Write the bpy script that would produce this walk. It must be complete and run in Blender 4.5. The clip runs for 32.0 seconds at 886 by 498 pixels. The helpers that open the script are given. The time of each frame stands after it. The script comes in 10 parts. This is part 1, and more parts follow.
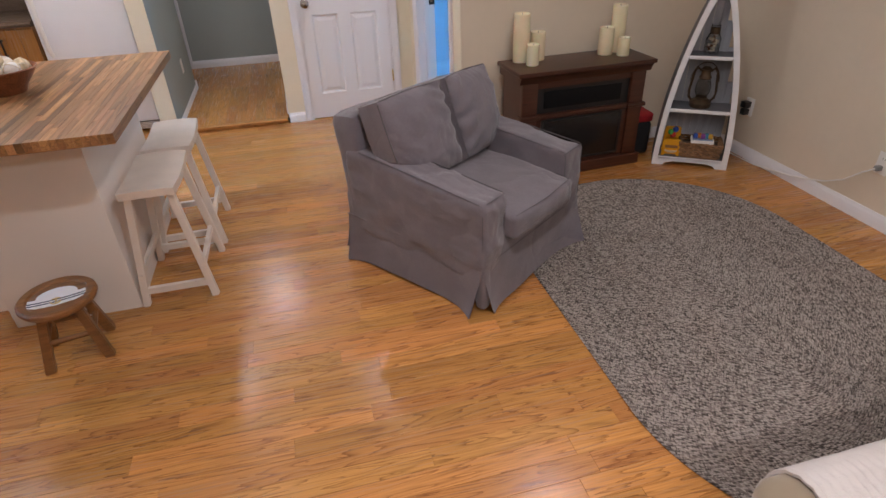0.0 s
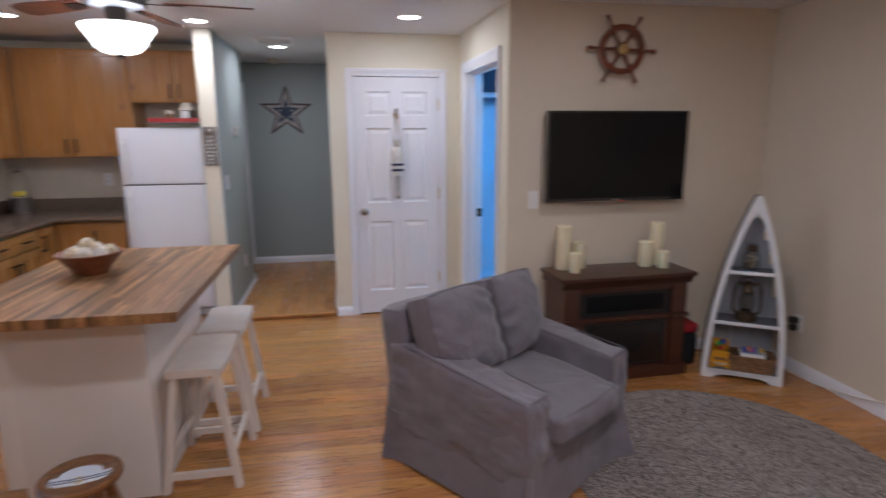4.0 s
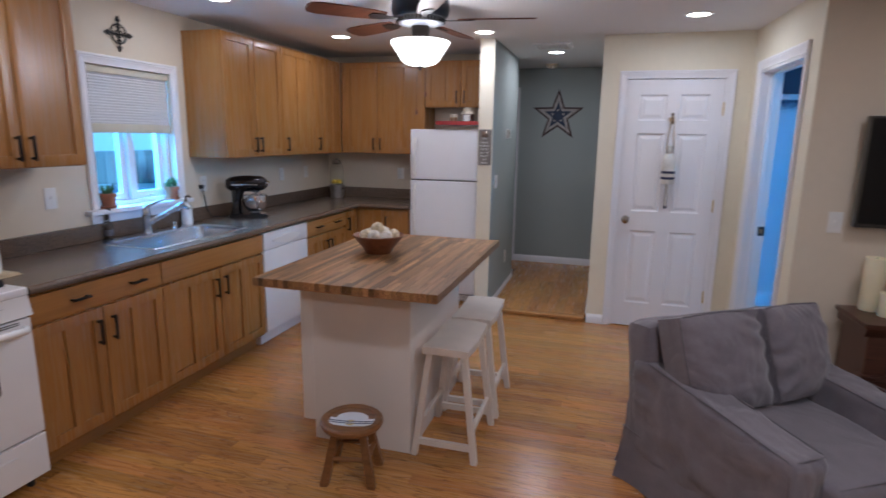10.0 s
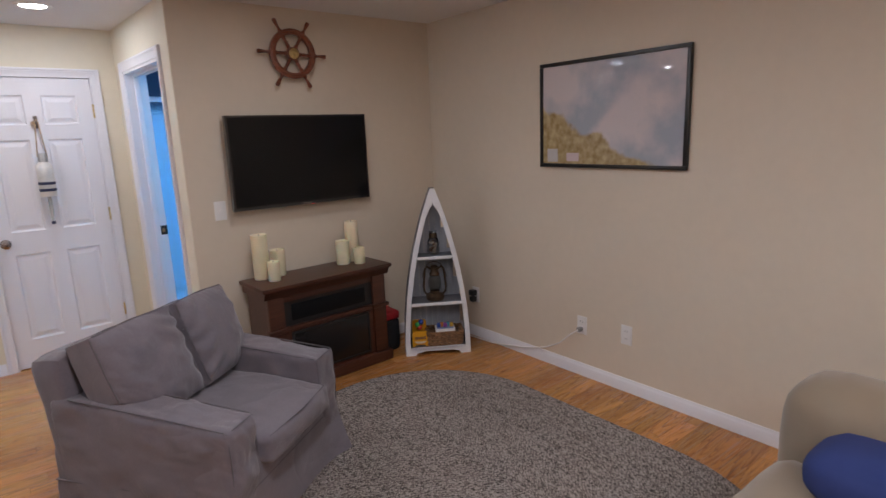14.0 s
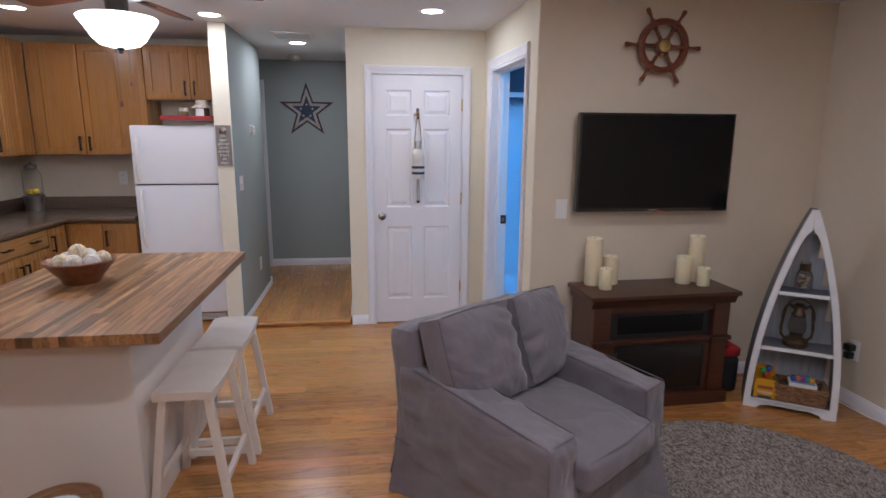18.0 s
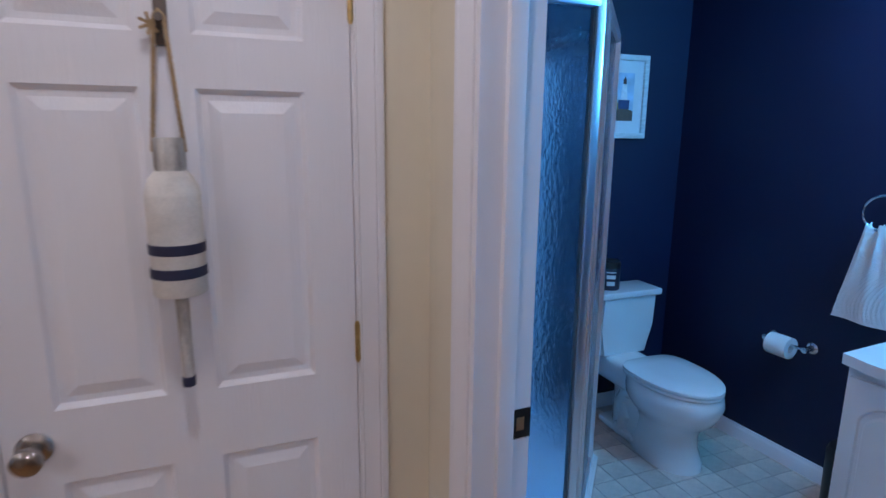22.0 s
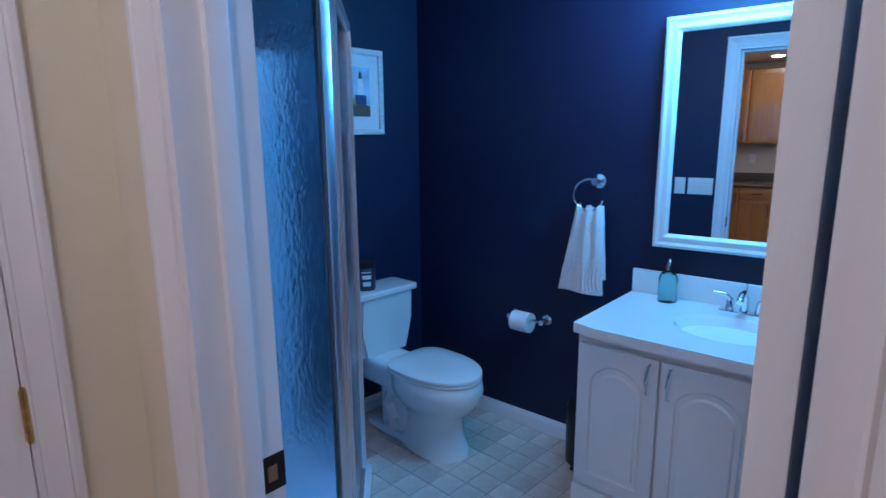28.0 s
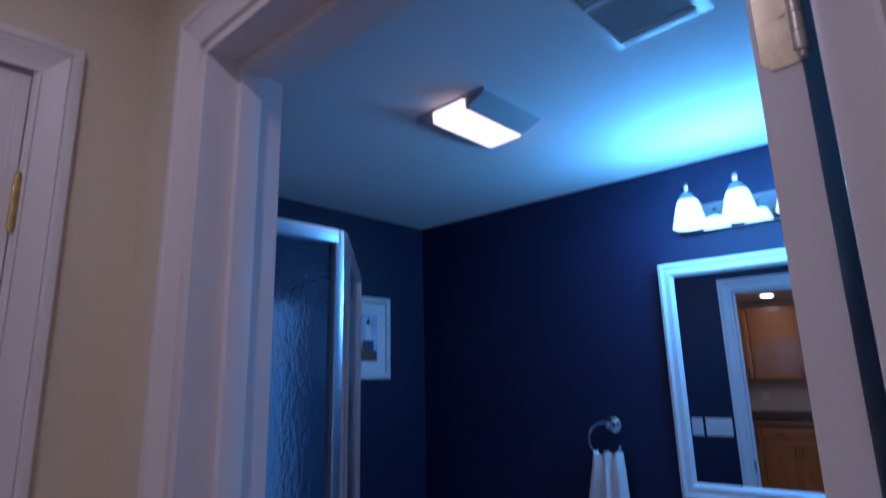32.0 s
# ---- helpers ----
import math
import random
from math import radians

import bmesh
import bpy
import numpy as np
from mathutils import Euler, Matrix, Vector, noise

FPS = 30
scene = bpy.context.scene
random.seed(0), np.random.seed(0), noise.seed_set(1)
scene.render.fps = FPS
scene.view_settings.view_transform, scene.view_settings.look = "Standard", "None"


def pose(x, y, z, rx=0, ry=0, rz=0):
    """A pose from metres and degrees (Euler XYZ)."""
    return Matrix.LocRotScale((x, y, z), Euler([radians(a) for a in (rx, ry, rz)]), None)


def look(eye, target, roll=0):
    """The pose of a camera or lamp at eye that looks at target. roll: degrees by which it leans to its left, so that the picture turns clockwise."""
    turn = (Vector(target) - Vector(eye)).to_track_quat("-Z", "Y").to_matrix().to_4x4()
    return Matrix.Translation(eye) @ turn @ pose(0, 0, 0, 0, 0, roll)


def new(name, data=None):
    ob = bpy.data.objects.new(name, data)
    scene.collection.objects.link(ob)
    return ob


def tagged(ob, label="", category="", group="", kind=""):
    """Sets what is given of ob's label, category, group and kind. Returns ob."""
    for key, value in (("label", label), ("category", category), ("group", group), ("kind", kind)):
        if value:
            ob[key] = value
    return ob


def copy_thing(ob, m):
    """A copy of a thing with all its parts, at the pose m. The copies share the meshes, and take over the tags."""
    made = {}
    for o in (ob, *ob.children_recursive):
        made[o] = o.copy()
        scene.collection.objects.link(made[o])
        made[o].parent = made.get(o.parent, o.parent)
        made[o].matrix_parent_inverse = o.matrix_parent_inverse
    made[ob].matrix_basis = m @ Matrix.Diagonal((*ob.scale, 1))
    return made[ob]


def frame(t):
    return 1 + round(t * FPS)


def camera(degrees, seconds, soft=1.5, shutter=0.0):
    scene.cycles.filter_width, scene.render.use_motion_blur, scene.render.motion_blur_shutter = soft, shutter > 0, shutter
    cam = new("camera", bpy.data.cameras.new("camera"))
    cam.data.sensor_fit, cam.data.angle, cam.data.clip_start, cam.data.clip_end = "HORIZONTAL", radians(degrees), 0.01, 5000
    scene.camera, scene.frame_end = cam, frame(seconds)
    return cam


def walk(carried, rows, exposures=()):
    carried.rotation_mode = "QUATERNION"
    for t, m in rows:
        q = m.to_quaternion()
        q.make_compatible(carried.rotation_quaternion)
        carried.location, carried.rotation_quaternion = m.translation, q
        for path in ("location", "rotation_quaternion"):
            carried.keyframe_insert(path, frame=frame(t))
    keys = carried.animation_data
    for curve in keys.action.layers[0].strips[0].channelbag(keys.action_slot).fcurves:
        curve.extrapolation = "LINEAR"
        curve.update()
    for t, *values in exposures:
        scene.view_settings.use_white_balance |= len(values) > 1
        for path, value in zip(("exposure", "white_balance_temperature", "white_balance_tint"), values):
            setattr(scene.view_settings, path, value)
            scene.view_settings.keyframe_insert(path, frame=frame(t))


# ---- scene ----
cam = camera(76.5, 32.0, shutter=0.5)
PATH = [
    (0, (0.62, 0.049, 1.592), (1.018, 1.697, 0.531), -2.1),
    (0.5, (0.633, 0.035, 1.589), (1.035, 1.683, 0.529), -2.0),
    (1, (0.619, 0.05, 1.59), (1.051, 1.722, 0.58), -1.5),
    (1.5, (0.607, 0.063, 1.588), (1.077, 1.795, 0.706), -1.1),
    (2, (0.61, 0.052, 1.59), (1.112, 1.844, 0.858), -0.9),
    (2.5, (0.621, 0.035, 1.587), (1.142, 1.874, 0.999), -0.7),
    (3, (0.618, 0.028, 1.584), (1.166, 1.903, 1.152), -0.7),
    (3.5, (0.624, 0.025, 1.583), (1.182, 1.902, 1.178), -0.6),
    (4, (0.587, 0.031, 1.567), (0.926, 1.962, 1.169), -0.3),
    (4.5, (0.616, 0.001, 1.584), (0.4, 1.947, 1.179), 0.5),
    (5.3, (0.6, 0.01, 1.578), (0.076, 1.888, 1.173), 0.9),
    (6.5, (0.577, 0.023, 1.57), (0.003, 1.896, 1.163), 1.5),
    (7, (0.55, 0.022, 1.565), (-0.242, 1.812, 1.152), 2.0),
    (7.5, (0.544, 0.023, 1.559), (-0.476, 1.692, 1.141), 2.3),
    (8, (0.555, 0.022, 1.562), (-0.497, 1.671, 1.144), 2.3),
    (8.5, (0.564, 0.028, 1.569), (-0.437, 1.709, 1.152), 2.2),
    (9, (0.57, 0.033, 1.565), (-0.3, 1.788, 1.16), 1.8),
    (9.5, (0.587, 0.023, 1.578), (-0.144, 1.84, 1.174), 1.4),
    (10, (0.61, 0.016, 1.576), (0.057, 1.897, 1.183), 0.9),
    (10.5, (0.633, 0.004, 1.59), (0.305, 1.937, 1.195), 0.4),
    (11, (0.633, 0.01, 1.589), (0.563, 1.97, 1.197), -0.1),
    (11.5, (0.632, 0.028, 1.581), (0.804, 1.982, 1.192), -0.5),
    (12, (0.626, 0.027, 1.578), (1.055, 1.941, 1.187), -1.1),
    (12.5, (0.642, 0.018, 1.587), (1.297, 1.865, 1.187), -1.5),
    (13, (0.661, 0.024, 1.574), (1.55, 1.77, 1.173), -1.9),
    (13.5, (0.733, 0.016, 1.538), (1.807, 1.657, 1.147), -2.2),
    (14.1, (0.718, 0.006, 1.57), (1.946, 1.531, 1.162), -2.2),
    (14.9, (0.697, -0.006, 1.611), (1.911, 1.524, 1.182), -2.2),
    (15.5, (0.682, -0.016, 1.643), (1.718, 1.636, 1.197), -2.2),
    (16, (0.641, -0.001, 1.596), (1.499, 1.758, 1.184), -1.4),
    (16.5, (0.61, 0.015, 1.584), (1.279, 1.856, 1.179), -1.0),
    (17, (0.591, 0.028, 1.584), (1.044, 1.935, 1.182), -0.2),
    (17.5, (0.617, 0.075, 1.576), (0.87, 2.018, 1.173), 0.3),
    (18, (0.666, 0.285, 1.582), (0.916, 2.229, 1.183), 0.4),
    (18.5, (0.59, 0.679, 1.551), (0.843, 2.622, 1.15), 0.55),
    (19, (0.588, 1.251, 1.542), (0.852, 3.191, 1.137), 0.6),
    (19.5, (0.56, 1.757, 1.553), (0.837, 3.695, 1.141), 0.75),
    (20, (0.586, 2.254, 1.545), (0.894, 4.188, 1.136), 0.9),
    (20.5, (0.685, 2.735, 1.556), (1.045, 4.661, 1.157), 1.15),
    (21, (0.808, 3.113, 1.557), (1.284, 5.013, 1.156), 1.0),
    (21.5, (0.950, 3.391, 1.550), (1.596, 5.238, 1.145), 0.8),
    (22, (1.134, 3.656, 1.543), (1.850, 5.479, 1.140), 0.5),
    (22.5, (1.197, 3.754, 1.538), (1.946, 5.565, 1.139), 0.4),
    (23, (1.238, 3.790, 1.545), (2.022, 5.588, 1.153), 0.25),
    (23.5, (1.238, 3.794, 1.546), (2.031, 5.586, 1.155), 0.25),
    (24, (1.239, 3.800, 1.547), (2.074, 5.573, 1.152), 0.35),
    (24.5, (1.241, 3.803, 1.547), (2.236, 5.495, 1.153), 0.1),
    (25, (1.243, 3.802, 1.545), (2.403, 5.385, 1.154), -0.3),
    (25.5, (1.244, 3.798, 1.540), (2.549, 5.261, 1.150), -0.7),
    (26, (1.246, 3.778, 1.535), (2.697, 5.096, 1.147), -1),
    (26.5, (1.249, 3.782, 1.518), (2.749, 5.052, 1.14), -1),
    (27.2, (1.253, 3.785, 1.514), (2.755, 5.049, 1.137), -0.7),
    (28.5, (1.272, 3.80, 1.514), (2.635, 5.214, 1.132), -0.2),
    (29, (1.280, 3.812, 1.519), (2.652, 5.236, 1.216), -0.4),
    (29.5, (1.272, 3.807, 1.525), (2.671, 5.234, 1.418), -0.5),
    (30, (1.262, 3.8, 1.523), (2.66, 5.211, 1.761), -0.6),
    (30.5, (1.261, 3.802, 1.515), (2.622, 5.15, 2.094), -1.1),
    (31, (1.261, 3.803, 1.519), (2.589, 5.101, 2.26), -1.2),
    (31.5, (1.261, 3.803, 1.522), (2.599, 5.1, 2.249), -1.25),
    (32, (1.26, 3.803, 1.527), (2.668, 5.152, 1.971), -1.4),
]
EXPOSURES = [(0.0, 0.3, 6700, 10), (1.0, 0.22, 6450, 10), (1.5, 0.16, 6350, 10), (3.0, 0.0, 6000, 10), (4.2, 0.0, 5950, 10), (7.0, -0.15, 5800, 10), (9.0, -0.22, 5850, 10), (10.0, -0.24, 5950, 10), (11.0, 0.0, 6050, 10), (12.5, 0.1, 6250, 10), (16.0, 0.08, 6150, 10), (18.0, 0.05, 6000, 10), (19.3, 0.1, 6100, 12), (20.2, -0.28, 6250, 14), (20.6, -0.35, 6250, 15), (21.0, -0.45, 6250, 16), (22.0, -0.6, 6250, 16), (23.5, -0.6, 6200, 16), (26.0, -0.6, 6200, 16), (29.0, -0.65, 6050, 18), (30.0, -1.2, 6050, 31), (31.0, -1.7, 6100, 36), (32.0, -1.75, 6050, 36)]
walk(cam, [(t, look(eye, target, roll)) for t, eye, target, roll in PATH], EXPOSURES)

# ---- light ----
world = bpy.data.worlds.new("world")
scene.world = world
world.use_nodes = True
wn = world.node_tree
sky = wn.nodes.new("ShaderNodeTexSky")
sky.sky_type, sky.sun_disc = "NISHITA", False
sky.sun_elevation, sky.sun_rotation = radians(25), radians(95)
tint = wn.nodes.new("ShaderNodeMix")
tint.data_type, tint.blend_type = "RGBA", "MULTIPLY"
tint.inputs["Factor"].default_value = 1.0
tint.inputs["B"].default_value = (0.06, 0.42, 1.0, 1)
wn.links.new(sky.outputs["Color"], tint.inputs["A"])
wn.links.new(tint.outputs["Result"], wn.nodes["Background"].inputs["Color"])
wn.nodes["Background"].inputs["Strength"].default_value = 0.15

sun_data = bpy.data.lights.new("sun", "SUN")
sun_data.energy, sun_data.angle, sun_data.color = 5.0, radians(4), (0.22, 0.64, 1.0)
sun = new("sun", sun_data)
sun.rotation_euler = (radians(65), 0, radians(95))

scene.view_settings.exposure = 0.0
CEIL = 2.385


def lamp_at(name, kind, at, energy, color, size=0.1, rot=(0, 0, 0), size_y=None):
    data = bpy.data.lights.new(name, kind)
    data.energy, data.color = energy, color
    if kind == "AREA":
        data.size = size
        data.shape = "DISK"
        if size_y:
            data.shape, data.size_y = "RECTANGLE", size_y
    else:
        data.shadow_soft_size = size
    ob = new(name, data)
    ob.location, ob.rotation_euler = at, rot
    return ob


WARM = (0.96, 0.945, 1.0)
# recessed ceiling lights of the living room, kitchen and hall; those below y=2.5 are unseen, added for brightness
CANS = [(1.09, 4.23), (-0.42, 4.58), (-1.65, 4.55), (-1.78, 3.15), (-1.75, 1.6), (1.1, 0.85), (1.9, 2.3), (1.0, -1.0), (2.6, -1.0), (0.03, 5.75)]
for cx, cy in CANS:
    lamp_at("can_lamp", "AREA", (cx, cy, CEIL - 0.012), 5.5 if cx < 0 and cy < 2 else 6.0 if cx > 0 and 3 < cy < 5 else 7.5 if cy > 5.5 else 5.0 if cy > 3 or cx < 0 else 7.0 if cy > 1.9 else 12.0 if cx > 2 else 20.0, WARM, 0.13)
lamp_at("fan_lamp", "POINT", (-0.50, 3.25, 2.03), 19.0, (0.98, 0.95, 1.0), 0.10)
lamp_at("range_lamp", "AREA", (-2.20, 1.30, 1.51), 0.85, (1.0, 0.60, 0.33), 0.12)
# bathroom: blue-tinted vanity bulbs and a warm ceiling light
for by in (4.565, 4.39, 4.215):
    lamp_at("vanity_lamp", "POINT", (3.34, by, 2.12), 32.0, (0.07, 0.48, 1.0), 0.05)
lamp_at("bath_fan_lamp", "AREA", (2.625, 4.935, 2.33), 4.2, (1.0, 0.78, 0.74), 0.2)
# daylight at the bedroom window
lamp_at("bedroom_sky", "AREA", (-0.85, 9.415, 1.45), 16.0, (0.10, 0.42, 1.0), 0.66, (radians(-90), 0, 0), 0.9)
# sky light falling in through the kitchen window
lamp_at("window_sky", "AREA", (-3.15, 3.05, 2.35), 420.0, (0.08, 0.45, 1.0), 1.0, (0, radians(-42), 0), 1.2)

# ---- materials ----
MATS = {}


def mat(name, color=(0.8, 0.8, 0.8), rough=0.5, metal=0.0, var=0.06, scale=8.0, bump=0.0, bscale=60.0, spec=0.5, emit=None, coat=0.0,
        rand=0.0, stretch=(1, 1, 1), fine=0.0, sheen=0.0, rvar=0.0):
    """Principled material: base colour with two scales of mottling, bump and roughness variation."""
    m = bpy.data.materials.new(name)
    m.use_nodes = True
    t = m.node_tree
    b = t.nodes["Principled BSDF"]
    b.inputs["Base Color"].default_value = (*color, 1)
    b.inputs["Roughness"].default_value = rough
    b.inputs["Metallic"].default_value = metal
    b.inputs["Specular IOR Level"].default_value = spec
    b.inputs["Coat Weight"].default_value = coat
    b.inputs["Sheen Weight"].default_value = sheen
    co = t.nodes.new("ShaderNodeTexCoord")
    mp = t.nodes.new("ShaderNodeMapping")
    mp.inputs["Scale"].default_value = stretch
    t.links.new(co.outputs["Object"], mp.inputs["Vector"])
    src = None
    if var or rand or fine:
        n = t.nodes.new("ShaderNodeTexNoise")
        n.inputs["Scale"].default_value, n.inputs["Detail"].default_value = scale, 6
        t.links.new(mp.outputs[0], n.inputs["Vector"])
        hsv = t.nodes.new("ShaderNodeHueSaturation")
        hsv.inputs["Color"].default_value = (*color, 1)
        r = t.nodes.new("ShaderNodeMapRange")
        r.inputs["From Min"].default_value, r.inputs["From Max"].default_value = 0.3, 0.7
        r.inputs["To Min"].default_value, r.inputs["To Max"].default_value = 1 - var, 1 + var
        t.links.new(n.outputs["Fac"], r.inputs["Value"])
        val = r.outputs[0]
        if fine:
            n2 = t.nodes.new("ShaderNodeTexNoise")
            n2.inputs["Scale"].default_value, n2.inputs["Detail"].default_value = scale * 14, 3
            t.links.new(mp.outputs[0], n2.inputs["Vector"])
            r2 = t.nodes.new("ShaderNodeMapRange")
            r2.inputs["From Min"].default_value, r2.inputs["From Max"].default_value = 0.3, 0.7
            r2.inputs["To Min"].default_value, r2.inputs["To Max"].default_value = 1 - fine, 1 + fine
            t.links.new(n2.outputs["Fac"], r2.inputs["Value"])
            mu = t.nodes.new("ShaderNodeMath")
            mu.operation = "MULTIPLY"
            t.links.new(val, mu.inputs[0]), t.links.new(r2.outputs[0], mu.inputs[1])
            val = mu.outputs[0]
        if rand:
            oi = t.nodes.new("ShaderNodeObjectInfo")
            r3 = t.nodes.new("ShaderNodeMapRange")
            r3.inputs["To Min"].default_value, r3.inputs["To Max"].default_value = 1 - rand, 1 + rand
            t.links.new(oi.outputs["Random"], r3.inputs["Value"])
            mu = t.nodes.new("ShaderNodeMath")
            mu.operation = "MULTIPLY"
            t.links.new(val, mu.inputs[0]), t.links.new(r3.outputs[0], mu.inputs[1])
            val = mu.outputs[0]
        t.links.new(val, hsv.inputs["Value"])
        t.links.new(hsv.outputs[0], b.inputs["Base Color"])
        src = n
    if rvar and src:
        r4 = t.nodes.new("ShaderNodeMapRange")
        r4.inputs["To Min"].default_value, r4.inputs["To Max"].default_value = max(0.02, rough - rvar), min(1, rough + rvar)
        t.links.new(src.outputs["Fac"], r4.inputs["Value"])
        t.links.new(r4.outputs[0], b.inputs["Roughness"])
    if bump:
        n3 = t.nodes.new("ShaderNodeTexNoise")
        n3.inputs["Scale"].default_value, n3.inputs["Detail"].default_value = bscale, 4
        t.links.new(mp.outputs[0], n3.inputs["Vector"])
        bp = t.nodes.new("ShaderNodeBump")
        bp.inputs["Strength"].default_value, bp.inputs["Distance"].default_value = bump, 0.01
        t.links.new(n3.outputs["Fac"], bp.inputs["Height"])
        t.links.new(bp.outputs[0], b.inputs["Normal"])
    if emit:
        b.inputs["Emission Color"].default_value = (*emit[0], 1)
        b.inputs["Emission Strength"].default_value = emit[1]
    MATS[name] = m
    return m


def wood(name, dark, light, axis=0, rough=0.35, grain=1.0, rand=0.25, coat=0.0, ring=5.0, island=False, hue=0.0, lines=0.42, along=0.7, sharp=3.0, detail=5.0):
    """Wood with long grain along an axis, cathedral rings, pores and a random tone for every piece."""
    m = bpy.data.materials.new(name)
    m.use_nodes = True
    t = m.node_tree
    b = t.nodes["Principled BSDF"]
    co = t.nodes.new("ShaderNodeTexCoord")
    rnd = t.nodes.new("ShaderNodeNewGeometry") if island else t.nodes.new("ShaderNodeObjectInfo")
    out = rnd.outputs["Random Per Island"] if island else rnd.outputs["Random"]
    off = t.nodes.new("ShaderNodeVectorMath")
    off.operation = "MULTIPLY_ADD"
    comb = t.nodes.new("ShaderNodeCombineXYZ")
    for i in range(3):
        t.links.new(out, comb.inputs[i])
    off.inputs[1].default_value = (37, 53, 71)
    t.links.new(comb.outputs[0], off.inputs[0])
    t.links.new(co.outputs["Object"], off.inputs[2])
    mp = t.nodes.new("ShaderNodeMapping")
    s = [9.0 * grain] * 3
    s[axis] = along * grain
    mp.inputs["Scale"].default_value = s
    t.links.new(off.outputs[0], mp.inputs["Vector"])
    n = t.nodes.new("ShaderNodeTexNoise")
    n.inputs["Scale"].default_value, n.inputs["Detail"].default_value, n.inputs["Distortion"].default_value = 1.6, detail, 0.6
    t.links.new(mp.outputs[0], n.inputs["Vector"])
    wv = t.nodes.new("ShaderNodeMath")
    wv.operation = "MULTIPLY"
    wv.inputs[1].default_value = ring
    t.links.new(n.outputs["Fac"], wv.inputs[0])
    fr = t.nodes.new("ShaderNodeMath")
    fr.operation = "FRACT"
    t.links.new(wv.outputs[0], fr.inputs[0])
    mp2 = t.nodes.new("ShaderNodeMapping")
    s2 = [160.0 * grain] * 3
    s2[axis] = 4.0 * grain
    mp2.inputs["Scale"].default_value = s2
    t.links.new(off.outputs[0], mp2.inputs["Vector"])
    n2 = t.nodes.new("ShaderNodeTexNoise")
    n2.inputs["Scale"].default_value, n2.inputs["Detail"].default_value = 1.0, 3
    t.links.new(mp2.outputs[0], n2.inputs["Vector"])
    mix = t.nodes.new("ShaderNodeMix")
    mix.data_type = "RGBA"
    mix.inputs["A"].default_value, mix.inputs["B"].default_value = (*dark, 1), (*light, 1)
    pw = t.nodes.new("ShaderNodeMath")
    pw.operation = "POWER"
    pw.inputs[1].default_value = sharp
    t.links.new(fr.outputs[0], pw.inputs[0])
    f = t.nodes.new("ShaderNodeMath")
    f.operation = "MULTIPLY_ADD"
    f.inputs[1].default_value = -lines
    t.links.new(pw.outputs[0], f.inputs[0])
    g = t.nodes.new("ShaderNodeMath")
    g.operation = "MULTIPLY_ADD"
    g.inputs[1].default_value, g.inputs[2].default_value = 1.2, 0.18
    t.links.new(n2.outputs["Fac"], g.inputs[0])
    t.links.new(g.outputs[0], f.inputs[2])
    t.links.new(f.outputs[0], mix.inputs["Factor"])
    hsv = t.nodes.new("ShaderNodeHueSaturation")
    r = t.nodes.new("ShaderNodeMapRange")
    r.inputs["To Min"].default_value, r.inputs["To Max"].default_value = 1 - rand, 1 + rand
    t.links.new(out, r.inputs["Value"])
    t.links.new(r.outputs[0], hsv.inputs["Value"])
    if hue:
        wr = t.nodes.new("ShaderNodeTexWhiteNoise")
        wr.noise_dimensions = "1D"
        t.links.new(out, wr.inputs["W"])
        r5 = t.nodes.new("ShaderNodeMapRange")
        r5.inputs["To Min"].default_value, r5.inputs["To Max"].default_value = 0.5 - hue, 0.5 + hue
        t.links.new(wr.outputs["Value"], r5.inputs["Value"])
        t.links.new(r5.outputs[0], hsv.inputs["Hue"])
    t.links.new(mix.outputs["Result"], hsv.inputs["Color"])
    t.links.new(hsv.outputs[0], b.inputs["Base Color"])
    r6 = t.nodes.new("ShaderNodeMapRange")
    r6.inputs["To Min"].default_value, r6.inputs["To Max"].default_value = rough + 0.08, max(0.03, rough - 0.08)
    t.links.new(n2.outputs["Fac"], r6.inputs["Value"])
    t.links.new(r6.outputs[0], b.inputs["Roughness"])
    b.inputs["Coat Weight"].default_value = coat
    b.inputs["Coat Roughness"].default_value = 0.25
    bp = t.nodes.new("ShaderNodeBump")
    bp.inputs["Strength"].default_value, bp.inputs["Distance"].default_value = 0.12, 0.002
    t.links.new(n2.outputs["Fac"], bp.inputs["Height"])
    t.links.new(bp.outputs[0], b.inputs["Normal"])
    MATS[name] = m
    return m


def glow(name, color, strength):
    m = bpy.data.materials.new(name)
    m.use_nodes = True
    t = m.node_tree
    t.nodes.remove(t.nodes["Principled BSDF"])
    e = t.nodes.new("ShaderNodeEmission")
    e.inputs["Color"].default_value, e.inputs["Strength"].default_value = (*color, 1), strength
    t.links.new(e.outputs[0], t.nodes["Material Output"].inputs["Surface"])
    MATS[name] = m
    return m


def glass(name, color=(1, 1, 1), rough=0.0, bump=0.0, bscale=60, ior=1.45, stretch=(1, 1, 1)):
    m = mat(name, color, rough, var=0, bump=bump, bscale=bscale, stretch=stretch)
    b = m.node_tree.nodes["Principled BSDF"]
    b.inputs["Transmission Weight"].default_value = 1
    b.inputs["IOR"].default_value = ior
    return m


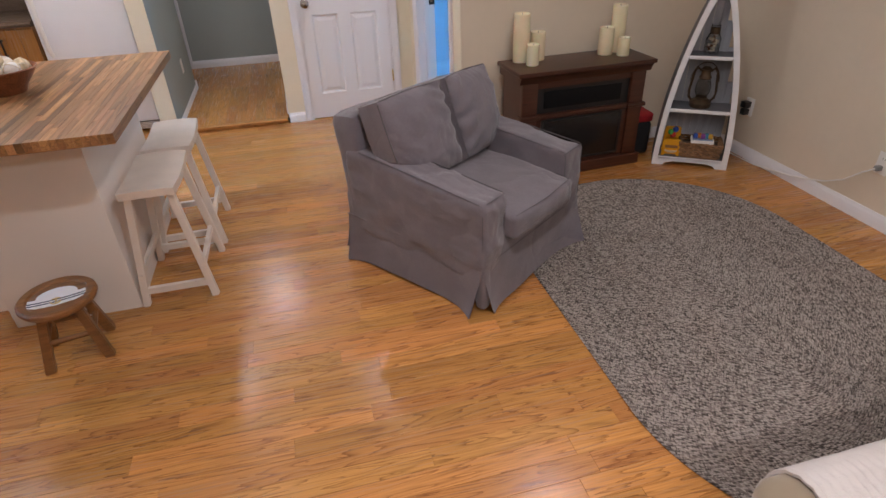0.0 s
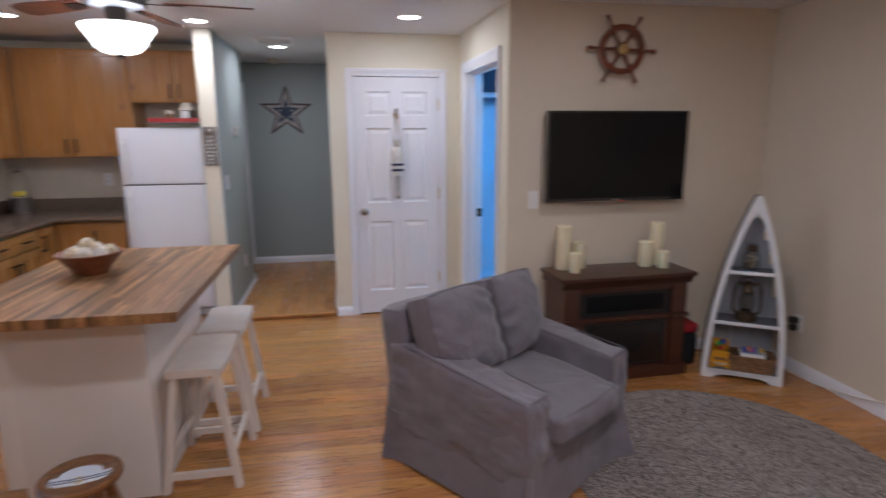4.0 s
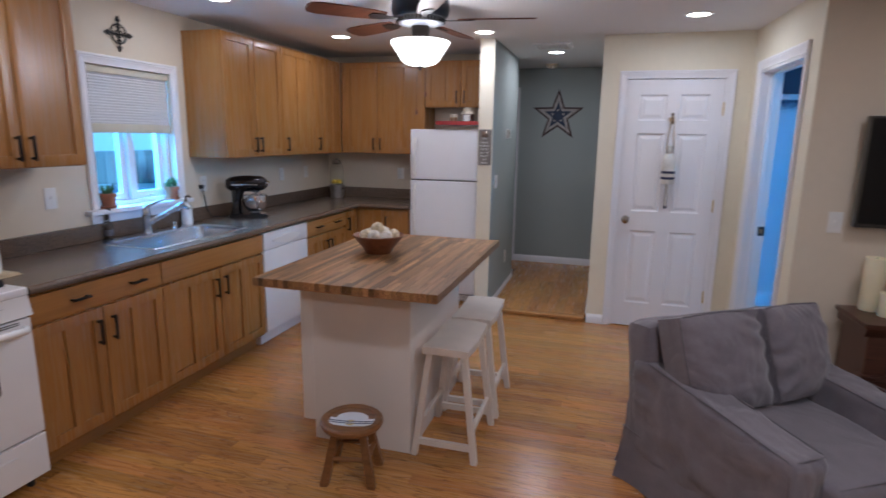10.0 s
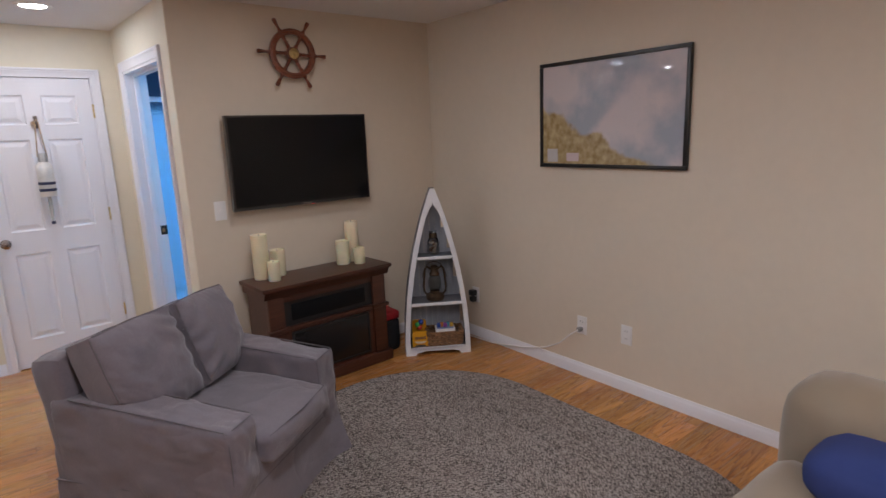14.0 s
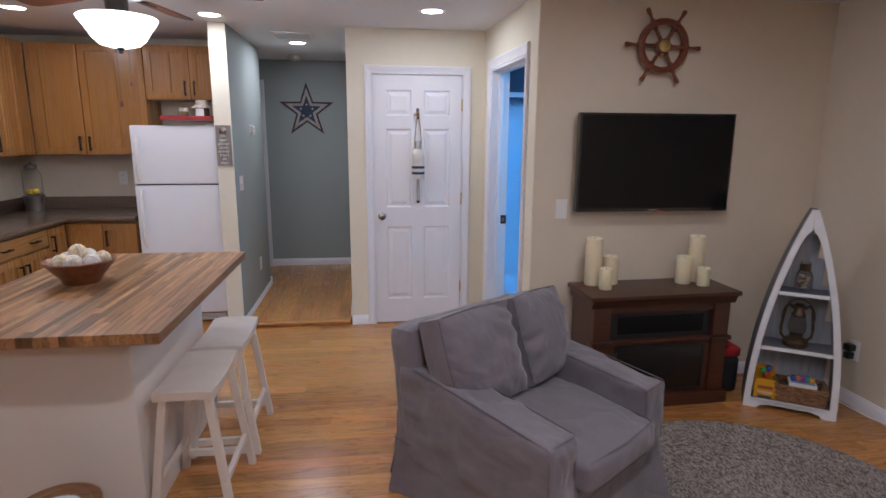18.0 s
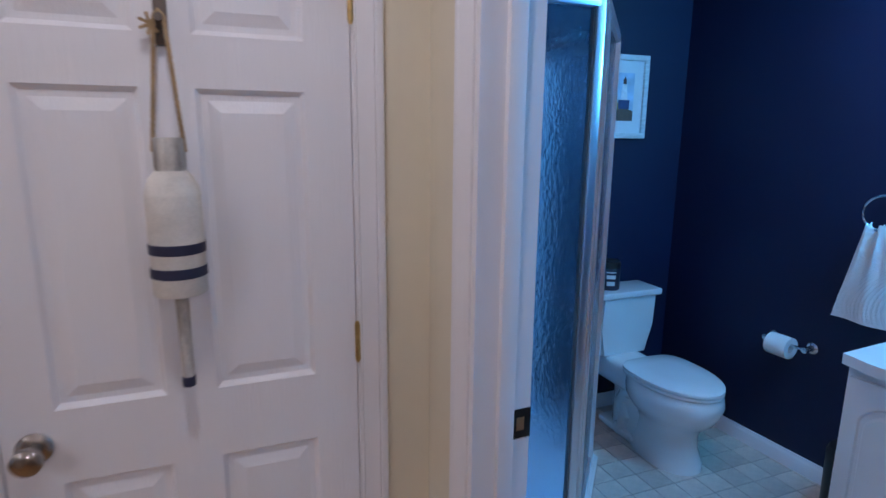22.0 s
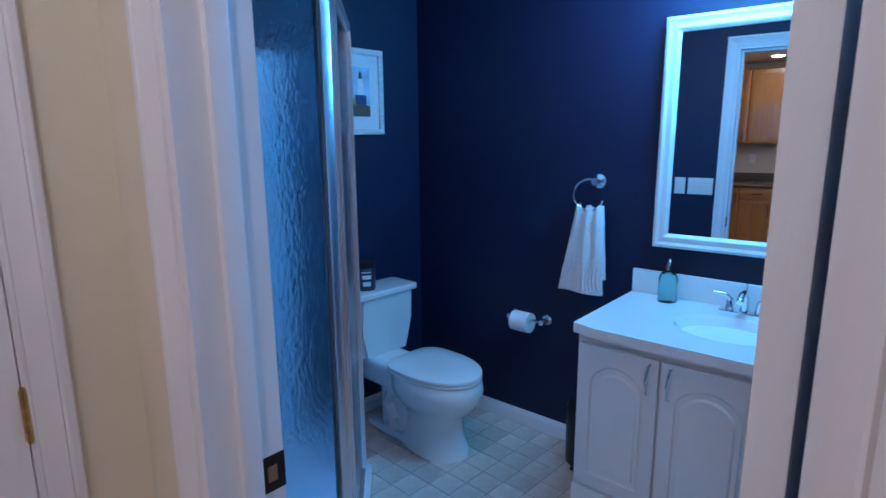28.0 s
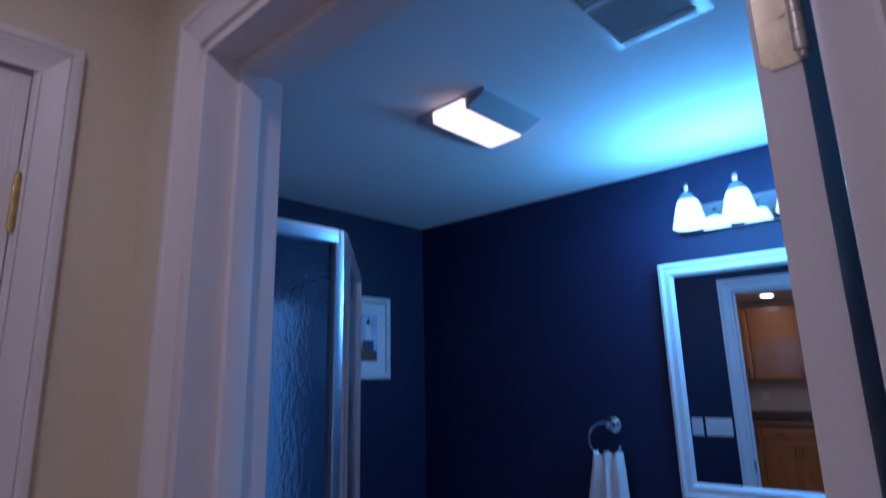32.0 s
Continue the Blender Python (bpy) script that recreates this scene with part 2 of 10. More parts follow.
W_BEIGE = mat("beige_wall_paint", (0.68, 0.59, 0.475), 0.85, var=0.03, scale=1.5, bump=0.05, bscale=260, fine=0.012)
W_CREAM = mat("cream_wall_paint", (0.74, 0.68, 0.55), 0.85, var=0.03, scale=1.5, bump=0.05, bscale=260, fine=0.012)
W_GREY = mat("grey_green_wall_paint", (0.335, 0.37, 0.36), 0.8, var=0.03, scale=1.5, bump=0.05, bscale=260)
W_NAVY = mat("navy_wall_paint", (0.0028, 0.0064, 0.039), 0.6, var=0.05, scale=1.5, bump=0.05, bscale=260)
W_BED = mat("blue_grey_wall_paint", (0.30, 0.36, 0.44), 0.8, var=0.03, scale=1.5)
CEILM = mat("ceiling_paint", (0.75, 0.73, 0.72), 0.9, var=0.02, scale=1.2, bump=0.08, bscale=300)
TRIM = mat("white_trim_paint", (0.78, 0.77, 0.80), 0.4, var=0.02, scale=3, bump=0.03, bscale=40)
DOORW = mat("white_door_paint", (0.78, 0.77, 0.80), 0.42, var=0.02, scale=3, bump=0.16, bscale=80, stretch=(3, 3, 0.2))
OAK = wood("oak_plank_x", (0.175, 0.066, 0.017), (0.59, 0.268, 0.080), 0, 0.26, 1.0, 0.20, coat=0.3, ring=10, hue=0.006, lines=0.68, along=0.8, sharp=4.5, detail=3.5)
OAKY = wood("oak_plank_y", (0.185, 0.074, 0.020), (0.59, 0.275, 0.084), 1, 0.26, 1.0, 0.16, coat=0.3, ring=10, hue=0.006, lines=0.68, along=0.8, sharp=4.5, detail=3.5)
OAKI = wood("oak_plank_far", (0.175, 0.066, 0.017), (0.59, 0.268, 0.080), 0, 0.26, 1.0, 0.20, coat=0.3, ring=10, island=True, hue=0.006, lines=0.68, along=0.8, sharp=4.5, detail=3.5)
for om in (OAK, OAKY, OAKI):
    om.node_tree.nodes["Principled BSDF"].inputs["Specular IOR Level"].default_value = 0.42
MAPLE = wood("maple_cabinet_z", (0.245, 0.104, 0.028), (0.385, 0.178, 0.050), 2, 0.27, 0.5, 0.06, coat=0.25, ring=2.5, lines=0.22)
MAPLEY = wood("maple_cabinet_y", (0.245, 0.104, 0.028), (0.385, 0.178, 0.050), 1, 0.30, 0.5, 0.06, ring=2.5, lines=0.15)
MAPLEX = wood("maple_cabinet_x", (0.245, 0.104, 0.028), (0.385, 0.178, 0.050), 0, 0.30, 0.5, 0.06, ring=2.5, lines=0.15)
BUTCHER = wood("acacia_stave", (0.105, 0.048, 0.019), (0.36, 0.188, 0.080), 1, 0.36, 1.2, 0.60, ring=4, hue=0.006)
MAHOG = wood("mahogany", (0.022, 0.0075, 0.005), (0.078, 0.025, 0.0135), 0, 0.32, 0.8, 0.05, ring=3)
STOOLW = wood("brown_stool_wood", (0.115, 0.048, 0.016), (0.26, 0.115, 0.04), 0, 0.4, 0.9, 0.1, ring=6)
WHEELW = wood("red_brown_wheel_wood", (0.075, 0.018, 0.008), (0.20, 0.055, 0.024), 0, 0.28, 1.0, 0.1, coat=0.3)
ISLW = mat("island_white_paint", (0.72, 0.68, 0.65), 0.45, var=0.02, scale=3, bump=0.02)
STOOLP = mat("stool_white_paint", (0.70, 0.63, 0.57), 0.45, var=0.05, scale=10, bump=0.06, bscale=40, stretch=(1, 1, 0.2))
APPL = mat("white_enamel", (0.80, 0.80, 0.82), 0.22, var=0.01, coat=0.3)
FRIDGEW = mat("white_fridge_skin", (0.80, 0.80, 0.84), 0.35, var=0.01, bump=0.06, bscale=350)
COUNTER = mat("brown_speckled_laminate", (0.135, 0.095, 0.070), 0.22, var=0.42, scale=150, bump=0.03, bscale=200, fine=0.3, rvar=0.05)
STEEL = mat("brushed_steel", (0.62, 0.63, 0.65), 0.22, 1.0, var=0.05, scale=30, stretch=(1, 12, 1))
CHROME = mat("chrome", (0.82, 0.83, 0.85), 0.08, 1.0, var=0)
BRONZE = mat("dark_bronze", (0.028, 0.022, 0.020), 0.42, 0.7, var=0.15, scale=30)
NICKEL = mat("aged_nickel", (0.36, 0.33, 0.31), 0.25, 1.0, var=0.1, scale=30)
BRASS = mat("worn_brass", (0.62, 0.46, 0.20), 0.3, 1.0, var=0.2, scale=60)
BLACKP = mat("black_plastic", (0.012, 0.012, 0.013), 0.35, var=0.05)
BLACKG = mat("black_gloss", (0.008, 0.008, 0.010), 0.08, var=0.0, coat=0.5)
SCREEN = mat("tv_screen", (0.004, 0.004, 0.005), 0.2, var=0.0, spec=0.25)
IRON = mat("cast_iron", (0.015, 0.015, 0.016), 0.5, 0.3, var=0.2, scale=40, bump=0.1, bscale=120)
GREYF = mat("grey_slipcover_cotton", (0.152, 0.132, 0.150), 0.95, var=0.10, scale=7, bump=0.16, bscale=420, fine=0.05, sheen=0.25)
t = GREYF.node_tree
wn_ = t.nodes.new("ShaderNodeTexNoise")
wn_.inputs["Scale"].default_value, wn_.inputs["Detail"].default_value, wn_.inputs["Distortion"].default_value = 3.4, 2.0, 0.7
wc_ = t.nodes.new("ShaderNodeTexCoord")
t.links.new(wc_.outputs["Object"], wn_.inputs["Vector"])
ws_ = t.nodes.new("ShaderNodeMath")
ws_.operation = "SUBTRACT"
ws_.inputs[1].default_value = 0.5
t.links.new(wn_.outputs["Fac"], ws_.inputs[0])
wa_ = t.nodes.new("ShaderNodeMath")
wa_.operation = "ABSOLUTE"
t.links.new(ws_.outputs[0], wa_.inputs[0])
wp_ = t.nodes.new("ShaderNodeMath")
wp_.operation = "POWER"
wp_.inputs[1].default_value = 0.85
t.links.new(wa_.outputs[0], wp_.inputs[0])
wb_ = t.nodes.new("ShaderNodeBump")
wb_.inputs["Strength"].default_value, wb_.inputs["Distance"].default_value = 0.5, 0.038
t.links.new(wp_.outputs[0], wb_.inputs["Height"])
for nd in list(t.nodes):
    if nd.bl_idname == "ShaderNodeBump" and nd != wb_:
        t.links.new(wb_.outputs[0], nd.inputs["Normal"])
PIPE = mat("dark_grey_piping", (0.115, 0.103, 0.11), 0.9, var=0.1, scale=40)
WAX = mat("ivory_wax", (0.80, 0.71, 0.50), 0.5, var=0.04, scale=12, bump=0.05, bscale=30)
WAX.node_tree.nodes["Principled BSDF"].inputs["Subsurface Weight"].default_value = 0.15
PLASTW = mat("white_plastic", (0.78, 0.76, 0.74), 0.35, var=0.01)
CANGLOW = glow("can_light_glow", (1.0, 0.97, 0.92), 14)
SHADEGLOW = glow("lit_glass_shade", (1.0, 0.97, 0.93), 5)

# ---- mesh helpers ----
INV = {}


def thing(name, label="", category="", group="", at=(0, 0, 0), rz=0.0, local=False, kind=""):
    ob = new(name)
    ob.empty_display_size = 0.1
    ob.matrix_basis = pose(*at, 0, 0, rz)
    INV[ob] = None if local else ob.matrix_basis.inverted()
    return tagged(ob, label, category, group, kind)


def finish(bm, name, material, smooth=35):
    me = bpy.data.meshes.new(name)
    bmesh.ops.recalc_face_normals(bm, faces=bm.faces)
    bm.to_mesh(me)
    bm.free()
    me.materials.append(material)
    if smooth:
        for p in me.polygons:
            p.use_smooth = True
        me.set_sharp_from_angle(angle=radians(smooth))
    return me


def part(name, bm, material, parent=None, label="", smooth=35):
    ob = new(name, finish(bm, name, material, smooth))
    if parent is not None:
        ob.parent = parent
        if INV.get(parent) is not None:
            ob.matrix_parent_inverse = INV[parent]
    if label:
        ob["label"] = label
    return ob


def solid(name, bm, material, label="", category="", group="", kind="", smooth=35):
    return tagged(part(name, bm, material, None, "", smooth), label, category, group, kind)


def box(bm, x0, x1, y0, y1, z0, z1, bev=0.0, seg=2, m=None):
    r = bmesh.ops.create_cube(bm, size=1.0)
    vs = r["verts"]
    for v in vs:
        v.co = Vector((x0 + (v.co.x + 0.5) * (x1 - x0), y0 + (v.co.y + 0.5) * (y1 - y0), z0 + (v.co.z + 0.5) * (z1 - z0)))
    if m is not None:
        bmesh.ops.transform(bm, matrix=m, verts=vs)
    if bev > 0:
        es = list({e for v in vs for e in v.link_edges})
        bmesh.ops.bevel(bm, geom=es, offset=bev, segments=seg, profile=0.6, affect="EDGES")
    return bm


def B(*a, **k):
    return box(bmesh.new(), *a, **k)


def cyl(bm, p0, p1, r0, r1=None, seg=20, caps=True):
    p0, p1 = Vector(p0), Vector(p1)
    d = p1 - p0
    m = Matrix.Translation((p0 + p1) / 2) @ d.to_track_quat("Z", "Y").to_matrix().to_4x4()
    bmesh.ops.create_cone(bm, cap_ends=caps, segments=seg, radius1=r0, radius2=r0 if r1 is None else r1, depth=d.length, matrix=m)
    return bm


def lathe(bm, prof, at=(0, 0, 0), seg=32, m=None, close=False):
    """Turns a profile of (radius, height) round z."""
    rings = []
    base = Matrix.Translation(at) if m is None else m
    for r, z in prof:
        if r < 1e-5:
            rings.append([bm.verts.new(base @ Vector((0, 0, z)))])
        else:
            rings.append([bm.verts.new(base @ Vector((r * math.cos(2 * math.pi * i / seg), r * math.sin(2 * math.pi * i / seg), z))) for i in range(seg)])
    for a, b in zip(rings, rings[1:]):
        for i in range(seg):
            j = (i + 1) % seg
            if len(a) == 1 and len(b) == 1:
                continue
            if len(a) == 1:
                bm.faces.new((a[0], b[i], b[j]))
            elif len(b) == 1:
                bm.faces.new((a[i], a[j], b[0]))
            else:
                bm.faces.new((a[i], a[j], b[j], b[i]))
    return bm


def tube(bm, pts, r, seg=10, closed=False):
    """A round bar along points; r may be a list."""
    pts = [Vector(p) for p in pts]
    n = len(pts)
    rs = r if isinstance(r, (list, tuple)) else [r] * n
    rings, up = [], Vector((0.31, 0.17, 0.93))
    for i, p in enumerate(pts):
        a = pts[(i - 1) % n] if (closed or i > 0) else p
        b = pts[(i + 1) % n] if (closed or i < n - 1) else p
        d = (b - a).normalized()
        u = d.cross(up)
        if u.length < 1e-4:
            u = d.cross(Vector((1, 0, 0)))
        u.normalize()
        w = d.cross(u)
        rings.append([bm.verts.new(p + rs[i] * (math.cos(2 * math.pi * k / seg) * u + math.sin(2 * math.pi * k / seg) * w)) for k in range(seg)])
    for i in range(n if closed else n - 1):
        a, b = rings[i], rings[(i + 1) % n]
        for k in range(seg):
            l = (k + 1) % seg
            bm.faces.new((a[k], a[l], b[l], b[k]))
    if not closed:
        bm.faces.new(rings[0][::-1])
        bm.faces.new(rings[-1])
    return bm


def prism(bm, poly, z0, z1, m=None, bev=0.0):
    """Extrudes an outline of (x, y) from z0 to z1."""
    m = m or Matrix.Identity(4)
    lo = [bm.verts.new(m @ Vector((x, y, z0))) for x, y in poly]
    hi = [bm.verts.new(m @ Vector((x, y, z1))) for x, y in poly]
    n = len(poly)
    fs = [bm.faces.new(lo[::-1]), bm.faces.new(hi)]
    for i in range(n):
        fs.append(bm.faces.new((lo[i], lo[(i + 1) % n], hi[(i + 1) % n], hi[i])))
    if bev:
        es = [e for e in fs[1].edges]
        bmesh.ops.bevel(bm, geom=es, offset=bev, segments=2, affect="EDGES")
    return bm


XZ = Matrix(((1, 0, 0, 0), (0, 0, -1, 0), (0, 1, 0, 0), (0, 0, 0, 1)))  # outline (x, z), extrusion towards -y
YZ = Matrix(((0, 0, 1, 0), (1, 0, 0, 0), (0, 1, 0, 0), (0, 0, 0, 1)))  # outline (y, z), extrusion along x


def wall(name, axis, at, thick, a0, a1, z0, z1, holes, material, label=""):
    """A wall with openings: axis 'x' stands at x=at (to at+thick) along y, axis 'y' at y=at along x. holes: (a, b, bottom, top)."""
    bm = bmesh.new()
    cuts = sorted({a0, a1, *[h[0] for h in holes], *[h[1] for h in holes]})
    for u, v in zip(cuts, cuts[1:]):
        spans = [(z0, z1)]
        for h in holes:
            if h[0] <= u + 1e-6 and h[1] >= v - 1e-6:
                nxt = []
                for s, e in spans:
                    if h[2] > s:
                        nxt.append((s, min(e, h[2])))
                    if h[3] < e:
                        nxt.append((max(s, h[3]), e))
                spans = nxt
        for s, e in spans:
            if axis == "x":
                box(bm, at, at + thick, u, v, s, e)
            else:
                box(bm, u, v, at, at + thick, s, e)
    bmesh.ops.remove_doubles(bm, verts=bm.verts, dist=1e-5)
    return solid(name, bm, material, label, "wall", kind="structure", smooth=0)


def molding(bm, axis, a0, a1, at, z0, z1, out, prof=None):
    """A strip with a shaped top along an axis; 'out' is its signed depth from the wall face."""
    h = z1 - z0
    prof = prof or [(0, 0), (1, 0), (1, 0.72), (0.8, 0.8), (0.55, 0.88), (0.4, 1.0), (0, 1.0)]
    pts = [(out * u, z0 + h * v) for u, v in prof]
    lo, hi = [], []
    for u, v in pts:
        if axis == "x":
            lo.append(bm.verts.new((a0, at + u, v))), hi.append(bm.verts.new((a1, at + u, v)))
        else:
            lo.append(bm.verts.new((at + u, a0, v))), hi.append(bm.verts.new((at + u, a1, v)))
    n = len(pts)
    bm.faces.new(lo), bm.faces.new(hi[::-1])
    for i in range(n):
        bm.faces.new((lo[i], hi[i], hi[(i + 1) % n], lo[(i + 1) % n]))
    return bm


def grid_frame(acuts, zcuts, holes, d0, d1, put, bev=0.0):
    """One connected framed slab: cells of a grid between two depths, with some cells left open. put maps (along, depth, up)."""
    bm = bmesh.new()
    V = {}

    def vert(i, j, k):
        if (i, j, k) not in V:
            V[i, j, k] = bm.verts.new(put(acuts[i], (d0, d1)[k], zcuts[j]))
        return V[i, j, k]

    na, nz = len(acuts) - 1, len(zcuts) - 1
    full = {(i, j) for i in range(na) for j in range(nz)} - set(holes)
    for i, j in full:
        for k in (0, 1):
            bm.faces.new([vert(*c, k) for c in ((i, j), (i + 1, j), (i + 1, j + 1), (i, j + 1))])
        for (di, dj), (p, q) in (((-1, 0), ((i, j), (i, j + 1))), ((1, 0), ((i + 1, j), (i + 1, j + 1))), ((0, -1), ((i, j), (i + 1, j))), ((0, 1), ((i, j + 1), (i + 1, j + 1)))):
            if (i + di, j + dj) not in full:
                bm.faces.new((vert(*p, 0), vert(*q, 0), vert(*q, 1), vert(*p, 1)))
    bmesh.ops.recalc_face_normals(bm, faces=bm.faces)
    if bev:
        es = [e for e in bm.edges if len(e.link_faces) == 2 and e.calc_face_angle() > 0.5 and all(v in {w for kk, w in V.items() if kk[2] == 1} for v in e.verts)]
        bmesh.ops.bevel(bm, geom=es, offset=bev, segments=2, profile=0.6, affect="EDGES")
    return bm


def shell(bm, thick):
    """Gives an open sheet its thickness."""
    bmesh.ops.recalc_face_normals(bm, faces=bm.faces)
    bm.normal_update()
    bmesh.ops.solidify(bm, geom=bm.faces[:], thickness=thick)
    return bm

# ---- structure ----
XL, XR, YTV, YD, XB, YB = -2.40, 3.515, 3.60, 4.89, 1.585, 6.13
YBACK, YK = -2.6, 5.71
BO0, BO1, DH = 3.818, 4.661, 2.072  # bathroom opening
SKEW = Matrix.Translation((XB, YD, 0)) @ pose(0, 0, 0, 0, 0, 2.5) @ Matrix.Translation((-XB, -YD, 0))  # this wall stands a little out of square
ESKEW = Matrix.Translation((XR, YB, 0)) @ pose(0, 0, 0, 0, 0, 3.5) @ Matrix.Translation((-XR, -YB, 0))  # so does the vanity wall
HF = 0.043  # hall floor level

wall("wall_west", "x", XL - 0.15, 0.15, YBACK, YK, 0, CEIL + 0.1, [(2.72, 3.39, 1.10, 1.97)], W_BEIGE, "beige painted kitchen wall with a window opening")
wall("wall_east", "x", XR, 0.12, YBACK, YTV, 0, CEIL + 0.1, [], W_BEIGE, "plain beige painted living room wall")
wall("wall_south", "y", YBACK - 0.12, 0.12, XL, XR, 0, CEIL + 0.1, [], W_BEIGE, "plain beige painted wall behind the sofa")
wall("wall_tv", "y", YTV, 0.12, XB + 0.061, XR + 0.3, 0, CEIL + 0.1, [], W_BEIGE, "beige painted wall behind the television")
wall("wall_bath_door", "x", XB, 0.125, YTV + 0.003, YD + 0.1, 0, CEIL + 0.1, [(BO0, BO1, 0, DH)], W_CREAM, "cream painted wall with the bathroom doorway").matrix_basis = SKEW
wall("wall_closet", "y", YD, 0.10, 0.49, XB, 0, CEIL + 0.1, [(0.683, 1.417, 0, 2.057)], W_CREAM, "cream painted wall with a closet door")
wall("wall_hall_partition", "x", -0.51, 0.12, 4.87, 6.15, 0, CEIL + 0.1, [], W_GREY, "grey-green painted hall partition wall")
wall("wall_hall_north", "y", 7.0, 0.12, -1.82, 0.61, 0, CEIL + 0.1, [(-1.35, -0.565, 0, 2.10)], W_GREY, "grey-green painted end wall of the hall with a bedroom doorway")
wall("wall_hall_west", "x", -1.82, 0.12, YK + 0.12, 7.0, 0, CEIL + 0.1, [], W_GREY, "grey-green painted wall at the far end of the hall")
wall("wall_hall_south", "y", YK + 0.12, 0.01, -1.70, -0.51, 0, CEIL, [], W_GREY, "grey-green painted wall backing the kitchen")
wall("wall_hall_east", "x", 0.49, 0.12, YD + 0.1, 7.0, 0, CEIL + 0.1, [], W_GREY, "grey-green painted side wall of the hall")
wall("wall_kitchen_north", "y", YK, 0.12, XL - 0.15, -0.51, 0, CEIL + 0.1, [], W_BEIGE, "beige painted kitchen end wall")
wall("wall_bath_east", "x", XR, 0.12, YTV + 0.12, YB, 0, CEIL + 0.1, [], W_NAVY, "navy blue painted bathroom wall behind the vanity").matrix_basis = ESKEW
wall("wall_bath_north", "y", YB, 0.12, XB, XR + 0.12, 0, CEIL + 0.1, [], W_NAVY, "navy blue painted bathroom wall")
wall("wall_bath_south", "y", YTV + 0.12, 0.012, XB + 0.15, XR + 0.16, 0, CEIL, [], W_NAVY, "navy blue painted bathroom wall beside the door")
wall("wall_bath_west", "x", XB + 0.125, 0.008, YTV + 0.15, YB, 0, CEIL, [(BO0, BO1, 0, DH)], W_NAVY, "navy blue painted bathroom wall with the doorway").matrix_basis = SKEW
# bedroom shell
wall("wall_bedroom_west", "x", -3.2, 0.12, 7.12, 9.3, 0, CEIL + 0.1, [], W_BED, "blue-grey painted bedroom wall")
wall("wall_bedroom_north", "y", 9.3, 0.12, -3.2, 0.1, 0, CEIL + 0.1, [(-1.20, -0.50, 1.0, 1.95)], W_BED, "blue-grey painted bedroom wall with a window")
wall("wall_bedroom_east", "x", -0.02, 0.12, 7.12, 9.3, 0, CEIL + 0.1, [], W_BED, "blue-grey painted bedroom wall")
wall("wall_bedroom_south", "y", 7.12, 0.01, -3.08, -0.02, 0, CEIL, [(-1.35, -0.565, 0, 2.10)], W_BED, "blue-grey painted bedroom wall with the doorway")
# closet shell
wall("wall_closet_back", "y", 6.0, 0.1, 0.61, XB, 0, CEIL + 0.1, [], W_CREAM, "plain closet back wall")
solid("ceiling", B(XL - 0.15, XR + 0.32, YBACK - 0.12, 9.42, CEIL, CEIL + 0.08), CEILM, "white matt painted ceiling", "ceiling", kind="structure", smooth=0)
# cream end face of the partition
solid("wall_partition_end", B(-0.513, -0.387, 4.862, 4.87, 0, CEIL), W_CREAM, "cream painted end of the partition wall", "wall", kind="structure", smooth=0)

solid("subfloor", B(XL - 0.15, XR + 0.12, YBACK - 0.12, 9.42, -0.12, -0.02), mat("subfloor_dark", (0.05, 0.03, 0.02), 0.8), "dark subfloor below the planks", "floor", kind="structure", smooth=0)

# baseboards
BASEH = 0.080


def baseboard(axis, a0, a1, at, out, z0=0.0, h=BASEH):
    return solid("baseboard", molding(bmesh.new(), axis, a0, a1, at, z0, z0 + h, out), TRIM, "white painted baseboard along the wall", "baseboard", kind="structure")


baseboard("y", YBACK, YTV, XR, -0.016)
baseboard("x", XB + 0.055, XR - 0.016, YTV, -0.016)
baseboard("x", 0.49, 0.625, YD, -0.016)
baseboard("x", 1.475, XB, YD, -0.016)
baseboard("y", BO1 + 0.068, YD - 0.016, XB, -0.016).matrix_basis = SKEW
baseboard("y", YTV - 0.013, BO0 - 0.068, XB, -0.016).matrix_basis = SKEW
baseboard("y", 4.862, 6.15, -0.39, 0.016)
baseboard("x", -0.525, -0.374, 4.862, -0.016)
baseboard("x", -0.50, 0.49, 7.0, -0.016, HF)
baseboard("x", -1.70, -1.415, 7.0, -0.016, HF)
baseboard("x", -0.51, -0.374, 6.15, 0.016, HF)
baseboard("y", 4.99, 7.0, 0.49, -0.016, HF)
baseboard("x", XB + 0.13, XR, YB, -0.014)
baseboard("y", YTV + 0.2, YB, XR, -0.014).matrix_basis = ESKEW
baseboard("x", XL, XR, YBACK, 0.016)

# door casings
CPROF = [(0, 0), (0.50, 0), (0.56, 0.05), (0.40, 0.10), (0.42, 0.16), (0.52, 0.32), (0.72, 0.52), (0.92, 0.66), (0.78, 0.71), (0.98, 0.78), (1.0, 0.86), (0.98, 0.96), (0.85, 1.0), (0, 1.0)]


def casing_board(axis, at, out, rows):
    """A shaped board with mitred ends: rows maps each profile point to its two ends (along, height)."""
    bm = bmesh.new()
    lo, hi = [], []
    for u, v in CPROF:
        (a0, z0), (a1, z1) = rows(v)
        lo.append(bm.verts.new((a0, at + out * u, z0) if axis == "y" else (at + out * u, a0, z0)))
        hi.append(bm.verts.new((a1, at + out * u, z1) if axis == "y" else (at + out * u, a1, z1)))
    n = len(lo)
    bm.faces.new(lo), bm.faces.new(hi[::-1])
    for i in range(n):
        bm.faces.new((lo[i], hi[i], hi[(i + 1) % n], lo[(i + 1) % n]))
    return bm


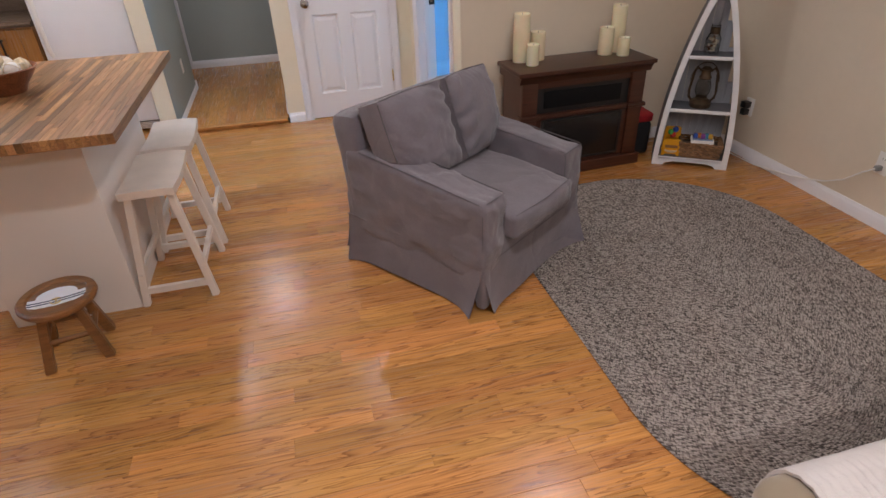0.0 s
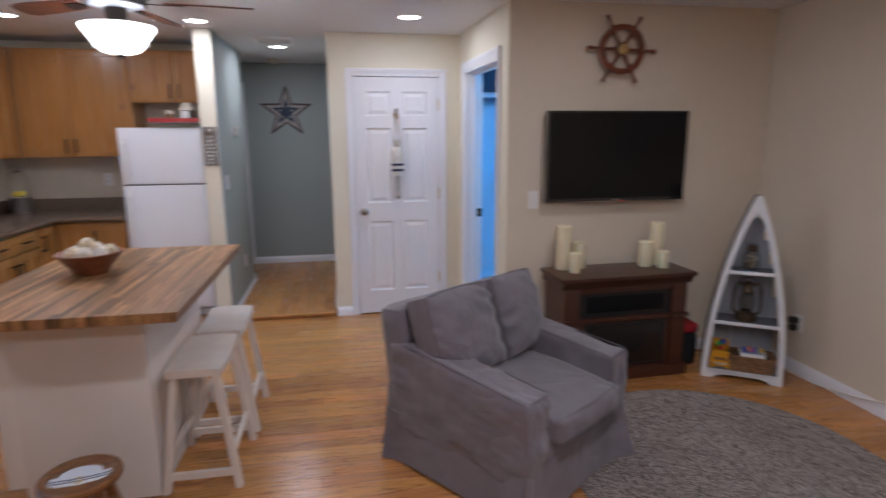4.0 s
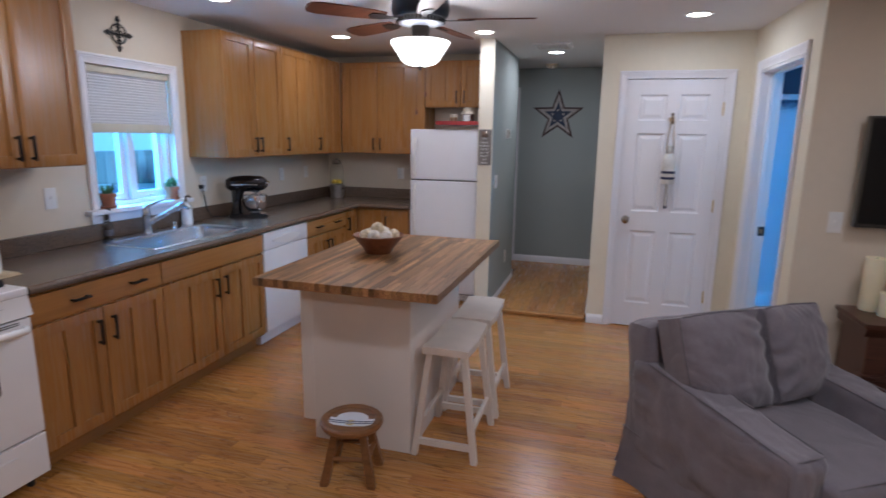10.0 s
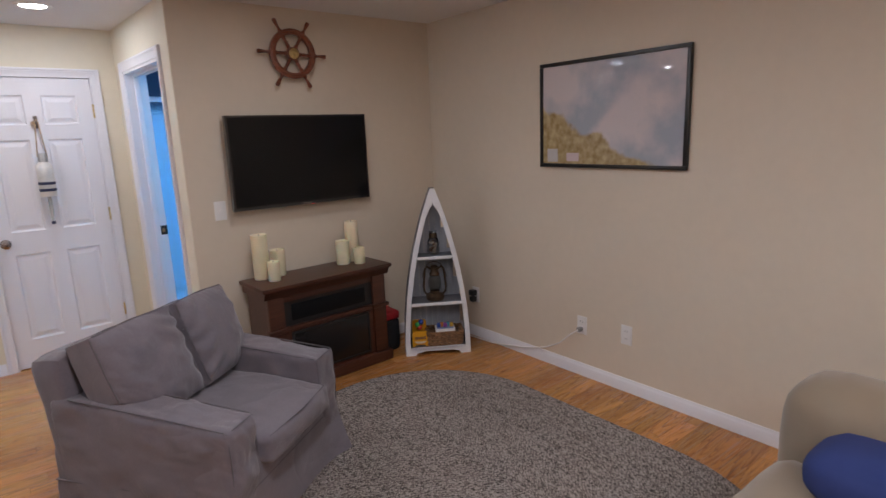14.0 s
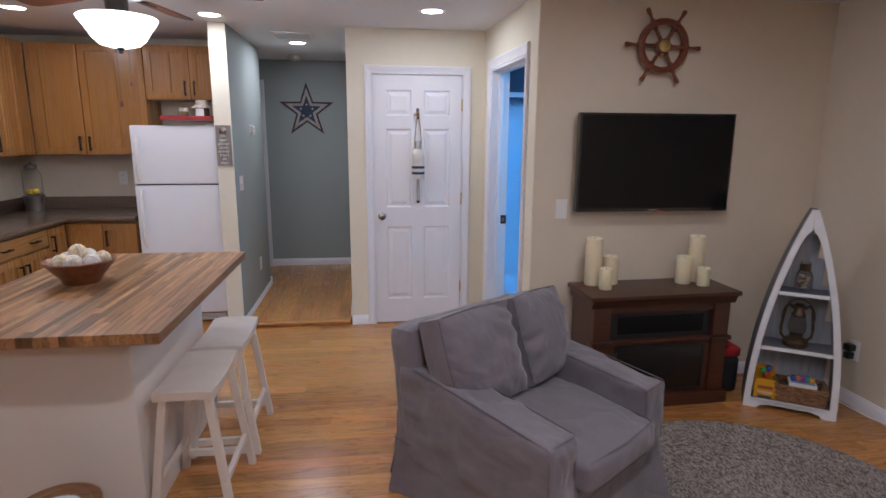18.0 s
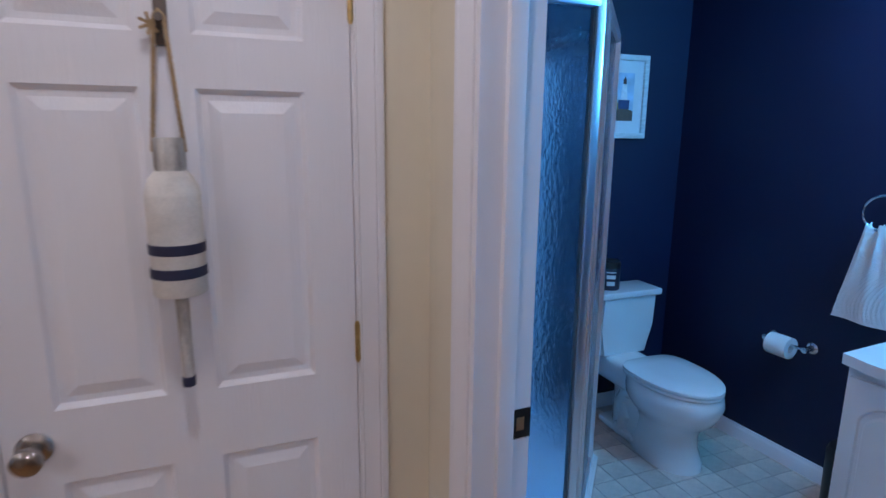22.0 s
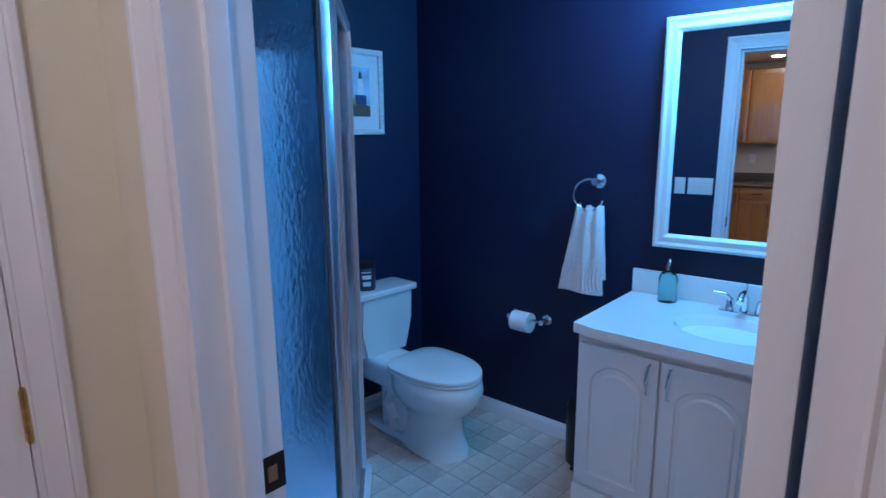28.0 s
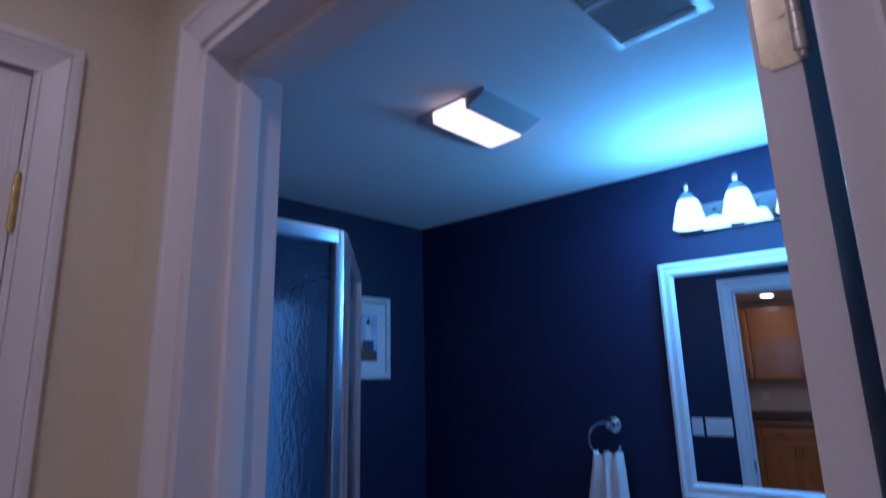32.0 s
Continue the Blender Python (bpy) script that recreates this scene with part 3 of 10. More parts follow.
def casing(axis, at, out, a0, a1, top, w, z0=0.0, label="white painted door casing"):
    t = thing("door_trim", label, "door trim", at=(at if axis == "x" else (a0 + a1) / 2, at if axis == "y" else (a0 + a1) / 2, z0), kind="structure")
    part("side_casing", casing_board(axis, at, out, lambda v: ((a0 - w * v, z0), (a0 - w * v, top + w * v))), TRIM, t)
    part("side_casing", casing_board(axis, at, out, lambda v: ((a1 + w * v, z0), (a1 + w * v, top + w * v))), TRIM, t)
    part("head_casing", casing_board(axis, at, out, lambda v: ((a0 - w * v, top + w * v), (a1 + w * v, top + w * v))), TRIM, t)
    return t


casing("y", YD, -0.02, 0.69, 1.41, 2.045, 0.062)
bc = casing("x", XB, -0.02, BO0, BO1, DH, 0.064)
bc.matrix_basis = SKEW @ bc.matrix_basis
bi = casing("x", XB + 0.133, 0.02, BO0, BO1, DH, 0.064, label="white painted casing on the bathroom side of the door")
bi.matrix_basis = SKEW @ bi.matrix_basis
casing("y", 7.0, -0.018, -1.35, -0.565, 2.10, 0.065, HF)
jb = bmesh.new()
box(jb, -0.567, -0.549, 6.998, 7.135, HF, 2.10), box(jb, -1.366, -1.348, 6.998, 7.135, HF, 2.10), box(jb, -1.366, -0.549, 6.998, 7.135, 2.10, 2.118)
solid("door_jamb", jb, TRIM, "white painted bedroom door jamb", "door jamb", kind="structure")
# closet jamb
jb = bmesh.new()
box(jb, 0.683, 0.695, YD - 0.004, YD + 0.1, 0, 2.045), box(jb, 1.405, 1.417, YD - 0.004, YD + 0.1, 0, 2.045), box(jb, 0.683, 1.417, YD - 0.004, YD + 0.1, 2.045, 2.057)
box(jb, 1.385, 1.405, YD + 0.04, YD + 0.055, 0, 2.045), box(jb, 0.695, 0.715, YD + 0.04, YD + 0.055, 0, 2.045), box(jb, 0.715, 1.385, YD + 0.04, YD + 0.055, 2.025, 2.045)
solid("door_jamb", jb, TRIM, "white painted closet door jamb", "door jamb", kind="structure")
# bathroom jamb with door stop
jb = bmesh.new()
JX0, JX1 = XB - 0.004, XB + 0.138
box(jb, JX0, JX1, BO1 - 0.018, BO1 + 0.002, 0, DH), box(jb, JX0, JX1, BO0 - 0.002, BO0 + 0.018, 0, DH), box(jb, JX0, JX1, BO0, BO1, DH - 0.018, DH + 0.002)
box(jb, XB + 0.052, XB + 0.09, BO1 - 0.032, BO1 - 0.017, 0, DH - 0.018, 0.003), box(jb, XB + 0.052, XB + 0.09, BO0 + 0.017, BO0 + 0.032, 0, DH - 0.018, 0.003)
box(jb, XB + 0.052, XB + 0.09, BO0 + 0.03, BO1 - 0.03, DH - 0.034, DH - 0.017, 0.003)
solid("door_jamb", jb, TRIM, "white painted bathroom door jamb with a stop", "door jamb", kind="structure").matrix_basis = SKEW

# hall step
st = bmesh.new()
box(st, -0.374, 0.474, 4.885, 4.93, 0.0, HF - 0.022)
solid("step_riser", st, OAK, "oak riser under the hall step", "step", kind="structure")
st = bmesh.new()
box(st, -0.374, 0.474, 4.862, 4.935, HF - 0.024, HF, 0.009, 3)
solid("step_nosing", st, OAK, "rounded oak nosing of the hall step", "step", kind="structure")

# ---- kitchen ----
def mapped(axis, face):
    """Maps (along, out, up) to the world for a front that faces +x or -y."""
    if axis == "x":
        return lambda a, d, z: (face + d, a, z)
    return lambda a, d, z: (a, face - d, z)


def fbox(bm, axis, face, a0, a1, d0, d1, z0, z1, bev=0.0, seg=2):
    if axis == "x":
        return box(bm, face + d0, face + d1, a0, a1, z0, z1, bev, seg)
    return box(bm, a0, a1, face - d1, face - d0, z0, z1, bev, seg)


def pull(parent, axis, face, a, z, ln=0.12, vertical=True):
    """A square bronze bar pull on two feet."""
    bm = bmesh.new()
    h = ln / 2
    if vertical:
        fbox(bm, axis, face, a - 0.006, a + 0.006, 0.022, 0.034, z - h, z + h, 0.003)
        for s in (-1, 1):
            fbox(bm, axis, face, a - 0.005, a + 0.005, -0.001, 0.024, z + s * (h - 0.012) - 0.006, z + s * (h - 0.012) + 0.006, 0.002)
    else:
        fbox(bm, axis, face, a - h, a + h, 0.022, 0.034, z - 0.006, z + 0.006, 0.003)
        for s in (-1, 1):
            fbox(bm, axis, face, a + s * (h - 0.012) - 0.006, a + s * (h - 0.012) + 0.006, -0.001, 0.024, z - 0.005, z + 0.005, 0.002)
    return part("handle", bm, BRONZE, parent, "dark bronze bar pull")


def shaker(parent, axis, face, a0, a1, z0, z1, panels=2, material=None):
    """A framed door with recessed panels."""
    w, t, g = 0.055, 0.02, 0.0015
    a0, a1, z0, z1 = a0 + g, a1 - g, z0 + g, z1 - g
    c = (a0 + a1) / 2
    ac_ = [a0, a0 + w, c - 0.027, c + 0.027, a1 - w, a1] if panels == 2 else [a0, a0 + w, a1 - w, a1]
    bm = grid_frame(ac_, [z0, z0 + w, z1 - w, z1], [(1, 1), (3, 1)] if panels == 2 else [(1, 1)], 0.0, t, mapped(axis, face), 0.003)
    d = part("door", bm, material or MAPLE, parent)
    for i in range(1, len(ac_) - 2, 2):
        bm = bmesh.new()
        fbox(bm, axis, face, ac_[i] - 0.004, ac_[i + 1] + 0.004, 0.001, 0.009, z0 + w - 0.004, z1 - w + 0.004)
        part("panel", bm, material or MAPLE, d, smooth=0)
    return d


def base_unit(axis, face, back, a0, a1, fronts, label, toe=0.075, top=0.877):
    """A base cabinet. fronts: (kind, a0, a1, z0, z1, handles)."""
    mid = (a0 + a1) / 2
    at = ((face + back) / 2, mid, 0) if axis == "x" else (mid, (face + back) / 2, 0)
    t = thing("base_cabinet", label, "cabinet", "kitchen base cabinets", at)
    depth = abs(back - face)
    bm = bmesh.new()
    fbox(bm, axis, face, a0, a1, -depth, 0, 0.10, top)
    if top < 0.877:
        fbox(bm, axis, face, a0, a1, -0.02, 0, top, 0.877)
    part("body", bm, MAPLE, t, smooth=0)
    bm = bmesh.new()
    fbox(bm, axis, face, a0, a1, -depth, -toe, 0.0, 0.10)
    part("toe_kick", bm, MAPLEY if axis == "x" else MAPLEX, t, smooth=0)
    for kind, b0, b1, z0, z1, hs in fronts:
        if kind == "drawer":
            bm = bmesh.new()
            fbox(bm, axis, face, b0 + 0.002, b1 - 0.002, 0, 0.02, z0, z1, 0.003)
            d = part("drawer_front", bm, MAPLEY if axis == "x" else MAPLEX, t)
            for h in hs:
                pull(d, axis, face + (0.02 if axis == "x" else -0.02), h, (z0 + z1) / 2, 0.10, False)
        else:
            d = shaker(t, axis, face, b0, b1, z0, z1, 2 if b1 - b0 > 0.26 else 1)
            for h in hs:
                pull(d, axis, face + (0.02 if axis == "x" else -0.02), h, z1 - 0.12, 0.13)
    return t


F = -1.79
base_unit("x", F, XL + 0.004, 0.20, 0.955, [("drawer", 0.20, 0.955, 0.735, 0.86, [0.58]), ("door", 0.20, 0.575, 0.12, 0.72, [0.53]), ("door", 0.578, 0.955, 0.12, 0.72, [0.91])],
          "maple base cabinet with shaker doors and bronze pulls beside the stove")
base_unit("x", F, XL + 0.004, 1.745, 2.508, [("drawer", 1.745, 2.508, 0.735, 0.86, [1.99, 2.33]), ("door", 1.745, 2.112, 0.12, 0.72, [2.075]), ("door", 2.116, 2.508, 0.12, 0.72, [2.16])],
          "maple base cabinet with one wide drawer above two shaker doors")
base_unit("x", F, XL + 0.004, 2.512, 3.478, [("drawer", 2.512, 3.478, 0.735, 0.86, []), ("door", 2.512, 2.995, 0.12, 0.72, [2.955]), ("door", 2.999, 3.478, 0.12, 0.72, [3.04])],
          "maple sink cabinet with a plain front above two shaker doors", top=0.70)
base_unit("x", F, XL + 0.004, 4.11, 4.82, [("drawer", 4.11, 4.82, 0.735, 0.86, [4.30, 4.63]), ("door", 4.11, 4.463, 0.12, 0.72, [4.43]), ("door", 4.467, 4.82, 0.12, 0.72, [4.50])],
          "maple base cabinet with a drawer and two shaker doors")
base_unit("x", F, XL + 0.004, 4.824, 5.09, [("door", 4.824, 5.075, 0.12, 0.86, [4.86])], "narrow maple corner cabinet with a tall shaker door")
base_unit("y", 5.10, YK - 0.004, -1.785, -1.235, [("door", -1.765, -1.50, 0.12, 0.86, []), ("door", -1.496, -1.235, 0.12, 0.86, [-1.46])], "maple base cabinet beside the refrigerator")


def upper_unit(axis, face, back, a0, a1, z0, z1, doors, label):
    mid = (a0 + a1) / 2
    at = ((face + back) / 2, mid, z0) if axis == "x" else (mid, (face + back) / 2, z0)
    t = thing("wall_cabinet", label, "cabinet", "kitchen wall cabinets", at)
    bm = bmesh.new()
    fbox(bm, axis, face, a0, a1, -abs(back - face), 0, z0, z1, 0.002, 1)
    part("body", bm, MAPLE, t, smooth=0)
    for b0, b1, panels, h in doors:
        d = shaker(t, axis, face, b0, b1, z0 + 0.004, z1 - 0.004, panels)
        if h is not None:
            pull(d, axis, face + (0.02 if axis == "x" else -0.02), h, z0 + 0.095, 0.12)
    return t


UF, UZ0, UZ1 = -2.08, 1.395, 2.285
upper_unit("x", UF, XL + 0.003, 1.705, 2.372, UZ0, UZ1, [(1.705, 2.036, 1, 2.005), (2.04, 2.372, 1, 2.075)], "maple wall cabinet with two shaker doors between microwave and window")
upper_unit("x", UF, XL + 0.003, 0.93, 1.70, 1.925, UZ1, [(0.93, 1.313, 2, 1.285), (1.317, 1.70, 2, 1.35)], "short maple wall cabinet above the microwave")
upper_unit("x", UF, XL + 0.003, 3.53, 4.27, UZ0, UZ1, [(3.53, 3.898, 1, 3.865), (3.902, 4.27, 1, 3.935)], "maple wall cabinet with two shaker doors above the mixer")
upper_unit("x", UF, XL + 0.003, 4.274, 4.82, UZ0, UZ1, [(4.274, 4.82, 2, 4.32)], "maple wall cabinet with one wide shaker door")
upper_unit("x", UF, XL + 0.003, 4.824, 5.385, UZ0, UZ1, [(4.824, 5.24, 2, 4.87)], "maple corner wall cabinet")
upper_unit("y", 5.39, YK - 0.003, -2.075, -1.675, UZ0, UZ1, [(-2.02, -1.675, 1, -1.71)], "maple wall cabinet in the kitchen corner")
upper_unit("y", 5.39, YK - 0.003, -1.671, -1.172, UZ0, UZ1, [(-1.671, -1.172, 2, -1.635)], "wide maple wall cabinet beside the refrigerator")
upper_unit("y", 5.39, YK - 0.003, -1.168, -0.515, 1.85, UZ1, [(-1.168, -0.815, 2, -0.85), (-0.811, -0.515, 1, -0.775)], "short maple wall cabinet above the refrigerator")

# worktop with the sink cut out
CT0, CT1 = 0.877, 0.915
SX0, SX1, SY0, SY1 = -2.315, -1.865, 2.59, 3.41
bm = bmesh.new()
CF = -1.752
for x0, x1, y0, y1 in ((XL, CF, 1.742, SY0), (XL, SX0, SY0, SY1), (SX1, CF, SY0, SY1), (XL, CF, SY1, 5.062)):
    box(bm, x0, x1, y0, y1, CT0, CT1)
box(bm, XL, -1.225, 5.062, YK, CT0, CT1)
bmesh.ops.remove_doubles(bm, verts=bm.verts, dist=1e-5)
wt = thing("worktop", "brown speckled laminate worktop running round the corner", "worktop", at=(-2.0, 3.5, CT0))
part("top", bm, COUNTER, wt, smooth=0)
bm = bmesh.new()
tube(bm, [(CF, 1.742, 0.8965), (CF, 5.062, 0.8965)], 0.0185, 10), tube(bm, [(CF, 5.062, 0.8965), (-1.225, 5.062, 0.8965)], 0.0185, 10)
part("front_edge", bm, COUNTER, wt, "rounded laminate front edge")
bm = bmesh.new()
box(bm, XL, XL + 0.022, 1.742, YK - 0.022, CT1, CT1 + 0.10, 0.004), box(bm, XL, -1.225, YK - 0.022, YK, CT1, CT1 + 0.10, 0.004)
part("backsplash", bm, COUNTER, wt)
wt = thing("worktop", "short brown laminate worktop beside the stove", "worktop", at=(-2.0, 0.6, CT0))
part("top", B(XL, CF, 0.20, 0.957, CT0, CT1, 0.006), COUNTER, wt)
part("backsplash", B(XL, XL + 0.022, 0.20, 0.957, CT1, CT1 + 0.10, 0.004), COUNTER, wt)

# sink
sk = thing("sink", "stainless steel single-bowl kitchen sink", "sink", at=(-2.09, 3.0, CT1))


def round_rect(x0, x1, y0, y1, r, n=6):
    """Outline of a rectangle with rounded corners, the same number of points for any size."""
    pts = []
    for cx, cy, a0 in ((x1 - r, y0 + r, -90), (x1 - r, y1 - r, 0), (x0 + r, y1 - r, 90), (x0 + r, y0 + r, 180)):
        pts += [(cx + r * math.cos(radians(a0 + 90 * i / n)), cy + r * math.sin(radians(a0 + 90 * i / n))) for i in range(n + 1)]
    return pts


def ring_loft(rings, close=False):
    """Joins outlines given as (points, height)."""
    bm = bmesh.new()
    R = [[bm.verts.new((x, y, z)) for x, y in pts] for pts, z in rings]
    for a, b in zip(R, R[1:]):
        for i in range(len(a)):
            bm.faces.new((a[i], a[(i + 1) % len(a)], b[(i + 1) % len(a)], b[i]))
    if close:
        bm.faces.new(R[-1])
    return bm


bx0, bx1, by0, by1 = SX0 + 0.075, SX1 - 0.012, SY0 + 0.022, SY1 - 0.022
part("rim", ring_loft([(round_rect(SX0 - 0.02, SX1 + 0.02, SY0 - 0.02, SY1 + 0.02, 0.03), CT1), (round_rect(SX0 - 0.017, SX1 + 0.017, SY0 - 0.017, SY1 + 0.017, 0.03), CT1 + 0.006),
                       (round_rect(SX0 - 0.008, SX1 + 0.008, SY0 - 0.008, SY1 + 0.008, 0.03), CT1 + 0.006), (round_rect(SX0 + 0.0, SX1 - 0.0, SY0 + 0.0, SY1 - 0.0, 0.03), CT1 + 0.0035),
                       (round_rect(bx0 - 0.006, bx1 + 0.006, by0 - 0.006, by1 + 0.006, 0.07), CT1 + 0.0035), (round_rect(bx0, bx1, by0, by1, 0.068), CT1 + 0.001)]), STEEL, sk, "bright raised rim")
part("bowl", ring_loft([(round_rect(bx0, bx1, by0, by1, 0.068), CT1 + 0.001), (round_rect(bx0 + 0.004, bx1 - 0.004, by0 + 0.004, by1 - 0.004, 0.066), CT1 - 0.02), (round_rect(bx0 + 0.012, bx1 - 0.012, by0 + 0.012, by1 - 0.012, 0.062), CT1 - 0.14),
                        (round_rect(bx0 + 0.025, bx1 - 0.025, by0 + 0.025, by1 - 0.025, 0.055), CT1 - 0.168), (round_rect(bx0 + 0.06, bx1 - 0.06, by0 + 0.06, by1 - 0.06, 0.05), CT1 - 0.178)], True), STEEL, sk)
part("drain", lathe(bmesh.new(), [(0, 0.004), (0.02, 0.004), (0.042, 0.006), (0.045, 0.002)], ((bx0 + bx1) / 2, 3.0, CT1 - 0.178)), CHROME, sk)

FQ = (-2.285, 2.965, CT1 + 0.0035)
fc = thing("kitchen_faucet", "brushed steel pull-out faucet with a lever on top", "faucet", at=FQ)
part("base", lathe(bmesh.new(), [(0, 0), (0.031, 0), (0.031, 0.006), (0.027, 0.012), (0.0255, 0.03), (0.0255, 0.115), (0.027, 0.12), (0.027, 0.15), (0.022, 0.168), (0, 0.172)], FQ), STEEL, fc)
part("spout", tube(bmesh.new(), [(-2.28, 2.968, 0.985), (-2.24, 2.986, 1.010), (-2.17, 3.018, 1.052), (-2.12, 3.041, 1.082)], [0.019, 0.018, 0.0165, 0.0165], 16), STEEL, fc)
part("spray_head", tube(bmesh.new(), [(-2.122, 3.04, 1.081), (-2.10, 3.05, 1.095), (-2.075, 3.062, 1.108), (-2.055, 3.071, 1.107), (-2.043, 3.077, 1.092), (-2.040, 3.079, 1.078)], [0.0165, 0.021, 0.0235, 0.0235, 0.021, 0.018], 16), STEEL, fc)
part("lever", tube(bmesh.new(), [(-2.29, 2.962, 1.082), (-2.278, 2.972, 1.100), (-2.24, 3.005, 1.122), (-2.195, 3.045, 1.143)], [0.017, 0.013, 0.009, 0.0075], 12), STEEL, fc)
ag = thing("sink_air_gap", "short chrome cap on the sink deck", "fitting", at=(-2.285, 3.205, CT1 + 0.0035))
part("cap", lathe(bmesh.new(), [(0, 0), (0.021, 0), (0.021, 0.005), (0.016, 0.009), (0.0155, 0.036), (0.012, 0.043), (0, 0.045)], (-2.285, 3.205, CT1 + 0.0035), 24), CHROME, ag)

# dishwasher
dw = thing("dishwasher", "white built-in dishwasher with a curved control handle", "dishwasher", at=(-2.0, 3.79, 0))
part("body", B(XL + 0.02, F - 0.002, 3.487, 4.102, 0.10, 0.872), APPL, dw)
part("door", B(F, F + 0.022, 3.487, 4.102, 0.12, 0.735, 0.005), APPL, dw)
cp = part("control_panel", B(F, F + 0.026, 3.487, 4.102, 0.738, 0.868, 0.006), APPL, dw)
bm = bmesh.new()
prism(bm, [(3.60 + 0.38 * i / 16, 0.79 - 0.035 * math.sin(math.pi * i / 16)) for i in range(17)] + [(3.98 - 0.38 * i / 16, 0.80 + 0.025 * math.sin(math.pi * i / 16)) for i in range(17)], F + 0.024, F + 0.034, YZ)
part("handle", bm, PLASTW, cp)
for i in range(5):
    part("button", B(F + 0.026, F + 0.03, 3.70 + 0.035 * i, 3.72 + 0.035 * i, 0.842, 0.85, 0.002), PLASTW, cp, "grey button")
part("kick_plate", B(XL + 0.1, F - 0.04, 3.487, 4.102, 0.01, 0.098), APPL, dw)

# refrigerator
FX0, FX1, FY = -1.205, -0.560, 5.055
fr = thing("refrigerator", "white two-door top-freezer refrigerator with moulded handles", "refrigerator", at=(-0.88, 5.4, 0))
part("body", B(FX0 + 0.004, FX1 - 0.004, FY + 0.065, 5.69, 0.03, 1.63, 0.004), FRIDGEW, fr)
d1 = part("freezer_door", B(FX0, FX1, FY, FY + 0.06, 1.178, 1.638, 0.012, 3), FRIDGEW, fr)
d2 = part("fridge_door", B(FX0, FX1, FY, FY + 0.06, 0.095, 1.166, 0.012, 3), FRIDGEW, fr)
part("gasket", B(FX0 + 0.01, FX1 - 0.01, FY + 0.02, FY + 0.064, 1.16, 1.183), mat("grey_gasket", (0.10, 0.10, 0.11), 0.7), fr, "dark grey door gasket")
for d, z0, z1 in ((d1, 1.20, 1.555), (d2, 0.66, 1.13)):
    pts = [(FX0 + 0.05, FY - 0.006, z0), (FX0 + 0.05, FY - 0.035, z0 + 0.05), (FX0 + 0.05, FY - 0.045, (z0 + z1) / 2), (FX0 + 0.05, FY - 0.035, z1 - 0.05), (FX0 + 0.05, FY - 0.006, z1)]
    part("handle", tube(bmesh.new(), pts, [0.013, 0.016, 0.016, 0.016, 0.013], 12), PLASTW, d, "white moulded handle")
gr = part("grille", B(FX0 + 0.01, FX1 - 0.01, FY + 0.03, FY + 0.06, 0.02, 0.088), mat("grey_grille", (0.25, 0.25, 0.26), 0.5), fr)
for i in range(5):
    part("slat", B(FX0 + 0.02, FX1 - 0.02, FY + 0.022, FY + 0.031, 0.028 + 0.011 * i, 0.033 + 0.011 * i), PLASTW, gr)
part("hinge_cap", B(FX1 - 0.07, FX1 - 0.01, FY + 0.01, FY + 0.08, 1.632, 1.65, 0.005), PLASTW, fr)

# stove
SV0, SV1, SFX = 0.968, 1.732, -1.745
sv = thing("stove", "white freestanding gas range with four burners", "stove", at=(-2.06, 1.35, 0))
part("body", B(XL + 0.02, SFX - 0.03, SV0, SV1, 0.06, 0.895, 0.003), APPL, sv)
bm = B(XL + 0.03, SFX + 0.012, SV0 - 0.002, SV1 + 0.002, 0.885, 0.922, 0.012, 3)
part("cooktop", bm, APPL, sv, "white enamel cooktop")
bm = bmesh.new()
prism(bm, [(-2.36, 0.92), (-2.28, 0.92), (-2.285, 1.08), (-2.30, 1.15), (-2.32, 1.17), (-2.36, 1.175)], SV0 + 0.004, SV1 - 0.004, Matrix(((1, 0, 0, 0), (0, 0, 1, 0), (0, 1, 0, 0), (0, 0, 0, 1))))
bg = part("backguard", bm, APPL, sv)
part("vent_slot", B(-2.283, -2.277, SV0 + 0.03, SV1 - 0.03, 0.945, 0.965), BLACKP, bg, "black oven vent slot")
pnl = part("clock_panel", B(-2.288, -2.279, 1.22, 1.45, 1.035, 1.125, 0.004), PLASTW, bg, "white clock panel")
part("display", B(-2.28, -2.276, 1.305, 1.375, 1.085, 1.113), BLACKG, pnl, "black clock display")
CLOCK_AT = (-2.2755, 1.34, 1.0905)
for i in range(3):
    for s in (0, 1):
        part("button", B(-2.28, -2.2765, (1.25, 1.275, 1.41)[i] - 0.007, (1.25, 1.275, 1.41)[i] + 0.007, 1.055 + 0.035 * s, 1.067 + 0.035 * s, 0.002), mat("pale_grey_button", (0.5, 0.5, 0.52), 0.5) if i + s == 0 else MATS["pale_grey_button"], pnl, "grey button")
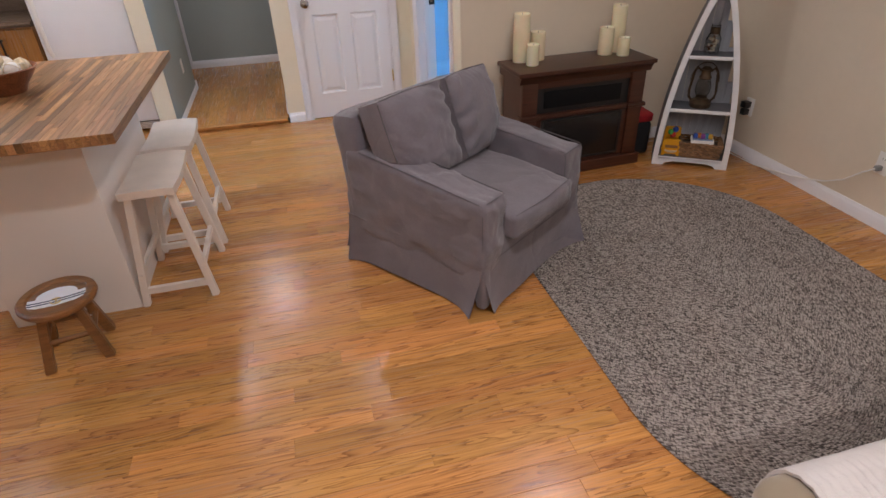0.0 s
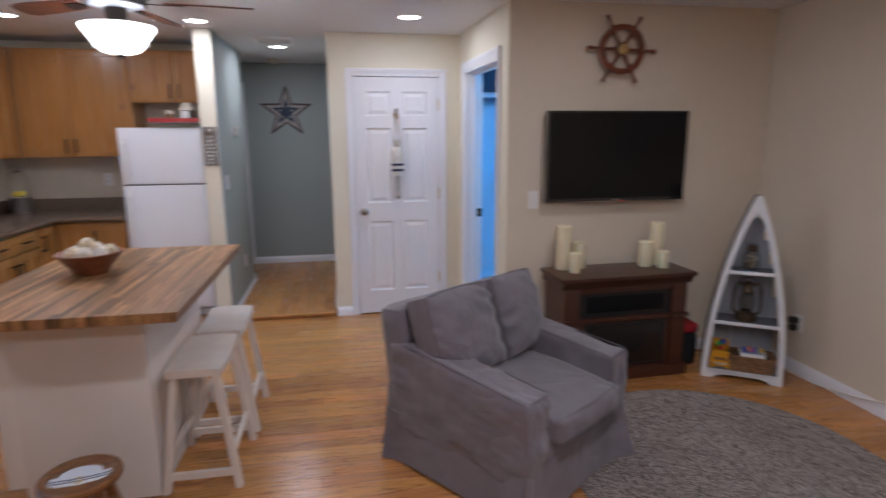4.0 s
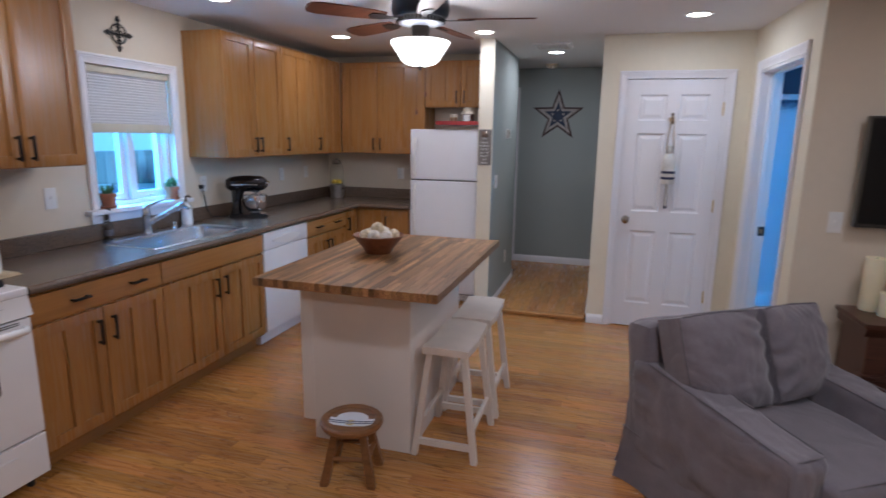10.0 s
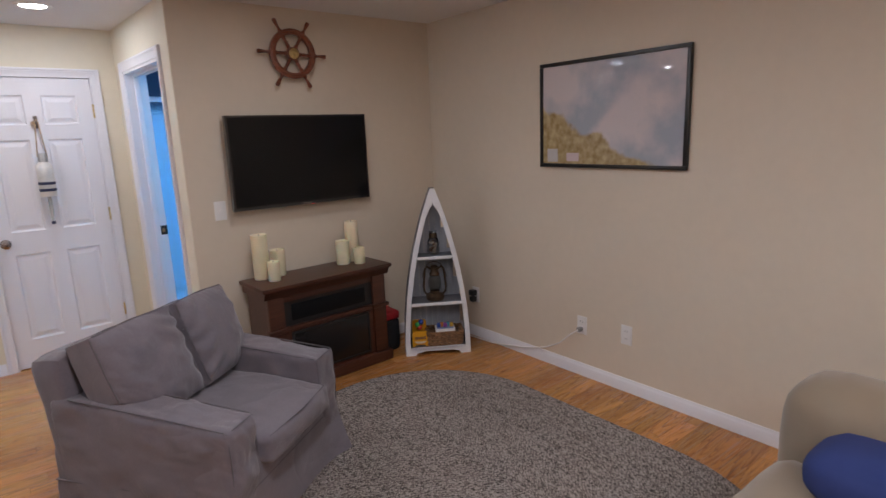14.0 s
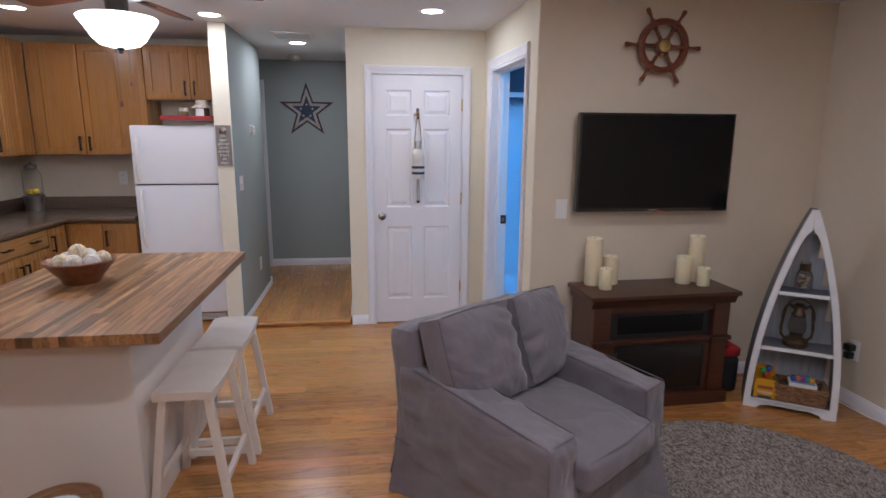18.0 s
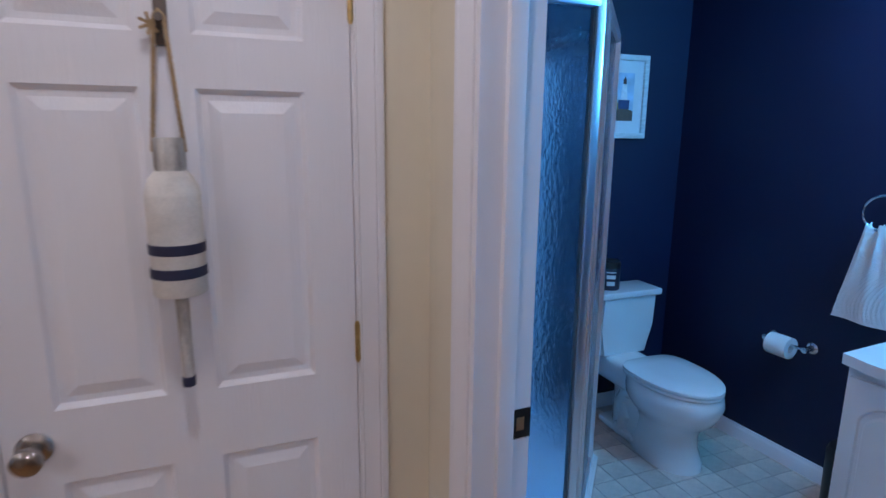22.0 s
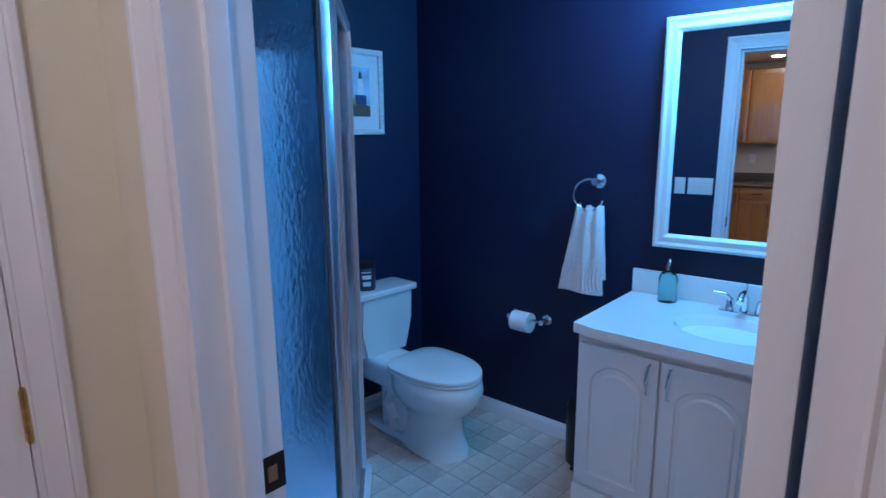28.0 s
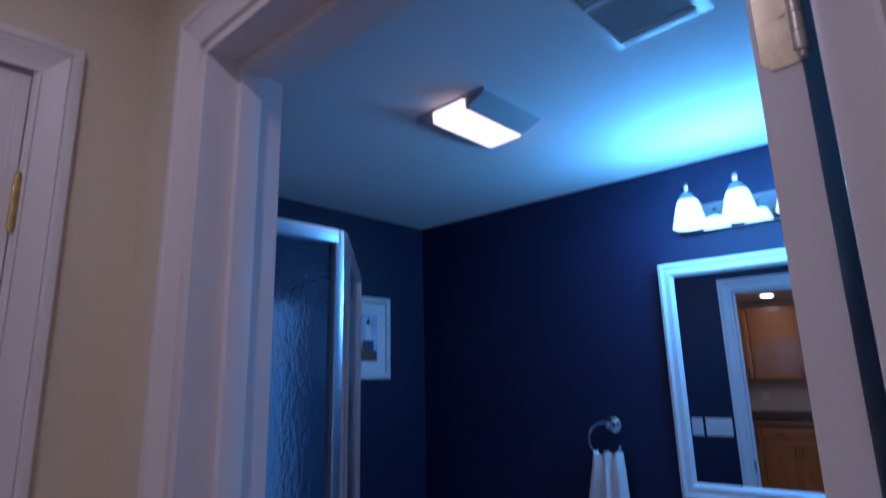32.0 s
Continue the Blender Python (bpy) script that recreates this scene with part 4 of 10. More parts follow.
# control front, slightly sloped, with knobs
bm = bmesh.new()
prism(bm, [(SFX - 0.03, 0.80), (SFX + 0.022, 0.80), (SFX + 0.004, 0.886), (SFX - 0.03, 0.886)], SV0, SV1, Matrix(((1, 0, 0, 0), (0, 0, 1, 0), (0, 1, 0, 0), (0, 0, 0, 1))), 0.0)
cpn = part("control_front", bm, APPL, sv)
for ky in (1.10, 1.185, 1.475, 1.565):
    m = Matrix.Translation((SFX + 0.014, ky, 0.846)) @ Euler((0, radians(78), 0)).to_matrix().to_4x4()
    bm = lathe(bmesh.new(), [(0.024, 0), (0.024, 0.008), (0.019, 0.022), (0.0, 0.023)], m=m, seg=24)
    box(bm, -0.019, 0.019, -0.0045, 0.0045, 0.02, 0.031, 0.002, m=m)
    part("knob", bm, PLASTW, cpn, "white burner knob")
    part("mark", B(SFX + 0.0135, SFX + 0.0155, ky + 0.032, ky + 0.055, 0.852, 0.855), MATS["pale_grey_button"], cpn, "small grey printed mark")
dr = part("oven_door", B(SFX - 0.028, SFX + 0.012, SV0 + 0.004, SV1 - 0.004, 0.262, 0.79, 0.008, 3), APPL, sv)
bm = bmesh.new()
w0, w1, wz0, wz1 = 1.14, 1.565, 0.485, 0.665
prism(bm, [(w0 + 0.02, wz0), (w1 - 0.02, wz0), (w1, wz0 + 0.02), (w1, wz1 - 0.012)] + [(w1 - (w1 - w0) * i / 14, wz1 + 0.014 * math.sin(math.pi * i / 14)) for i in range(1, 14)] + [(w0, wz1 - 0.012), (w0, wz0 + 0.02)], SFX + 0.009, SFX + 0.0145, YZ)
part("oven_window", bm, mat("smoked_oven_glass", (0.075, 0.062, 0.054), 0.14, var=0.1, scale=4, coat=0.4), dr, "smoked oven window")
pts = [(SFX + 0.012, SV0 + 0.03, 0.745), (SFX + 0.05, SV0 + 0.06, 0.748), (SFX + 0.062, 1.35, 0.762), (SFX + 0.05, SV1 - 0.06, 0.748), (SFX + 0.012, SV1 - 0.03, 0.745)]
ptsf = [pts[0], pts[1]] + [(SFX + 0.05 + 0.012 * math.sin(math.pi * i / 12), SV0 + 0.06 + (SV1 - SV0 - 0.12) * i / 12, 0.748 + 0.012 * math.sin(math.pi * i / 12)) for i in range(1, 12)] + [pts[3], pts[4]]
part("handle", tube(bmesh.new(), ptsf, 0.016, 12), APPL, dr, "curved white oven handle")
for i in range(6):
    y0 = SV0 + 0.045 + 0.115 * i
    for z in (0.768, 0.777):
        part("vent", B(SFX + 0.0115, SFX + 0.0135, y0, y0 + 0.085, z, z + 0.004), BLACKP, dr, "black vent slit")
dd = part("drawer", B(SFX - 0.028, SFX + 0.012, SV0 + 0.004, SV1 - 0.004, 0.062, 0.253, 0.006, 3), APPL, sv)
bm = bmesh.new()
prism(bm, [(1.08, 0.185), (1.10, 0.168), (1.60, 0.168), (1.62, 0.185), (1.60, 0.205), (1.10, 0.205)], SFX + 0.010, SFX + 0.016, YZ, 0.003)
part("grip", bm, APPL, dd)
for py_ in (SV0 + 0.05, SV1 - 0.05):
    part("foot", cyl(bmesh.new(), (SFX - 0.06, py_, 0), (SFX - 0.06, py_, 0.062), 0.016), BLACKP, sv)
for gy in (1.155, 1.545):
    part("burner_pan", B(-2.20, -1.84, gy - 0.142, gy + 0.142, 0.919, 0.9265, 0.003), IRON, sv, "black burner pan")
    bm = bmesh.new()
    gx0, gx1, w = -2.215, -1.825, 0.155
    for x0 in (gx0, gx1 - 0.012):
        box(bm, x0, x0 + 0.012, gy - w, gy + w, 0.938, 0.952, 0.003)
    for y0 in (gy - w, gy + w - 0.012):
        box(bm, gx0, gx1, y0, y0 + 0.012, 0.938, 0.952, 0.003)
    box(bm, -2.026, -2.014, gy - w, gy + w, 0.938, 0.952, 0.003)
    for cx in (-2.115, -1.925):
        for s in (-1, 1):
            box(bm, cx - 0.006, cx + 0.006, gy + s * 0.045 - 0.055, gy + s * 0.045 + 0.055, 0.944, 0.964, 0.003, m=Matrix.Translation((0, s * 0.055, 0)))
            box(bm, cx + s * 0.05 - 0.04, cx + s * 0.05 + 0.04, gy - 0.006, gy + 0.006, 0.944, 0.964, 0.003)
    for x0 in (gx0, gx1 - 0.02):
        for y0 in (gy - w, gy + w - 0.02):
            box(bm, x0, x0 + 0.02, y0, y0 + 0.02, 0.921, 0.94)
    g = part("grate", bm, IRON, sv, "black cast iron grate")
    for cx in (-2.115, -1.925):
        part("burner", lathe(bmesh.new(), [(0.06, 0.0), (0.055, 0.008), (0.036, 0.009), (0.036, 0.018), (0.0, 0.02)], (cx, gy, 0.921)), IRON, g, "black burner cap")

# microwave above the stove
MW0, MW1, MX, MZ0, MZ1 = 0.94, 1.70, -2.035, 1.508, 1.915
mw = thing("microwave", "white over-the-range microwave oven", "microwave", at=(-2.2, 1.32, MZ0))
part("body", B(XL + 0.003, MX - 0.03, MW0, MW1, MZ0, MZ1, 0.004), APPL, mw)
md = part("door", B(MX - 0.028, MX, MW0, 1.512, MZ0 + 0.006, 1.822, 0.008, 3), APPL, mw)
part("door_window", B(MX - 0.004, MX + 0.003, 0.985, 1.435, 1.60, 1.775, 0.0025), mat("grey_microwave_window", (0.33, 0.33, 0.335), 0.25, var=0.03, scale=3, coat=0.3), md, "grey screened door window")
part("handle", tube(bmesh.new(), [(MX - 0.002, 1.48, 1.565), (MX + 0.028, 1.482, 1.60), (MX + 0.036, 1.482, 1.68), (MX + 0.028, 1.482, 1.77), (MX - 0.002, 1.48, 1.805)], [0.012, 0.014, 0.014, 0.014, 0.012], 12), PLASTW, md, "curved white handle")
mp_ = part("control_panel", B(MX - 0.028, MX + 0.002, 1.516, MW1, MZ0 + 0.006, 1.822, 0.006, 3), APPL, mw)
part("display", B(MX + 0.001, MX + 0.004, 1.57, 1.645, 1.775, 1.80), BLACKG, mp_, "black display")
for r_ in range(8):
    for c_ in range(4):
        if r_ == 4 and c_ == 3 or r_ == 3 and c_ > 1:
            continue
        part("button", B(MX + 0.001, MX + 0.0038, 1.538 + 0.037 * c_, 1.562 + 0.037 * c_, 1.555 + 0.026 * r_, 1.567 + 0.026 * r_, 0.002), MATS["pale_grey_button"], mp_)
vg = part("vent_grille", B(MX - 0.028, MX - 0.002, MW0, MW1, 1.826, MZ1, 0.006, 3), APPL, mw)
# the grille is solid; grey strips colour in the shade of its slots
for i in range(5):
    for j in range(7):
        part("slat", B(MX - 0.003, MX + 0.0015, 0.962 + 0.103 * j, 1.055 + 0.103 * j, 1.838 + 0.0125 * i, 1.844 + 0.0125 * i), mat("shaded_slot", (0.36, 0.35, 0.34), 0.6) if "shaded_slot" not in MATS else MATS["shaded_slot"], vg, "grey strip for a shaded vent slot")
part("lamp_lens", B(-2.26, -2.14, 1.20, 1.36, MZ0 - 0.006, MZ0 - 0.001, 0.002), glow("range_lamp_glow", (1.0, 0.80, 0.5), 7), mw, "lit cooktop lamp lens")
bm = bmesh.new()
prism(bm, [(0.965 + 0.012 * math.cos(k), 1.557 + 0.012 * math.sin(k)) for k in [i * math.pi / 10 for i in range(20)]], MX + 0.0005, MX + 0.003, YZ)
part("badge", bm, MATS["pale_grey_button"], md, "round grey badge")

# kitchen island
IX0, IX1, IY0, IY1, IZ = -0.915, -0.035, 2.145, 3.475, 0.935
isl = thing("kitchen_island", "white painted kitchen island with an acacia butcher-block top", "kitchen island", at=(-0.5, 2.9, 0))
bm = bmesh.new()
box(bm, -0.855, -0.272, 2.468, 3.36, 0.10, IZ - 0.04)
box(bm, -0.79, -0.272, 2.468, 3.36, 0.0, 0.10)
part("body", bm, ISLW, isl, smooth=0)
part("end_panel", B(-0.79, -0.268, 2.45, 2.468, 0.0, IZ - 0.04, 0.002), ISLW, isl)
part("end_panel", B(-0.86, -0.79, 2.45, 2.468, 0.10, IZ - 0.04, 0.002), ISLW, isl)
part("back_panel", B(-0.272, -0.262, 2.452, 3.36, 0.0, IZ - 0.04, 0.002), ISLW, isl)
for y0, y1 in ((2.475, 2.91), (2.915, 3.355)):
    d = shaker(isl, "x", -0.855 - 0.02, y0, y1, 0.12, 0.72, 2, ISLW)
    bm = bmesh.new()
    box(bm, -0.877, -0.855, y0 + 0.002, y1 - 0.002, 0.735, 0.88, 0.003)
    part("drawer_front", bm, ISLW, isl)
rs = random.Random(11)
top = part("butcher_top", B(IX0 + 0.004, IX1 - 0.004, IY0 + 0.004, IY1 - 0.004, IZ - 0.040, IZ - 0.034), MATS["acacia_stave"], isl)
n = 34
sw = (IX1 - IX0) / n
for i in range(n):
    y = IY0 - rs.uniform(0, 0.35)
    while y < IY1:
        ln = rs.uniform(0.30, 0.62)
        a, b = max(y, IY0), min(y + ln, IY1)
        if b - a > 0.015:
            bm = B(IX0 + sw * i + 0.0002, IX0 + sw * (i + 1) - 0.0002, a + 0.0002, b - 0.0002, IZ - 0.036, IZ, 0.0008, 1)
            part("stave", bm, BUTCHER, top, smooth=0)
        y += ln

bw = thing("fruit_bowl", "turned reddish-brown wooden bowl on the island", "bowl", at=(-0.60, 2.86, IZ))
part("bowl", lathe(bmesh.new(), [(0, 0.004), (0.06, 0.0), (0.072, 0.002), (0.085, 0.03), (0.115, 0.065), (0.138, 0.095), (0.143, 0.10), (0.139, 0.104), (0.132, 0.10), (0.105, 0.065), (0.07, 0.03), (0.0, 0.022)], (-0.60, 2.86, IZ), 40), wood("red_brown_bowl_wood", (0.10, 0.028, 0.012), (0.24, 0.085, 0.035), 2, 0.35, 1.0, 0.02), bw)
BALLM = [mat("straw_ball", (0.62, 0.52, 0.36), 0.9, var=0.35, scale=60, bump=0.5, bscale=120), mat("cream_ball", (0.72, 0.66, 0.56), 0.9, var=0.25, scale=45, bump=0.5, bscale=90), mat("white_ball", (0.75, 0.73, 0.70), 0.9, var=0.12, scale=60, bump=0.4, bscale=150)]
rb = random.Random(3)
for i, (bx, by, bz, r) in enumerate(((-0.66, 2.83, 0.095, 0.036), (-0.60, 2.80, 0.10, 0.035), (-0.545, 2.84, 0.095, 0.036), (-0.53, 2.91, 0.095, 0.035), (-0.60, 2.93, 0.10, 0.037), (-0.67, 2.90, 0.095, 0.035), (-0.605, 2.86, 0.135, 0.036), (-0.60, 2.865, 0.06, 0.04))):
    bm = bmesh.new()
    bmesh.ops.create_icosphere(bm, subdivisions=3, radius=r, matrix=Matrix.Translation((bx, by, IZ + bz)))
    for v in bm.verts:
        v.co += 0.002 * noise.noise(v.co * 60) * (v.co - Vector((bx, by, IZ + bz))).normalized()
    ob = solid("decor_ball", bm, BALLM[i % 3], ("woven straw ball in the bowl", "cream woven decorative ball in the bowl", "white textured decorative ball in the bowl")[i % 3], "decorative ball", "balls in the bowl")
    wv = bmesh.new()
    for k in range(3):
        ax = Vector((rb.uniform(-1, 1), rb.uniform(-1, 1), rb.uniform(-1, 1))).normalized()
        q_ = ax.to_track_quat("Z", "Y").to_matrix()
        tube(wv, [Vector((bx, by, IZ + bz)) + q_ @ Vector((r * 1.01 * math.cos(t_ * math.pi / 9), r * 1.01 * math.sin(t_ * math.pi / 9), 0)) for t_ in range(18)], 0.0016, 5, True)
    part("strand", wv, BALLM[(i + 1) % 3], ob)

# ---- living room ----
def softbox(bm, c, half, r, n=9, puff=0.0, wr=0.0, seed=0, m=None, freq=7.0):
    """A rounded, slightly bulging box with soft creases, for cushions and upholstery."""
    tmp = bmesh.new()
    bmesh.ops.create_cube(tmp, size=2.0)
    bmesh.ops.subdivide_edges(tmp, edges=tmp.edges[:], cuts=n, use_grid_fill=True)
    h = Vector(half)
    inner = [max(1e-4, v - r) for v in h]
    for v in tmp.verts:
        u = v.co.copy()
        p = Vector((u.x * h.x, u.y * h.y, u.z * h.z))
        q = Vector((max(-inner[0], min(inner[0], p.x)), max(-inner[1], min(inner[1], p.y)), max(-inner[2], min(inner[2], p.z))))
        d = p - q
        nrm = d.normalized() if d.length > 1e-6 else Vector((0, 0, 0))
        p = q + nrm * min(r, d.length) if d.length > 1e-6 else p
        if puff:
            for i in range(3):
                j, k = (i + 1) % 3, (i + 2) % 3
                if abs(u[i]) > 0.99:
                    p[i] += math.copysign(puff * (1 - u[j] ** 2) * (1 - u[k] ** 2), u[i])
        if wr:
            s = p * freq + Vector((seed * 7.3, seed * 3.1, seed * 5.7))
            w = noise.noise(s) + 0.6 * abs(noise.noise(s * 2.1 + Vector((0, 0, 3)))) - 0.25
            p += nrm * wr * w
        v.co = p
    mm = Matrix.Translation(c) if m is None else m
    bmesh.ops.transform(tmp, matrix=mm, verts=tmp.verts)
    me = bpy.data.meshes.new("soft")
    tmp.to_mesh(me)
    tmp.free()
    bm.from_mesh(me)
    bpy.data.meshes.remove(me)
    return bm


def sagged(bm, drop):
    """Lets the front of an arm or a cushion slope down."""
    for v in bm.verts:
        v.co.z -= drop * min(1.0, max(0.0, (0.30 - v.co.y) / 0.72)) * min(1.0, max(0.0, (v.co.z - 0.22) / 0.25))
    return bm


# slipcovered armchair
ac = thing("armchair", "grey cotton slipcovered armchair with a pleated skirt", "armchair", at=(1.345, 2.52, 0), rz=35.9, local=True)
part("base", softbox(bmesh.new(), (0, 0.008, 0.25), (0.420, 0.423, 0.135), 0.022, 8), GREYF, ac)
for s, nm in ((-1, 2), (1, 3)):
    part("arm", sagged(softbox(bmesh.new(), (s * 0.339, -0.012, 0.38), (0.087, 0.407, 0.225), 0.028, 34, 0.006, 0.015, nm, None, 9.0), 0.062), GREYF, ac)
    bm = bmesh.new()
    for x in (s * 0.339 - 0.079, s * 0.339 + 0.079):
        tube(bm, [(x, -0.408, 0.22), (x, -0.412, 0.45), (x, -0.408, 0.578), (x, -0.395, 0.598), (x, -0.1, 0.603), (x, 0.30, 0.602)], 0.003, 7)
    tube(bm, [(s * 0.339 - 0.079, -0.405, 0.592), (s * 0.339, -0.412, 0.602), (s * 0.339 + 0.079, -0.405, 0.592)], 0.003, 7)
    part("arm_piping", sagged(bm, 0.062), PIPE, ac, "thin dark piping")
tilt = Matrix.Translation((0, 0.365, 0.448)) @ Euler((radians(-7), 0, 0)).to_matrix().to_4x4()
part("back", softbox(bmesh.new(), (0, 0, 0), (0.415, 0.085, 0.315), 0.04, 14, 0.008, 0.010, 4, tilt), GREYF, ac)
bm = bmesh.new()
tube(bm, [tilt @ Vector((x, -0.06, z)) for x, z in ((-0.405, -0.1), (-0.408, 0.27), (-0.39, 0.305), (0, 0.314), (0.39, 0.305), (0.408, 0.27), (0.405, -0.1))], 0.003, 7)
part("back_piping", bm, PIPE, ac, "thin dark piping")
part("seat_cushion", sagged(softbox(bmesh.new(), (0, -0.135, 0.415), (0.256, 0.333, 0.074), 0.028, 24, 0.014, 0.008, 5), 0.055), GREYF, ac)
bm = bmesh.new()
for z, e in ((0.482, 0.0), (0.352, 0.0)):
    tube(bm, [(-0.243, 0.1, z), (-0.245, -0.40, z), (-0.228, -0.452, z), (0, -0.466, z), (0.228, -0.452, z), (0.245, -0.40, z), (0.243, 0.1, z)], 0.003, 7)
part("seat_piping", sagged(bm, 0.055), PIPE, ac, "thin dark piping")


def loose_cushion(half, plump, seed, m):
    """A slack feather cushion: welted edges, a full belly, dented corners and folds that gather at the inner edge."""
    bm = bmesh.new()
    bmesh.ops.create_cube(bm, size=2.0)
    bmesh.ops.subdivide_edges(bm, edges=bm.edges[:], cuts=35, use_grid_fill=True)
    for v in bm.verts:
        u = v.co.copy()
        k = (1 - abs(u.x) ** 2.6) * (1 - abs(u.z) ** 2.6)
        rim = 0.74 + 0.26 * (1 - max(abs(u.x), abs(u.z)) ** 6)
        p = Vector((u.x * half[0], u.y * half[1] * rim, u.z * half[2]))
        p.y += math.copysign(plump * k * abs(u.y), u.y)
        p.x *= 1 - 0.035 * u.z * u.z * abs(u.y)
        p.z *= 1 - 0.05 * (1 - u.x * u.x) * (u.z < 0) - 0.03 * u.x * u.x
        g = max(0.0, u.x * seed)
        fold = math.sin((u.z * 5.5 + u.x * seed * 2.2 + 1.3 * noise.noise(Vector((u.x * 1.5, u.z * 1.5, seed)))) * 2.4)
        w = 0.010 * g * fold + 0.012 * noise.noise(Vector((u.x * 2.2 + seed, u.z * 2.6, 4.0))) + 0.007 * abs(noise.noise(Vector((u.x * 4.5, u.z * 4.5 + seed, 9.0))))
        p.y += w * (1 if u.y > 0 else -1) * (abs(u.y) > 0.9)
        p.z += 0.13 * max(0.0, -u.x * seed) ** 2 * max(0.0, 0.35 - u.z * 0.65)
        v.co = m @ p
    return bm


for s in (-1, 1):
    m = Matrix.Translation((s * 0.197 - 0.012, 0.145, 0.652)) @ Euler((radians(-21), radians(s * 2.5), radians(s * 6))).to_matrix().to_4x4()
    c = part("back_cushion", loose_cushion((0.192, 0.100, 0.205), 0.042, -s, m), GREYF, ac, smooth=60)
    bm = bmesh.new()
    for y in (-0.077, 0.077):
        rise = lambda x, z: z + 0.13 * max(0.0, x * s / 0.192) ** 2 * max(0.0, 0.35 - z / 0.205 * 0.65)
        tube(bm, [m @ Vector((x, y, rise(x, z))) for x, z in ((-0.186, -0.19), (-0.188, 0.0), (-0.184, 0.185), (-0.17, 0.198), (0.0, 0.205), (0.17, 0.198), (0.184, 0.185), (0.188, 0.0), (0.186, -0.19))], 0.0042, 7)
    part("piping", bm, PIPE, c, "thin dark piping")
# skirt panels, flared, parted at the corners
HEM, TOPZ = 0.012, 0.245
for nm, a, b in (("front", (-0.423, -0.415), (0.423, -0.415)), ("side", (0.423, -0.415), (0.423, 0.43)), ("back", (0.423, 0.43), (-0.423, 0.43)), ("side", (-0.423, 0.43), (-0.423, -0.415))):
    a, b = Vector((*a, 0)), Vector((*b, 0))
    d = (b - a).normalized()
    out = Vector((d.y, -d.x, 0))
    bm = bmesh.new()
    N, K = 28, 8
    grid = []
    for k in range(K + 1):
        f = k / K
        row = []
        for i in range(N + 1):
            u = i / N
            inset = 0.004 + 0.050 * f
            p = a.lerp(b, u) - d * (2 * u - 1) * (-0.030 * f + inset)
            flare = -0.003 + 0.024 * f ** 1.4 + 0.009 * f * math.sin(u * 9 + len(nm)) * (0.4 + abs(2 * u - 1)) + 0.045 * f ** 1.3 * abs(2 * u - 1) ** 5
            p = p + out * flare
            p.z = TOPZ + (HEM - TOPZ) * f - 0.008 * f * math.cos(u * 7)
            p.z = max(p.z, 0.016 if a.x > 0 or b.x > 0 else 0.005)
            row.append(bm.verts.new(p))
        grid.append(row)
    for k in range(K):
        for i in range(N):
            bm.faces.new((grid[k][i], grid[k][i + 1], grid[k + 1][i + 1], grid[k + 1][i]))
    shell(bm, 0.004)
    part("skirt", bm, GREYF, ac)
for sx in (-1, 1):
    for sy in (-0.415, 0.43):
        bm = softbox(bmesh.new(), (sx * 0.395, sy * 0.955, 0.127), (0.03, 0.03, 0.11), 0.02, 5, 0, 0.006, 9)
        part("corner_pleat", bm, GREYF, ac)
bm = bmesh.new()
tube(bm, [(-0.4235, -0.4155, TOPZ), (0.4235, -0.4155, TOPZ), (0.4235, 0.431, TOPZ), (-0.4235, 0.431, TOPZ)], 0.0018, 7, True)
part("skirt_piping", bm, PIPE, ac, "thin dark piping")

